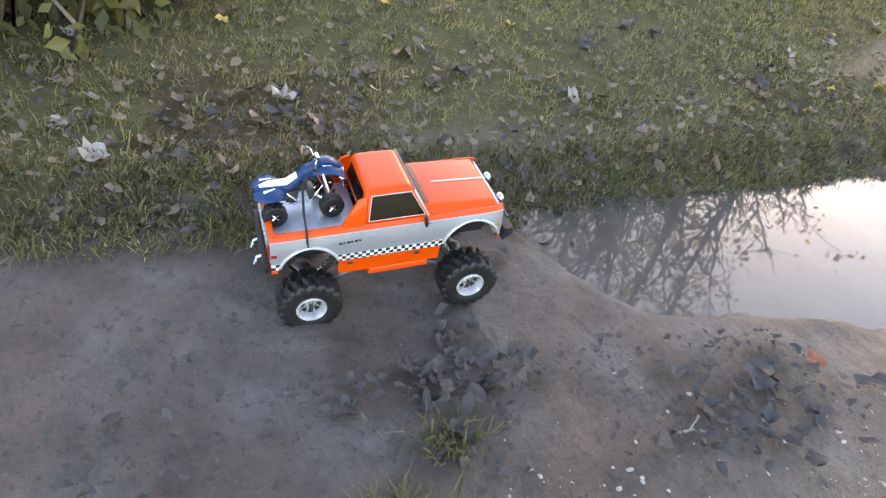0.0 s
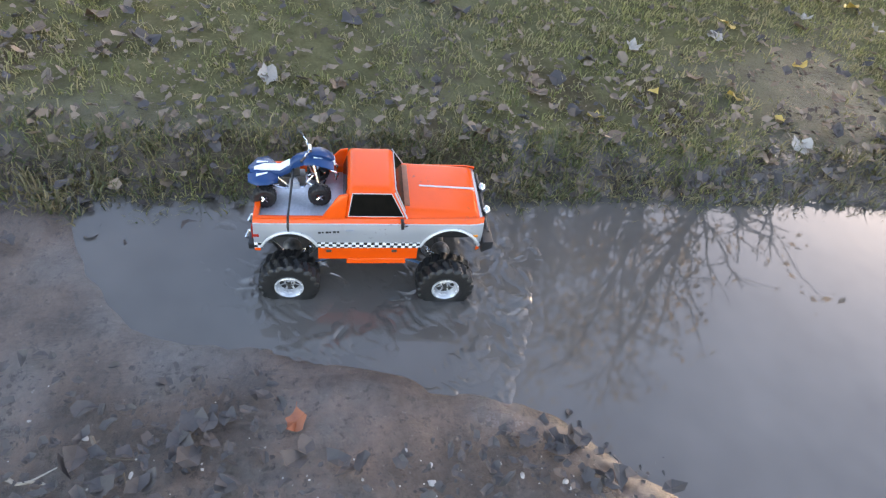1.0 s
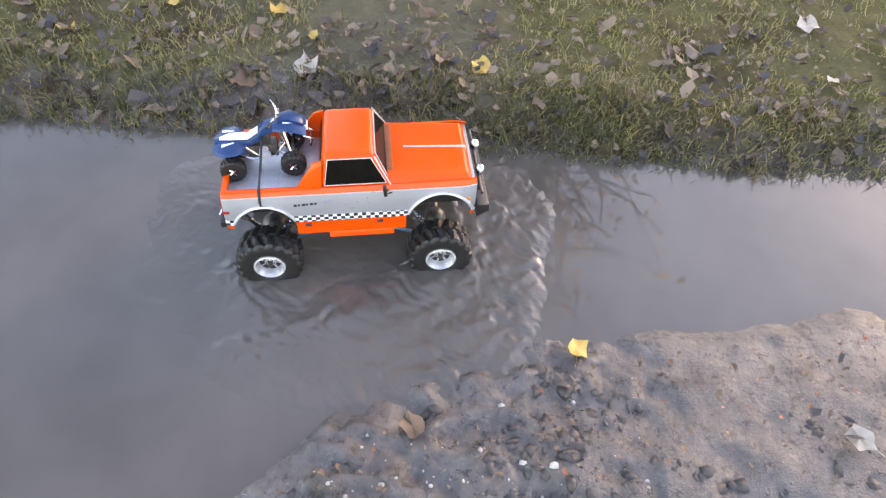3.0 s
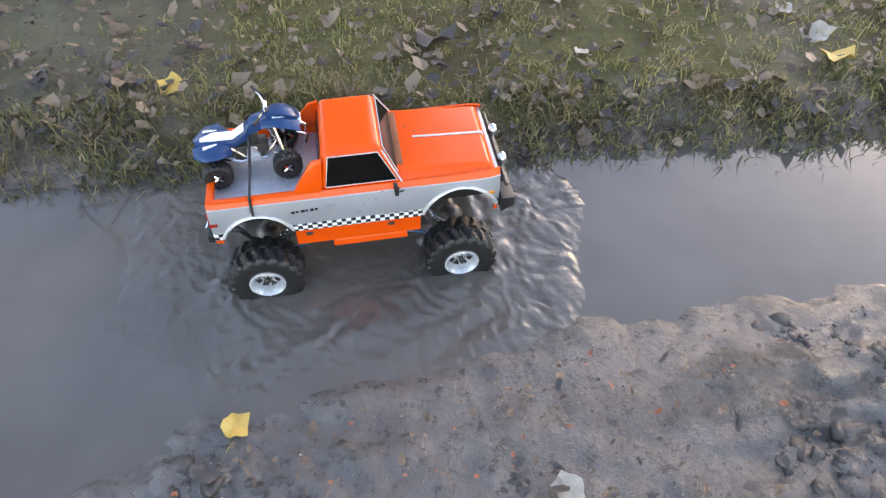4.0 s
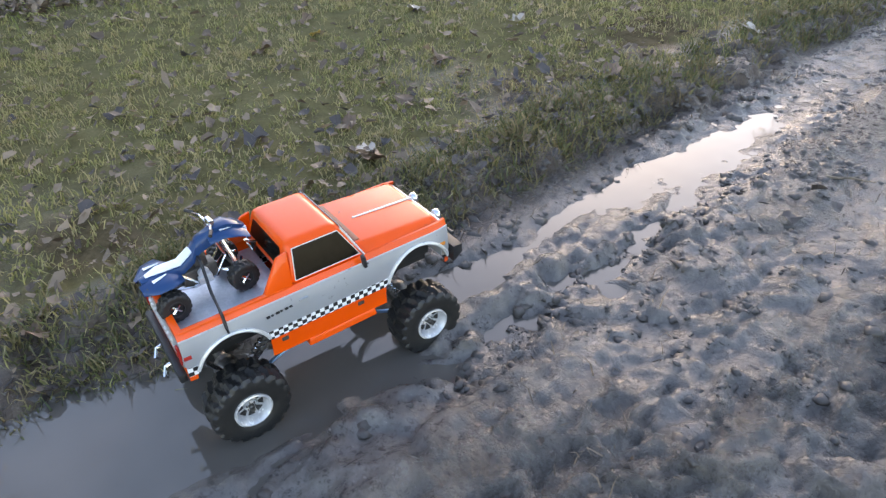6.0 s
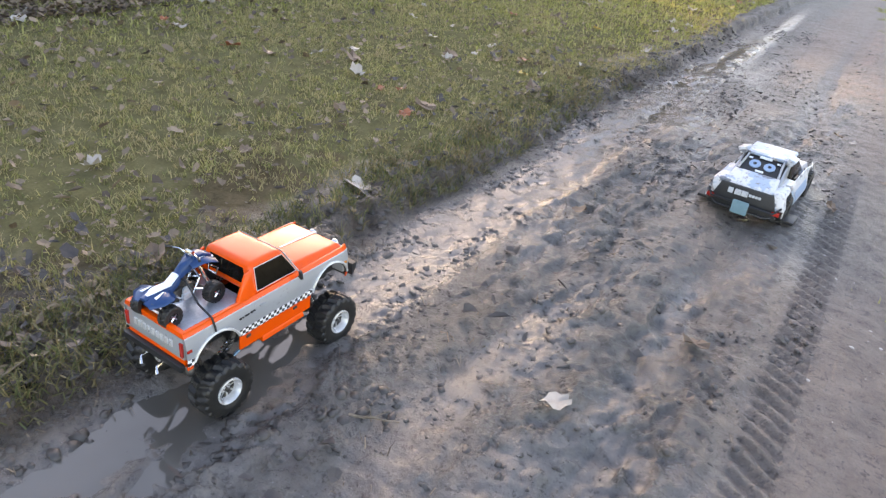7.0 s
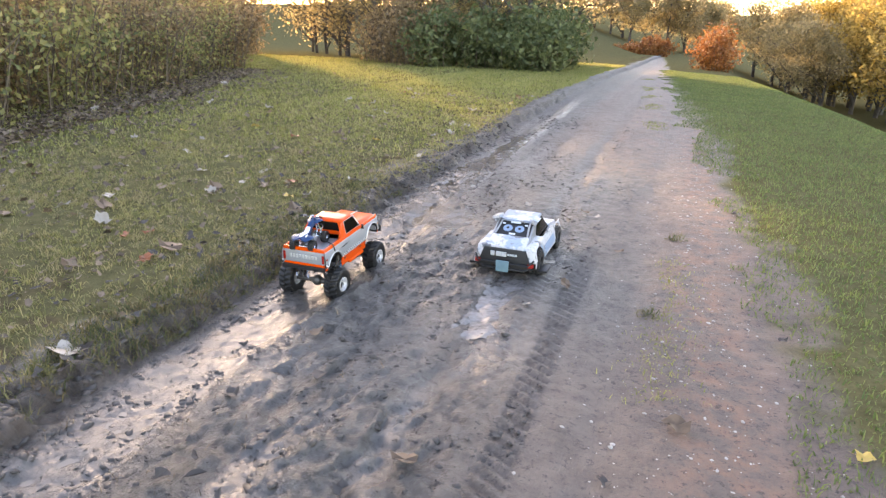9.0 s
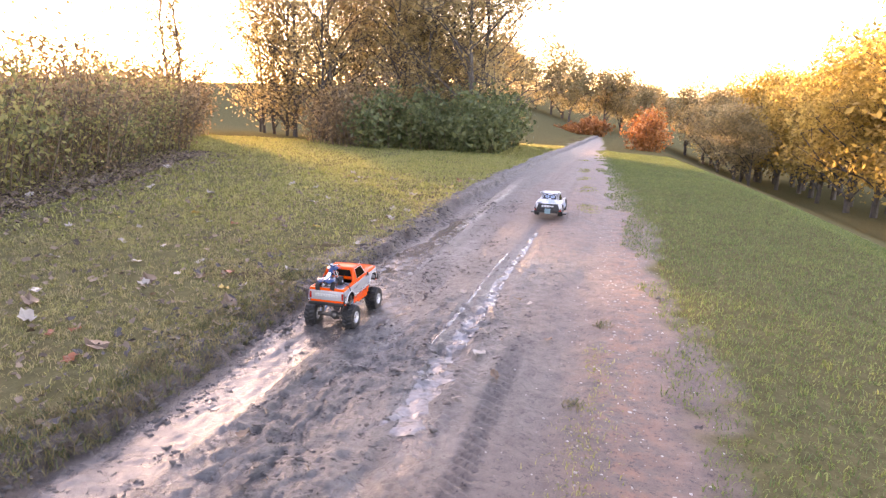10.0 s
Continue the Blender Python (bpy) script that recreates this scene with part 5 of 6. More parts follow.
            box(bm, side * 0.0900, side * 0.0925, y0, y0 + w * 0.8, 0.1885 - h / 2 + 0.0004 * k, 0.1885 + h / 2 + 0.0004 * k)
        part("side_lettering", bm, M_BLACK, truck, "small black script, unreadable")
        # door seam, handle and side markers
        for yy in (-0.058, 0.062):
            bm = bmesh.new()
            rod(bm, (side * (half(yy, 0.165) + 0.0002), yy, 0.162), (side * (half(yy, 0.2) + 0.0002), yy, 0.202), 0.0007, 5)
            part("door_seam", bm, M_SILVER, truck)
        bm = bmesh.new()
        box(bm, side * 0.088, side * 0.0930, -0.048, -0.034, 0.192, 0.1945, 0.0006)
        part("door_handle", bm, M_SILVER, truck)
        for yy, mat in ((0.196, M_AMBER), (-0.209, M_RED)):
            bm = bmesh.new()
            box(bm, side * (half(yy, 0.18) - 0.001), side * (half(yy, 0.18) + 0.0012), yy - 0.005, yy + 0.005, 0.178, 0.1835, 0.0006)
            part("side_marker", bm, mat, truck)
        # door mirror
        bm = bmesh.new()
        hexa(bm, [(side * 0.094, 0.052, 0.209), (side * 0.102, 0.052, 0.207), (side * 0.102, 0.058, 0.207), (side * 0.094, 0.058, 0.209)],
             [(side * 0.094, 0.050, 0.228), (side * 0.101, 0.050, 0.226), (side * 0.101, 0.056, 0.226), (side * 0.094, 0.056, 0.228)], 0.0015)
        rod(bm, (side * 0.082, 0.060, 0.205), (side * 0.097, 0.056, 0.213), 0.0016, 6)
        rod(bm, (side * 0.084, 0.068, 0.200), (side * 0.097, 0.057, 0.210), 0.0012, 6)
        part("door_mirror", bm, M_BLACK, truck, "black door mirror on a bracket")
        # body posts
        for yy in (-0.078, 0.045):
            bm = bmesh.new()
            box(bm, side * 0.0875, side * 0.0915, yy - 0.005, yy + 0.005, 0.137, 0.143, 0.001)
            part("body_clip", bm, M_STEEL, truck)

    # hood
    bm = bmesh.new()
    hexa(bm, [(-0.083, 0.052, 0.2105), (0.083, 0.052, 0.2105), (0.079, YF - 0.004, 0.2075), (-0.079, YF - 0.004, 0.2075)],
         [(-0.068, 0.050, 0.230), (0.068, 0.050, 0.230), (0.068, YF - 0.014, 0.221), (-0.068, YF - 0.014, 0.221)], 0.006, 3)
    part("hood", bm, M_ORANGE, truck, "orange hood with wet streaks")
    bm = bmesh.new()
    hexa(bm, [(-0.0018, 0.090, 0.224), (0.0018, 0.090, 0.224), (0.0018, YF - 0.010, 0.2175), (-0.0018, YF - 0.010, 0.2175)],
         [(-0.0015, 0.090, 0.2288), (0.0015, 0.090, 0.2288), (0.0015, YF - 0.012, 0.2232), (-0.0015, YF - 0.012, 0.2232)])
    part("hood_spear", bm, M_TRIM, truck, "pale raised strip along the hood")
    bm = bmesh.new()
    box(bm, -0.060, 0.060, 0.058, 0.069, 0.2285, 0.2306, 0.001)
    part("cowl_vent", bm, simple("muddy_vent", (0.20, 0.06, 0.02), (0.32, 0.09, 0.03), 0.5), truck)
    # nose, grille and lights
    bm = bmesh.new()
    box(bm, -0.080, 0.080, YF - 0.010, YF - 0.001, 0.148, 0.210, 0.003)
    part("grille", bm, M_SILVER, truck)
    bm = bmesh.new()
    box(bm, -0.060, 0.060, YF - 0.003, YF + 0.001, 0.176, 0.198, 0.001)
    part("grille_opening", bm, M_BLACK, truck)
    for side in (1, -1):
        bm = bmesh.new()
        c = (side * 0.034, YF + 0.013, 0.196)
        vs = bmesh.ops.create_uvsphere(bm, u_segments=16, v_segments=10, radius=0.0105)["verts"]
        bmesh.ops.scale(bm, vec=(1, 0.8, 1), verts=vs)
        bmesh.ops.translate(bm, vec=c, verts=vs)
        rod(bm, (c[0], c[1], c[2] - 0.02), c, 0.002, 6)
        part("spot_lamp", bm, M_CHROME, truck, "round chrome spot lamp")
    bm = bmesh.new()
    rod(bm, (-0.085, YF + 0.010, 0.188), (0.085, YF + 0.010, 0.188), 0.003, 8)
    for sx in (-0.055, 0.055):
        rod(bm, (sx, YF + 0.012, 0.145), (sx, YF + 0.010, 0.190), 0.003, 6)
    part("push_bar", bm, M_STEEL, truck, "dull metal tube bar")
    bm = bmesh.new()
    hexa(bm, [(-0.098, YF + 0.002, 0.142), (0.098, YF + 0.002, 0.142), (0.090, YF + 0.026, 0.148), (-0.090, YF + 0.026, 0.148)],
         [(-0.098, YF + 0.002, 0.172), (0.098, YF + 0.002, 0.172), (0.092, YF + 0.024, 0.166), (-0.092, YF + 0.024, 0.166)], 0.003)
    part("front_bumper", bm, M_BLACK, truck, "black angular front bumper")
    # cab: tumblehome box with a gap behind the glass
    yb0, yb1, yt0, yt1 = -0.056, 0.066, -0.045, 0.036
    zb, zt = 0.2125, 0.271
    bm = bmesh.new()
    hexa(bm, [(-0.082, yb0, zb), (0.082, yb0, zb), (0.082, yb1, zb), (-0.082, yb1, zb)],
         [(-0.062, yt0, zt), (0.062, yt0, zt), (0.062, yt1, zt), (-0.062, yt1, zt)], 0.013, 5)
    part("cab", bm, M_ORANGE, truck, "orange cab with a rounded roof")

    def on_side(y, f, side):
        """A point on the cab's side at height fraction f."""
        return (side * (0.0824 + (0.0624 - 0.0824) * f), y, zb + (zt - zb) * f)

    for side in (1, -1):
        lo, hi = 0.12, 0.86
        outer = [on_side(-0.045, lo, side), on_side(0.058, lo, side), on_side(0.033, hi, side), on_side(-0.038, hi, side)]
        inner = [on_side(-0.0438, lo + 0.024, side), on_side(0.0560, lo + 0.024, side), on_side(0.0322, hi - 0.020, side), on_side(-0.0370, hi - 0.020, side)]
        if side < 0:
            outer, inner = outer[::-1], inner[::-1]
        nrm = (side, 0, 0.34)
        bm = bmesh.new()
        quad_panel(bm, outer, 0.0012, nrm)
        win = part("side_window_trim", bm, M_TRIM, truck)
        bm = bmesh.new()
        quad_panel(bm, inner, 0.0018, nrm)
        part("side_window", bm, M_GLASS, truck, "dark side window")
        bm = bmesh.new()
        tube(bm, [on_side(0.0640, 0.06, side), on_side(0.050, 0.50, side), on_side(0.0385, 0.88, side)], 0.0014, 6)
        part("drip_rail", bm, M_TRIM, truck)

    def on_front(x, f):
        hw = 1.0 - 0.25 * f
        return (x * hw, yb1 + (yt1 - yb1) * f + 0.0004, zb + (zt - zb) * f)

    bm = bmesh.new()
    quad_panel(bm, [on_front(-0.076, 0.22), on_front(-0.073, 0.90), on_front(0.073, 0.90), on_front(0.076, 0.22)], 0.001, (0, 0.88, 0.47))
    part("windscreen_trim", bm, M_TRIM, truck)
    bm = bmesh.new()
    quad_panel(bm, [on_front(-0.0725, 0.25), on_front(-0.0695, 0.86), on_front(0.0695, 0.86), on_front(0.0725, 0.25)], 0.0016, (0, 0.88, 0.47))
    part("windscreen", bm, M_GLASS, truck, "dark raked windscreen")
    bm = bmesh.new()

    def on_back(x, f):
        return (x * (1 - 0.25 * f), yb0 + (yt0 - yb0) * f - 0.0002, zb + (zt - zb) * f)

    quad_panel(bm, [on_back(0.062, 0.30), on_back(0.058, 0.80), on_back(-0.058, 0.80), on_back(-0.062, 0.30)], 0.0014, (0, -0.98, 0.2))
    part("rear_window", bm, M_GLASS, truck)
    # bed
    for side in (1, -1):
        bm = bmesh.new()
        hexa(bm, [(side * 0.071, YR + 0.002, 0.190), (side * 0.0835, YR + 0.002, 0.205), (side * 0.0835, yb0 + 0.004, 0.205), (side * 0.071, yb0 + 0.004, 0.190)],
             [(side * 0.074, YR + 0.003, 0.2165), (side * 0.082, YR + 0.003, 0.2165), (side * 0.082, yb0 + 0.004, 0.2165), (side * 0.074, yb0 + 0.004, 0.2165)], 0.002)
        part("bed_rail", bm, M_ORANGE, truck)
        bm = bmesh.new()
        hexa(bm, [(side * 0.072, -0.092, 0.213), (side * 0.082, -0.092, 0.213), (side * 0.082, yb0 + 0.006, 0.213), (side * 0.072, yb0 + 0.006, 0.213)],
             [(side * 0.064, -0.062, 0.258), (side * 0.069, -0.062, 0.258), (side * 0.070, yb0 + 0.010, 0.262), (side * 0.064, yb0 + 0.010, 0.262)], 0.002)
        part("cab_buttress", bm, M_ORANGE, truck)
    bm = bmesh.new()
    box(bm, -0.0725, 0.0725, YR + 0.010, yb0 + 0.002, 0.186, 0.1985, 0.001)
    part("bed_plate", bm, M_PLATE, truck, "flat silver metal sheet covering the bed")
    bm = bmesh.new()
    hexa(bm, [(-0.083, YR - 0.002, 0.160), (0.083, YR - 0.002, 0.160), (0.083, YR + 0.008, 0.160), (-0.083, YR + 0.008, 0.160)],
         [(-0.081, YR, 0.205), (0.081, YR, 0.205), (0.081, YR + 0.010, 0.205), (-0.081, YR + 0.010, 0.205)], 0.002)
    gate = part("tailgate", bm, M_SILVER, truck, "silver tailgate with a row of pale marks")
    bm = bmesh.new()
    box(bm, -0.081, 0.081, YR, YR + 0.010, 0.204, 0.2165, 0.002)
    part("tailgate_cap", bm, M_ORANGE, truck)
    for k in range(9):
        bm = bmesh.new()
        x0 = -0.056 + 0.0126 * k
        box(bm, x0, x0 + 0.008, YR - 0.0035, YR, 0.177, 0.190, 0.0006)
        part("tailgate_mark", bm, M_TRIM, gate, "pale raised bar")
    bm = bmesh.new()
    box(bm, -0.080, 0.080, YR - 0.001, YR + 0.008, 0.142, 0.161, 0.002)
    part("rear_valance", bm, M_ORANGE, truck)
    bm = bmesh.new()
    box(bm, -0.084, 0.084, YR - 0.012, YR - 0.001, 0.138, 0.152, 0.003)
    for sx in (-0.05, 0.05):
        rod(bm, (sx, YR - 0.008, 0.140), (sx, YR + 0.03, 0.120), 0.003, 6)
    part("rear_bumper", bm, M_BLACK, truck, "black rear bumper bar")
    for sx in (-0.026, 0.020):
        bm = bmesh.new()
        tube(bm, [(sx, YR - 0.004, 0.128), (sx + 0.002, YR - 0.018, 0.126), (sx + 0.010, YR - 0.024, 0.118), (sx + 0.006, YR - 0.020, 0.110)], 0.0028, 6)
        part("tow_hook", bm, M_CHROME, truck, "bright metal tow hook")
    for sx in (-0.06, 0.06):
        bm = bmesh.new()
        rod(bm, (sx, YR + 0.02, 0.150), (sx * 0.8, -0.152, R + 0.01), 0.004, 8)
        part("rear_strut", bm, M_CHROME, truck, "bright metal rear strut")
    for side in (1, -1):
        bm = bmesh.new()
        box(bm, side * 0.074, side * 0.082, YR - 0.004, YR, 0.166, 0.196, 0.001)
        part("tail_lamp", bm, M_RED, truck)
    # chassis
    bm = bmesh.new()
    for sx in (-0.028, 0.028):
        box(bm, sx - 0.003, sx + 0.003, -0.20, 0.20, 0.118, 0.136, 0.001)
    box(bm, -0.030, 0.030, -0.05, 0.05, 0.100, 0.120, 0.004)
    box(bm, -0.07, 0.07, -0.095, 0.088, 0.122, 0.150, 0.002)
    box(bm, -0.06, 0.06, 0.08, 0.19, 0.150, 0.195, 0.004)
    box(bm, -0.06, 0.06, -0.20, -0.09, 0.150, 0.184, 0.004)
    part("chassis", bm, M_BLACK, truck, "black ladder chassis caked with mud")
    for yy in (-0.152, 0.152):
        bm = bmesh.new()
        rod(bm, (-0.085, yy, R), (0.085, yy, R), 0.009, 12)
        vs = bmesh.ops.create_uvsphere(bm, u_segments=14, v_segments=8, radius=0.020)["verts"]
        bmesh.ops.translate(bm, vec=(0.012, yy, R), verts=vs)
        part("axle", bm, M_STEEL, truck, "muddy metal axle")
    for side in (1, -1):
        for yy, s in ((-0.152, -1), (0.152, 1)):
            bm = bmesh.new()
            rod(bm, (side * 0.052, yy - s * 0.012, R + 0.006), (side * 0.070, yy - s * 0.045, 0.122), 0.0045, 8)
            rod(bm, (side * 0.070, yy - s * 0.045, 0.122), (side * 0.072, yy - s * 0.056, 0.150), 0.0055, 8)
            part("shock_absorber", bm, M_STEEL, truck)
            bm = bmesh.new()
            pts = []
            for i in range(60):
                f = i / 59
                c = Vector((side * 0.052, yy - s * 0.012, R + 0.008)).lerp(Vector((side * 0.071, yy - s * 0.050, 0.138)), f)
                a = f * 7 * 2 * PI
                pts.append(c + Vector((math.cos(a) * 0.008, math.sin(a) * 0.008, 0)))
            tube(bm, pts, 0.0012, 5)
            part("coil_spring", bm, M_CHROME, truck)
            bm = bmesh.new()
            rod(bm, (side * 0.055, yy - s * 0.008, R - 0.008), (side * 0.060, s * 0.034, 0.106), 0.0030, 8)
            part("link_rod", bm, M_BLUEROD, truck, "pale blue metal suspension link")
    # strap over the quad bike
    bm = bmesh.new()
    tube(bm, [(0.0925, -0.150, 0.180), (0.0905, -0.152, 0.200), (0.083, -0.152, 0.2185), (0.045, -0.150, 0.229), (0.010, -0.146, 0.2600), (-0.024, -0.146, 0.2600), (-0.055, -0.148, 0.232), (-0.083, -0.150, 0.2185), (-0.0905, -0.150, 0.200)], 0.0022, 6)
    part("tie_strap", bm, M_BLACK, truck, "black elastic tie-down strap")
    # the springs hold the body nose up
    for ob in truck.children:
        if ob.name.split(".")[0] not in ("axle", "shock_absorber", "coil_spring", "link_rod"):
            for v in (v for o in (ob, *ob.children) for v in o.data.vertices):
                v.co.z += NOSE_UP * v.co.y
    wheels = []
    for side in (1, -1):
        for yy in (-0.152, 0.152):
            wheels.append(wheel(truck, side * 0.094, yy, R, 0.0585, 0.056, M_RIM, 18, 0.0045, side, 0.44))
    return truck, wheels


pickup, pickup_wheels = build_pickup()


def build_quad():
    """A die-cast quad bike; it rides on the pickup's bed."""
    q = empty("toy_quad_bike", "blue and white model quad bike strapped on the pickup's bed", "toy quad")
    r = 0.0215
    for side in (1, -1):
        for yy in (-0.050, 0.050):
            w = new("wheel")
            w.parent = q
            w.location = (side * 0.036, yy, r)
            bm = bmesh.new()
            tyre_mesh(bm, r, 0.021, 16, 0.0014)
            part("tyre", bm, M_RUBBER, w, smooth=0.5)
            bm = bmesh.new()
            lathe_x(bm, [(side * 0.004, 0.0120), (side * 0.0095, 0.0118), (side * 0.0100, 0.0105), (side * 0.0065, 0.0092), (side * 0.0065, 0.004), (side * 0.0088, 0.0035), (side * 0.0088, 0.0)], 20)
            part("rim", bm, M_BLACK, w)
            bm = bmesh.new()
            for k in range(4):
                a = PI / 4 + k * PI / 2
                rod(bm, (side * 0.0085, 0, 0), (side * 0.0085, math.cos(a) * 0.0075, math.sin(a) * 0.0075), 0.0020, 5)
            part("rim_cross", bm, M_CHROME, w)

    def hull(sections):
        """A body through sections (y, top, half-width, thickness), with a rounded back."""
        bm = bmesh.new()
        rings = []
        for y, z, w, h in sections:
            ring = [(-w, z - h), (-w, z - h * 0.35), (-w * 0.55, z - h * 0.05), (w * 0.55, z - h * 0.05), (w, z - h * 0.35), (w, z - h)]
            rings.append([bm.verts.new((x, y, q)) for x, q in ring])
        for ra, rb in zip(rings, rings[1:]):
            for i in range(6):
                bm.faces.new((ra[i], ra[(i + 1) % 6], rb[(i + 1) % 6], rb[i]))
        bm.faces.new(rings[0][::-1])
        bm.faces.new(rings[-1])
        return bm

    part("seat", hull([(-0.074, 0.058, 0.007, 0.006), (-0.052, 0.062, 0.012, 0.012), (-0.020, 0.060, 0.011, 0.014), (-0.002, 0.072, 0.010, 0.018), (0.006, 0.083, 0.008, 0.018)]), M_BLUE, q, smooth=0.9)
    part("seat_graphic", hull([(-0.066, 0.0605, 0.004, 0.002), (-0.048, 0.0640, 0.009, 0.003), (-0.020, 0.0622, 0.009, 0.003), (-0.001, 0.0745, 0.008, 0.004)]), M_SEAT, q, "white seat graphic", smooth=0.9)
    part("fuel_tank", hull([(0.000, 0.074, 0.008, 0.016), (0.012, 0.088, 0.009, 0.022), (0.030, 0.093, 0.009, 0.022), (0.050, 0.094, 0.009, 0.018)]), M_BLUE, q, smooth=0.9)
    part("nose_cowl", hull([(0.034, 0.097, 0.010, 0.008), (0.054, 0.098, 0.013, 0.008), (0.070, 0.089, 0.011, 0.007), (0.080, 0.080, 0.006, 0.005)]), M_BLUE, q, smooth=0.9)
    for side in (1, -1):
        for nm, rows in (("front_fender", ((0.024, 0.084, 0.018), (0.042, 0.090, 0.026), (0.060, 0.087, 0.030), (0.078, 0.076, 0.026))),
                         ("rear_fender", ((-0.078, 0.052, 0.022), (-0.062, 0.058, 0.040), (-0.042, 0.060, 0.042), (-0.024, 0.052, 0.026)))):
            bm = bmesh.new()
            top = [[bm.verts.new((side * x, y, z - dz)) for x, dz in ((0.007, 0.0), (w * 0.7, 0.001), (w, 0.006))] for y, z, w in rows]
            low = [[bm.verts.new(v.co - Vector((0, 0, 0.0016))) for v in r] for r in top]
            for k in range(3):
                for j in range(2):
                    bm.faces.new((top[k][j], top[k][j + 1], top[k + 1][j + 1], top[k + 1][j]))
                    bm.faces.new((low[k][j], low[k + 1][j], low[k + 1][j + 1], low[k][j + 1]))
                for j in (0, 2):
                    bm.faces.new((top[k][j], low[k][j], low[k + 1][j], top[k + 1][j]))
            for k in (0, 3):
                for j in range(2):
                    bm.faces.new((top[k][j], top[k][j + 1], low[k][j + 1], low[k][j]))
            fender = part(nm, bm, M_BLUE, q, smooth=0.9)
            bm = bmesh.new()
            (ya, za, wa), (yb, zb, wb) = rows[1], rows[2]
            quad_panel(bm, [(side * wa * 0.40, ya, za + 0.0002), (side * wa * 0.56, ya, za - 0.0002), (side * wb * 0.40, yb, zb), (side * wb * 0.36, yb, zb + 0.0002)], 0.0010, (0, 0, 1))
            part("fender_graphic", bm, M_SEAT, fender, "white flash graphic")
        bm = bmesh.new()
        tube(bm, [(side * 0.013, -0.045, 0.030), (side * 0.015, -0.012, 0.022), (side * 0.014, 0.022, 0.024), (side * 0.012, 0.040, 0.050), (side * 0.009, 0.030, 0.080)], 0.0022, 6)
        tube(bm, [(side * 0.012, -0.030, 0.052), (side * 0.013, -0.010, 0.030), (side * 0.012, 0.000, 0.022)], 0.002, 6)
        part("frame_tube", bm, M_CHROME, q, "bright metal frame tube")
        bm = bmesh.new()
        rod(bm, (side * 0.012, 0.040, 0.080), (side * 0.028, 0.050, 0.032), 0.0034, 8)
        rod(bm, (side * 0.010, 0.030, 0.028), (side * 0.030, 0.050, 0.026), 0.0020, 6)
        rod(bm, (side * 0.010, 0.062, 0.034), (side * 0.030, 0.052, 0.028), 0.0020, 6)
        part("front_shock", bm, M_CHROME, q, "bright metal front shock and arms")
        bm = bmesh.new()
        rod(bm, (side * 0.032, 0.026, 0.106), (side * 0.044, 0.020, 0.106), 0.0026, 8)
        part("grip", bm, M_BLACK, q)
        bm = bmesh.new()
        box(bm, side * 0.014, side * 0.022, -0.006, 0.014, 0.024, 0.036, 0.002)
        rod(bm, (side * 0.015, 0.004, 0.040), (side * 0.019, 0.004, 0.040), 0.008, 12)
        part("engine_cover", bm, M_PLATE, q)
    bm = bmesh.new()
    tube(bm, [(0.012, 0.072, 0.060), (0.012, 0.086, 0.050), (0.010, 0.082, 0.036), (-0.010, 0.082, 0.036), (-0.012, 0.086, 0.050), (-0.012, 0.072, 0.060)], 0.0022, 6)
    part("front_bar", bm, M_CHROME, q, "bright metal front bar")
    bm = bmesh.new()
    tube(bm, [(-0.042, 0.021, 0.106), (-0.020, 0.030, 0.105), (-0.010, 0.034, 0.098), (0.010, 0.034, 0.098), (0.020, 0.030, 0.105), (0.042, 0.021, 0.106)], 0.0017, 6)
    rod(bm, (0, 0.034, 0.098), (0, 0.042, 0.070), 0.003, 6)
    rod(bm, (-0.008, 0.036, 0.102), (0.008, 0.036, 0.102), 0.004, 8)
    part("handlebar", bm, M_CHROME, q)
    bm = bmesh.new()
    rod(bm, (-0.034, -0.050, 0.0215), (0.034, -0.050, 0.0215), 0.0028, 6)
    rod(bm, (-0.034, 0.050, 0.0215), (0.034, 0.050, 0.0215), 0.0024, 6)
    box(bm, -0.012, 0.012, -0.024, 0.026, 0.020, 0.046, 0.003)
    box(bm, -0.008, 0.008, -0.002, 0.016, 0.044, 0.066, 0.002)
    box(bm, -0.006, 0.006, -0.056, -0.020, 0.024, 0.032, 0.002)
    part("engine", bm, M_STEEL, q)
    bm = bmesh.new()
    rod(bm, (-0.014, -0.020, 0.040), (-0.016, -0.070, 0.050), 0.005, 10)
    part("exhaust", bm, M_CHROME, q)
    bm = bmesh.new()
    box(bm, -0.009, 0.009, 0.074, 0.081, 0.068, 0.078, 0.002)
    part("headlight", bm, M_SEAT, q)
    return q


quad = build_quad()
QUAD_ON_TRUCK = pose(-0.012, -0.149, 0.1985 - 0.149 * NOSE_UP, math.degrees(NOSE_UP), 0, 4)


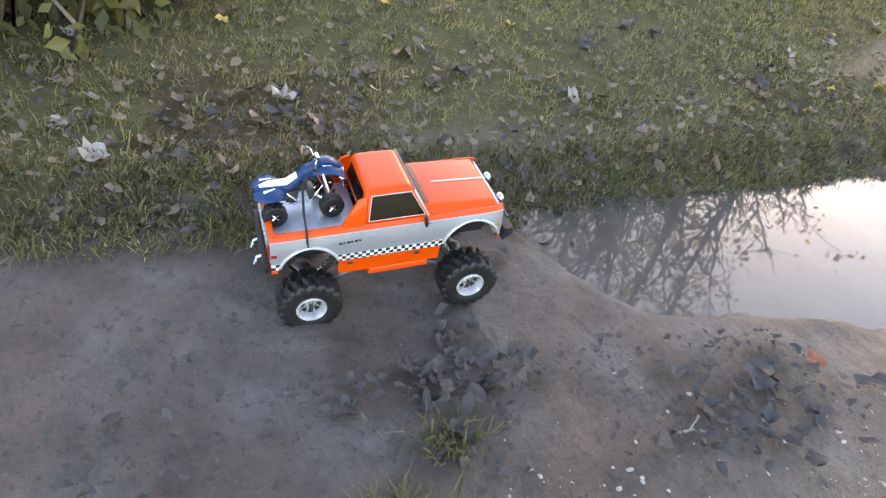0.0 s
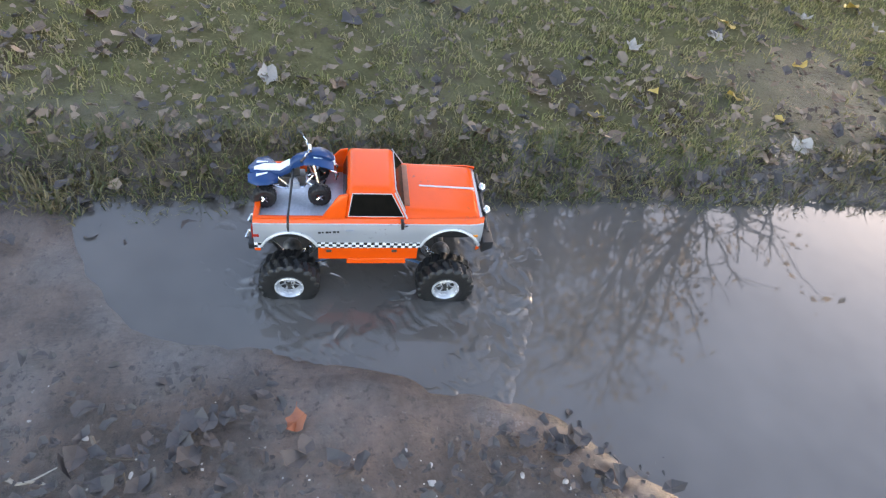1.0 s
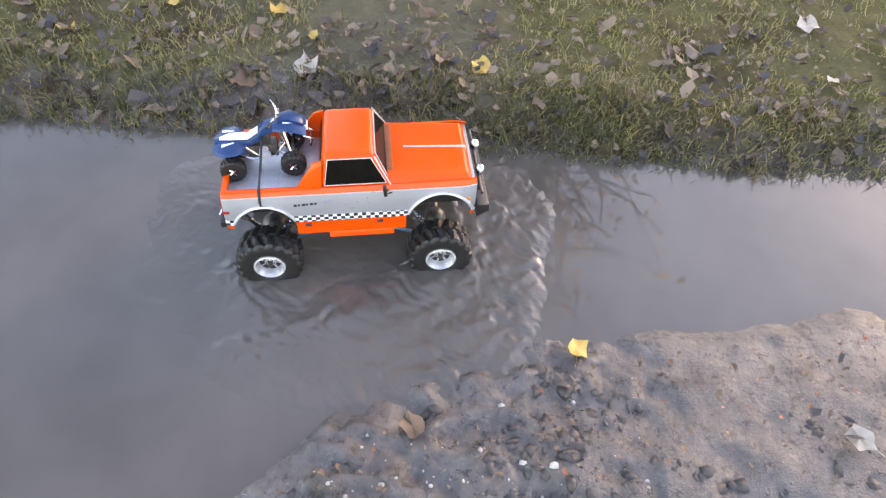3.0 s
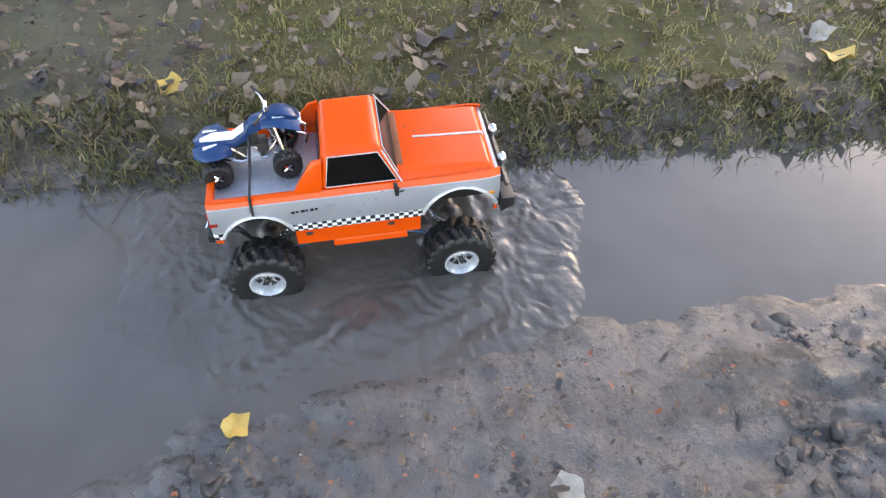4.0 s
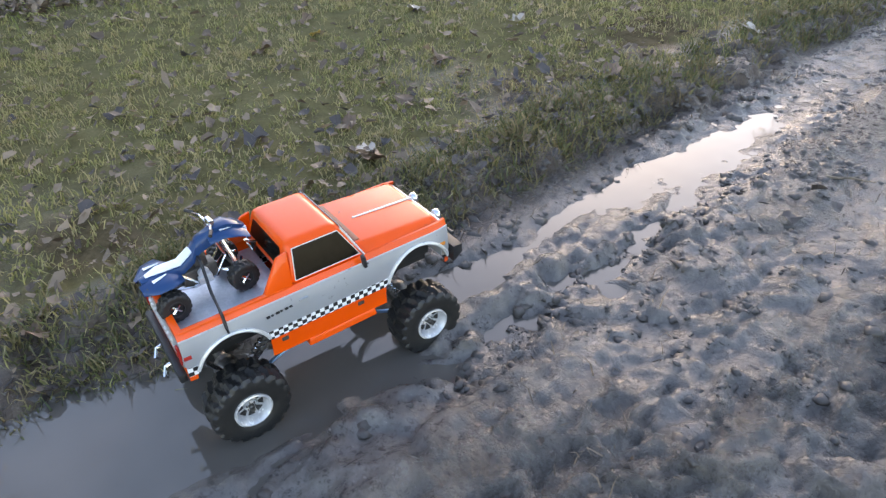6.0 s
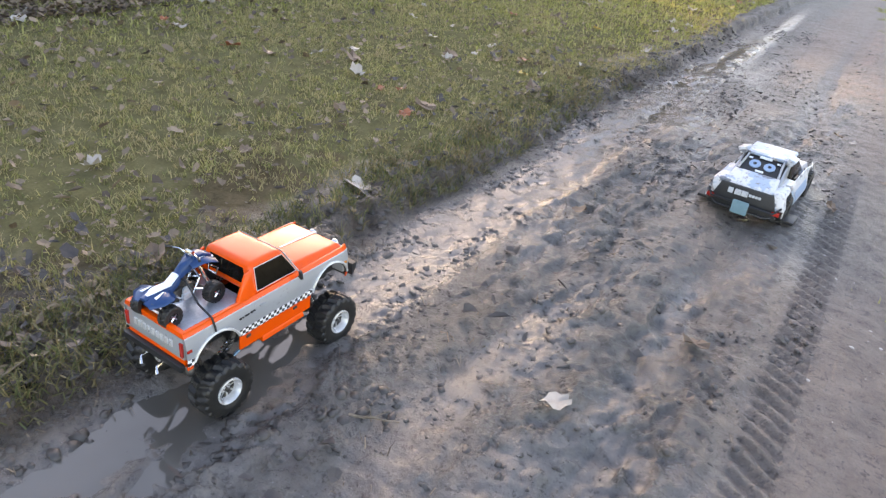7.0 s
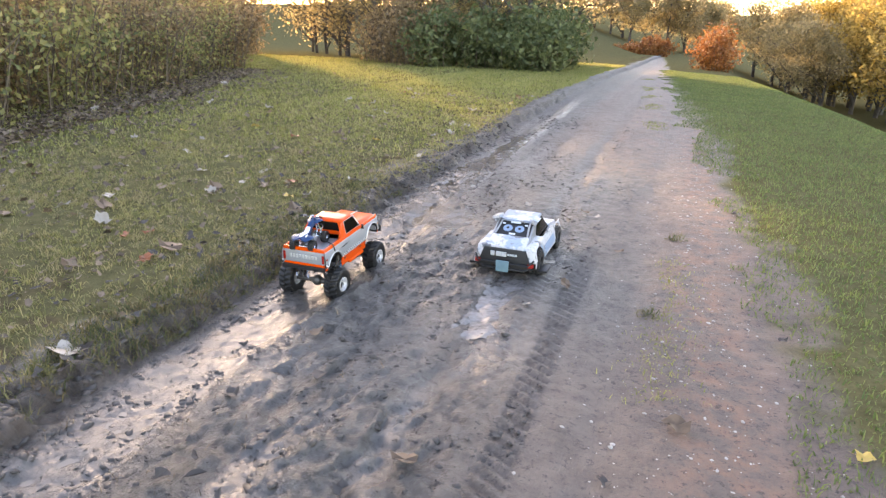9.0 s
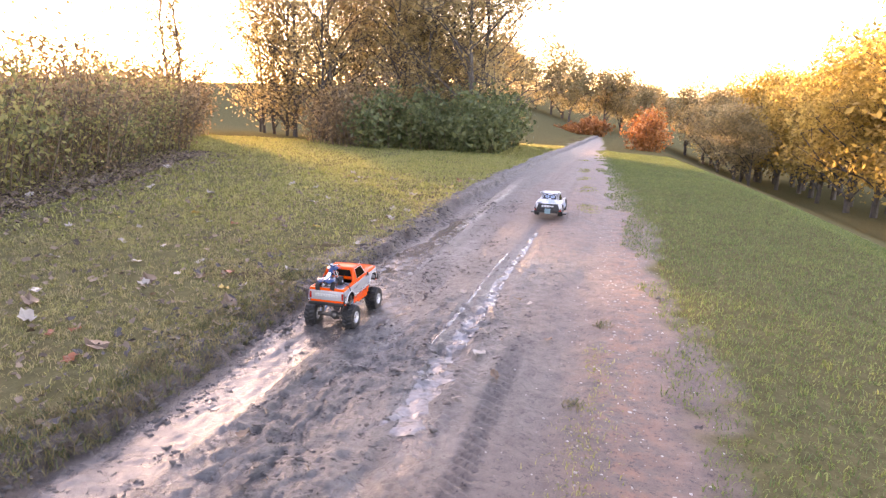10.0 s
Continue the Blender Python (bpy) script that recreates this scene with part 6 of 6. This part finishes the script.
def build_racer():
    """A short-course racing truck."""
    c = empty("model_racing_truck", "white and pale blue radio-controlled short-course truck with black rear bumper", "toy truck")
    wheels = []
    for side in (1, -1):
        for yy, rr in ((-0.165, 0.052), (0.165, 0.052)):
            wheels.append(wheel(c, side * 0.106, yy, rr, rr, 0.044, M_BLACK, 22, 0.004, side, 0.5))
    bm = bmesh.new()
    box(bm, -0.055, 0.055, -0.20, 0.20, 0.035, 0.060, 0.004)
    rod(bm, (-0.10, -0.165, 0.052), (0.10, -0.165, 0.052), 0.006, 8)
    rod(bm, (-0.10, 0.165, 0.052), (0.10, 0.165, 0.052), 0.006, 8)
    part("chassis", bm, M_BLACK, c)
    # body sides with arches
    arches = ((-0.165, 0.050, 0.066), (0.165, 0.050, 0.066))

    def hw(y, z):
        return 0.126 - 0.02 * max(0, (z - 0.07) / 0.06) - 0.012 * max(0, (y - 0.2) / 0.06)

    for side in (1, -1):
        bm = bmesh.new()
        strip(bm, -0.245, 0.265, lambda y: arch_z(y, 0.052, arches), lambda y: 0.128 - 0.02 * max(0, (y - 0.1) / 0.16), hw, side, 0.003)
        part("side_panel", bm, M_PRINT, c)
        bm = bmesh.new()
        strip(bm, -0.08, 0.085, lambda y: 0.062, lambda y: 0.095 + 0.02 * (y + 0.08), lambda y, z: hw(y, z) + 0.001, side, 0.002, 12)
        part("side_graphic", bm, M_PALEBLUE, c, "pale blue swoosh graphic")
        bm = bmesh.new()
        hexa(bm, [(side * 0.060, -0.245, 0.122), (side * 0.118, -0.245, 0.118), (side * 0.116, -0.085, 0.124), (side * 0.060, -0.085, 0.128)],
             [(side * 0.060, -0.243, 0.132), (side * 0.106, -0.243, 0.130), (side * 0.108, -0.085, 0.134), (side * 0.060, -0.085, 0.138)], 0.004)
        part("bed_side", bm, M_PRINT, c)
        bm = bmesh.new()
        hexa(bm, [(side * 0.072, -0.200, 0.132), (side * 0.082, -0.200, 0.132), (side * 0.080, -0.060, 0.132), (side * 0.070, -0.060, 0.132)],
             [(side * 0.070, -0.095, 0.188), (side * 0.076, -0.095, 0.188), (side * 0.076, -0.060, 0.190), (side * 0.070, -0.060, 0.190)], 0.002)
        part("roof_buttress", bm, M_SILVER, c)
    bm = bmesh.new()
    hexa(bm, [(-0.100, 0.060, 0.108), (0.100, 0.060, 0.108), (0.092, 0.268, 0.080), (-0.092, 0.268, 0.080)],
         [(-0.084, 0.060, 0.140), (0.084, 0.060, 0.140), (0.084, 0.258, 0.104), (-0.084, 0.258, 0.104)], 0.006, 3)
    part("hood", bm, M_PRINT, c)
    bm = bmesh.new()
    hexa(bm, [(-0.094, -0.090, 0.120), (0.094, -0.090, 0.120), (0.096, 0.085, 0.124), (-0.096, 0.085, 0.124)],
         [(-0.074, -0.078, 0.186), (0.074, -0.078, 0.186), (0.072, 0.030, 0.188), (-0.072, 0.030, 0.188)], 0.005, 3)
    part("cab", bm, M_GLASS, c, "black cab with dark windows")
    bm = bmesh.new()
    hexa(bm, [(-0.078, -0.098, 0.185), (0.078, -0.098, 0.185), (0.074, 0.034, 0.187), (-0.074, 0.034, 0.187)],
         [(-0.072, -0.100, 0.196), (0.072, -0.100, 0.196), (0.070, 0.030, 0.197), (-0.070, 0.030, 0.197)], 0.004, 3)
    part("roof", bm, M_PRINT, c, "white roof")
    for side in (1, -1):
        bm = bmesh.new()
        hexa(bm, [(side * 0.066, -0.118, 0.190), (side * 0.082, -0.118, 0.184), (side * 0.080, -0.060, 0.186), (side * 0.064, -0.060, 0.192)],
             [(side * 0.070, -0.126, 0.214), (side * 0.096, -0.126, 0.206), (side * 0.092, -0.050, 0.200), (side * 0.068, -0.050, 0.206)], 0.002)
        part("roof_fin", bm, M_PRINT, c)
    # sloping rear panel with two round plates
    bm = bmesh.new()
    hexa(bm, [(-0.072, -0.180, 0.124), (0.072, -0.180, 0.124), (0.070, -0.080, 0.124), (-0.070, -0.080, 0.124)],
         [(-0.072, -0.176, 0.148), (0.072, -0.176, 0.148), (0.068, -0.088, 0.188), (-0.068, -0.088, 0.188)], 0.002)
    part("rear_panel", bm, M_BLACK, c, "dark sloping rear panel")
    up = Vector((0, -0.42, 0.90)).normalized()
    for sx in (-0.024, 0.024):
        bm = bmesh.new()
        p = Vector((sx, -0.135, 0.1668))
        rod(bm, p, p + up * 0.004, 0.0185, 24)
        disc = part("round_plate", bm, M_PALEBLUE, c, "round pale blue plate")
        bm = bmesh.new()
        rod(bm, p + up * 0.004, p + up * 0.0052, 0.006, 12)
        part("plate_centre", bm, M_BLACK, disc)
    bm = bmesh.new()
    hexa(bm, [(-0.082, -0.250, 0.116), (0.082, -0.250, 0.116), (0.076, -0.172, 0.116), (-0.076, -0.172, 0.116)],
         [(-0.080, -0.248, 0.128), (0.080, -0.248, 0.128), (0.074, -0.174, 0.154), (-0.074, -0.174, 0.154)], 0.004)
    part("bed_floor", bm, M_PRINT, c)
    bm = bmesh.new()
    hexa(bm, [(-0.112, -0.262, 0.046), (0.112, -0.262, 0.046), (0.112, -0.244, 0.046), (-0.112, -0.244, 0.046)],
         [(-0.084, -0.257, 0.122), (0.084, -0.257, 0.122), (0.084, -0.243, 0.122), (-0.084, -0.243, 0.122)], 0.003)
    part("tail_panel", bm, M_BLACK, c, "black tail panel")
    for side in (1, -1):
        bm = bmesh.new()
        hexa(bm, [(side * 0.094, -0.256, 0.074), (side * 0.127, -0.250, 0.074), (side * 0.127, -0.215, 0.074), (side * 0.094, -0.215, 0.074)],
             [(side * 0.080, -0.252, 0.130), (side * 0.110, -0.246, 0.126), (side * 0.112, -0.215, 0.132), (side * 0.080, -0.215, 0.136)], 0.005, 3)
        part("rear_fender", bm, M_PRINT, c, "white rounded rear fender")
        bm = bmesh.new()
        tube(bm, [(side * 0.066, -0.172, 0.153), (side * 0.060, -0.125, 0.176), (side * 0.058, -0.090, 0.191)], 0.004, 6)
        part("window_frame", bm, M_SILVER, c)
        bm = bmesh.new()
        box(bm, side * 0.040, side * 0.052, -0.118, -0.112, 0.178, 0.183, 0.001)
        part("window_mark", bm, M_SEAT, c)
    bm = bmesh.new()
    box(bm, -0.020, 0.020, -0.108, -0.100, 0.182, 0.189, 0.001)
    part("window_mark", bm, M_SEAT, c)
    bm = bmesh.new()
    box(bm, -0.012, 0.014, -0.166, -0.160, 0.152, 0.1585, 0.001)
    part("window_mark", bm, M_SEAT, c)
    for k, (x0, w) in enumerate(((-0.056, 0.016), (-0.034, 0.020), (-0.012, 0.020), (0.012, 0.008), (0.022, 0.008), (0.032, 0.008), (0.042, 0.008))):
        bm = bmesh.new()
        h = 0.009 if k < 3 else 0.004
        box(bm, x0, x0 + w, -0.2625, -0.256, 0.101 - h, 0.101 + h, 0.0008)
        part("tail_mark", bm, M_WHITE, c, "white printed bar")
    bm = bmesh.new()
    box(bm, -0.026, 0.026, -0.288, -0.282, 0.038, 0.084, 0.003)
    part("mud_flap", bm, M_TEAL, c, "pale teal square flap")
    bm = bmesh.new()
    tube(bm, [(-0.118, -0.255, 0.088), (-0.10, -0.276, 0.070), (0.10, -0.276, 0.070), (0.118, -0.255, 0.088)], 0.004, 8)
    tube(bm, [(-0.10, -0.255, 0.050), (-0.08, -0.272, 0.046), (0.08, -0.272, 0.046), (0.10, -0.255, 0.050)], 0.004, 8)
    part("rear_bumper", bm, M_BLACK, c, "black tube rear bumper")
    for side in (1, -1):
        bm = bmesh.new()
        box(bm, side * 0.094, side * 0.118, -0.264, -0.252, 0.060, 0.073, 0.001)
        part("tail_lamp", bm, M_RED, c)
        bm = bmesh.new()
        box(bm, side * 0.126, side * 0.160, -0.205, -0.130, 0.024, 0.034, 0.002)
        part("side_bar", bm, M_BLACK, c)
    return c, wheels


racer, racer_wheels = build_racer()


# ---- the wave that the pickup pushes ahead, and the ripples by its wheels ----
def build_wake():
    """A choppy patch that rides with the pickup: a bow crest, two trailing arms and ripples by the wheels; its rim lies under water."""
    xs, ys = np.linspace(-0.42, 0.68, 310), np.linspace(-0.62, 0.56, 330)
    X, Y = np.meshgrid(xs, ys)
    re = np.sqrt((X / np.where(X > 0, 0.42, 0.30)) ** 2 + ((Y - 0.02) / 0.36) ** 2)
    ahead = smooth01((Y + 0.10) / 0.25)
    xc = 0.87 * X + 0.5 * Y + 0.05 * vnoise(X, Y, 86, 14) + 0.02 * vnoise(X, Y, 83, 35)
    yc = -0.5 * X + 0.87 * Y + 0.05 * vnoise(X, Y, 87, 14) + 0.02 * vnoise(X, Y, 82, 35)
    chop = 0.5 * vnoise(xc, yc, 61, 19) + 0.6 * vnoise(xc, yc * 0.55, 62, 52) + 0.55 * vnoise(yc, xc * 0.6, 66, 97)
    crest = np.exp(-((re - 1.0 - 0.10 * vnoise(X, Y, 63, 6)) / 0.080) ** 2) * ahead
    inner = np.exp(-((re - 0.82 - 0.12 * vnoise(X, Y, 64, 7)) / 0.07) ** 2) * ahead
    arms = np.exp(-((np.abs(X) - 0.13 - 0.42 * np.maximum(0.12 - Y, 0) - 0.04 * vnoise(X, Y, 65, 7)) / 0.035) ** 2) * smooth01((0.15 - Y) / 0.1) * smooth01((Y + 0.6) / 0.35)
    wheels = sum(np.exp(-((np.hypot(X - sx, (Y - sy) * 0.8) - 0.055) / 0.028) ** 2) for sx in (0.094, -0.094) for sy in (0.152, -0.152))
    stern = np.exp(-(X / 0.15) ** 2) * smooth01((0.0 - Y) / 0.1) * smooth01((Y + 0.6) / 0.3)
    band = smooth01((X + 0.10) / 0.1) * smooth01((0.58 - X) / 0.15)
    front = Y - 0.265 - 0.045 * np.sin(np.clip(X, 0, 0.6) * 8.5) + 0.12 * np.maximum(X - 0.15, 0) - 0.04 * vnoise(X, Y, 59, 7)
    bow = np.exp(-(front / 0.045) ** 2) * band
    bow2 = np.exp(-((front + 0.085) / 0.03) ** 2) * band
    body = smooth01((1.12 - re - 0.15 * vnoise(X, Y, 67, 6)) / 0.22)
    tail = smooth01((0.30 + 0.10 * vnoise(X, Y, 68, 8) - np.abs(X)) / 0.14) * smooth01((0.12 - Y) / 0.1) * smooth01((Y + 0.58) / 0.3)
    within = np.maximum(np.maximum(body, tail), bow)
    Z = -0.006 + 0.0085 * within + within * chop * 0.0030 + ahead * within * 0.0007 * np.sin(re * 44 + 5 * vnoise(X, Y, 69, 9)) + (bow + 0.6 * bow2) * (0.0020 + 0.0018 * chop + 0.0006 * np.sin(front * 120 + 7 * vnoise(X, Y, 58, 11))) + crest * (X < 0) * (0.002 + 0.003 * chop) + inner * 0.003 * chop + arms * within * (0.002 + 0.005 * chop) + 0.5 * wheels * (0.004 + 0.008 * chop)
    Z = np.where((np.abs(X - 0.13) > 0.53) | (np.abs(Y + 0.03) > 0.57), -0.006, Z)
    idx = np.arange(X.size).reshape(X.shape)
    F = np.stack([idx[:-1, :-1], idx[:-1, 1:], idx[1:, 1:], idx[1:, :-1]], -1).reshape(-1, 4)
    V = np.stack([X, Y, Z], -1).reshape(-1, 3)
    root = empty("bow_wave", "choppy brown bow wave round the moving pickup", "water wave")
    mid = V[F].mean(1)[:, 1]
    for nm, lo, hi in (("stern_wake", -1.0, -0.21), ("wheel_ripples", -0.21, 0.205), ("bow_crest", 0.205, 1.0)):
        keep = F[(mid >= lo) & (mid < hi)]
        used = np.unique(keep)
        back = np.zeros(len(V), np.int64)
        back[used] = np.arange(len(used))
        numpy_ob(nm, V[used], back[keep], M_WAKE, True).parent = root
    return root


wake = build_wake()


# ---- wet streaks that the racing truck's wheels leave ----
def streak(y0, y1, w0, w1, seed, x0=0.675):
    ys = np.linspace(y0, y1, int((y1 - y0) / 0.012))
    us = np.linspace(-1, 1, 13)
    U, Y = np.meshgrid(us, ys)
    f = (Y - y0) / (y1 - y0)
    W = (w0 + (w1 - w0) * f) * (1 + 0.6 * vnoise(Y, 0 * Y, seed, 7) + 0.5 * vnoise(Y, 0 * Y, seed + 1, 25))
    X = x0 + U * W + 0.02 * vnoise(Y, 0 * Y, seed + 2, 3)
    Z = ground_z(X, Y) + 0.004 * (1 - U ** 4) + 0.006 * vnoise(X, Y, seed + 3, 45) - 0.003 * np.abs(U) - 0.004 * (vnoise(X, Y, seed + 4, 16) > 0.18)
    idx = np.arange(X.size).reshape(X.shape)
    F = np.stack([idx[:-1, :-1], idx[:-1, 1:], idx[1:, 1:], idx[1:, :-1]], -1).reshape(-1, 4)
    ob = numpy_ob("wet_streak", np.stack([X, Y, Z], -1).reshape(-1, 3), F, M_SLURRY, True)
    return tagged(ob, "shiny wet mud streak thrown by spinning wheels", "mud streak", "wet streaks")


M_SLURRY = simple("shiny_slurry", (0.10, 0.09, 0.085), (0.22, 0.20, 0.19), 0.16, scale=60, bmp=0.6, dist=0.006, spread=0.12)
STREAKS = [(streak(7.02, 7.62, 0.10, 0.07, 71), 8.75, 9.0), (streak(7.60, 8.70, 0.055, 0.035, 76), 9.1, 9.35), (streak(8.68, 10.4, 0.035, 0.02, 81), 9.45, 9.8),
           (streak(7.75, 9.6, 0.014, 0.010, 86, 0.585), 9.2, 9.55)]

# ---- what moves ----
def along(way, t, k):
    """Column k of a way at time t, eased between its rows."""
    ts = [r[0] for r in way]
    i = max(0, min(len(ts) - 2, sum(1 for q in ts if q <= t) - 1))
    p = [r[k] for r in way]

    def slope(j):
        if j == 0 or j == len(ts) - 1:
            a, b = (0, 1) if j == 0 else (-2, -1)
            return (p[b] - p[a]) / (ts[b] - ts[a])
        return (p[j + 1] - p[j - 1]) / (ts[j + 1] - ts[j - 1])

    h = ts[i + 1] - ts[i]
    u = (t - ts[i]) / h
    return ((2 * u ** 3 - 3 * u ** 2 + 1) * p[i] + (u ** 3 - 2 * u ** 2 + u) * h * slope(i) + (-2 * u ** 3 + 3 * u ** 2) * p[i + 1] + (u ** 3 - u ** 2) * h * slope(i + 1))


# the wheels settle into the puddle's soft bed
SINK_T = [0.0, 0.35, 0.8, 4.6, 5.3, 6.0, 10.0]
SINK_Z = [0.0, 0.0, -0.020, -0.020, -0.004, 0.0, 0.0]


def truck_pose(t):
    x, y, pitch, roll, head = (along(TRUCK_WAY, t, k) for k in range(1, 6))
    return pose(x, y, float(np.interp(t, SINK_T, SINK_Z)), pitch, roll, head)


def spin_rows(wheel_ob, distance, radius, limit=80.0):
    rows, ang = [], 0.0
    base = wheel_ob.location.copy()
    last = distance(0.0)
    for i in range(301):
        t = i / 30
        d = distance(t)
        ang -= max(-limit, min(limit, math.degrees((d - last) / radius)))
        last = d
        rows.append((t, Matrix.Translation(base) @ Matrix.Rotation(radians(ang), 4, "X")))
    return rows


def motions():
    times = [i / 10 for i in range(101)]
    walk(pickup, [(t, truck_pose(t)) for t in times])
    walk(quad, [(t, truck_pose(t) @ QUAD_ON_TRUCK) for t in times])
    for w in pickup_wheels:
        walk(w, spin_rows(w, lambda t: along(TRUCK_WAY, t, 2), 0.0585))

    def racer_pose(t):
        y = along(RACER_WAY, t, 2)
        return pose(along(RACER_WAY, t, 1), y, -0.004 + 0.016 * float(smooth01((10 - y) / 2.5)), 0, 0, along(RACER_WAY, t, 3))

    walk(racer, [(t, racer_pose(t)) for t in times])
    for w in racer_wheels:
        walk(w, spin_rows(w, lambda t: along(RACER_WAY, t, 2), 0.052))

    def wake_pose(t):
        x, y, head = along(TRUCK_WAY, t, 1), along(TRUCK_WAY, t, 2), along(TRUCK_WAY, t, 5)
        depth = float(np.interp(t, [0, 0.5, 1.0, 1.8, 4.6, 5.1, 5.5, 6.2, 10], [-0.05, -0.02, -0.003, 0.0, 0.0, -0.003, -0.009, -0.045, -0.06]))
        return pose(x, min(y, 4.6), WATER_Z + depth, 0, 0, head)

    walk(wake, [(t, wake_pose(t)) for t in times])
    for ob, t0, t1 in STREAKS:
        walk(ob, [(t, pose(0, 0, float(np.interp(t, [t0, t1], [-0.06, 0.0])))) for t in (0.0, t0, (t0 + t1) / 2, t1, 10.0)])


motions()
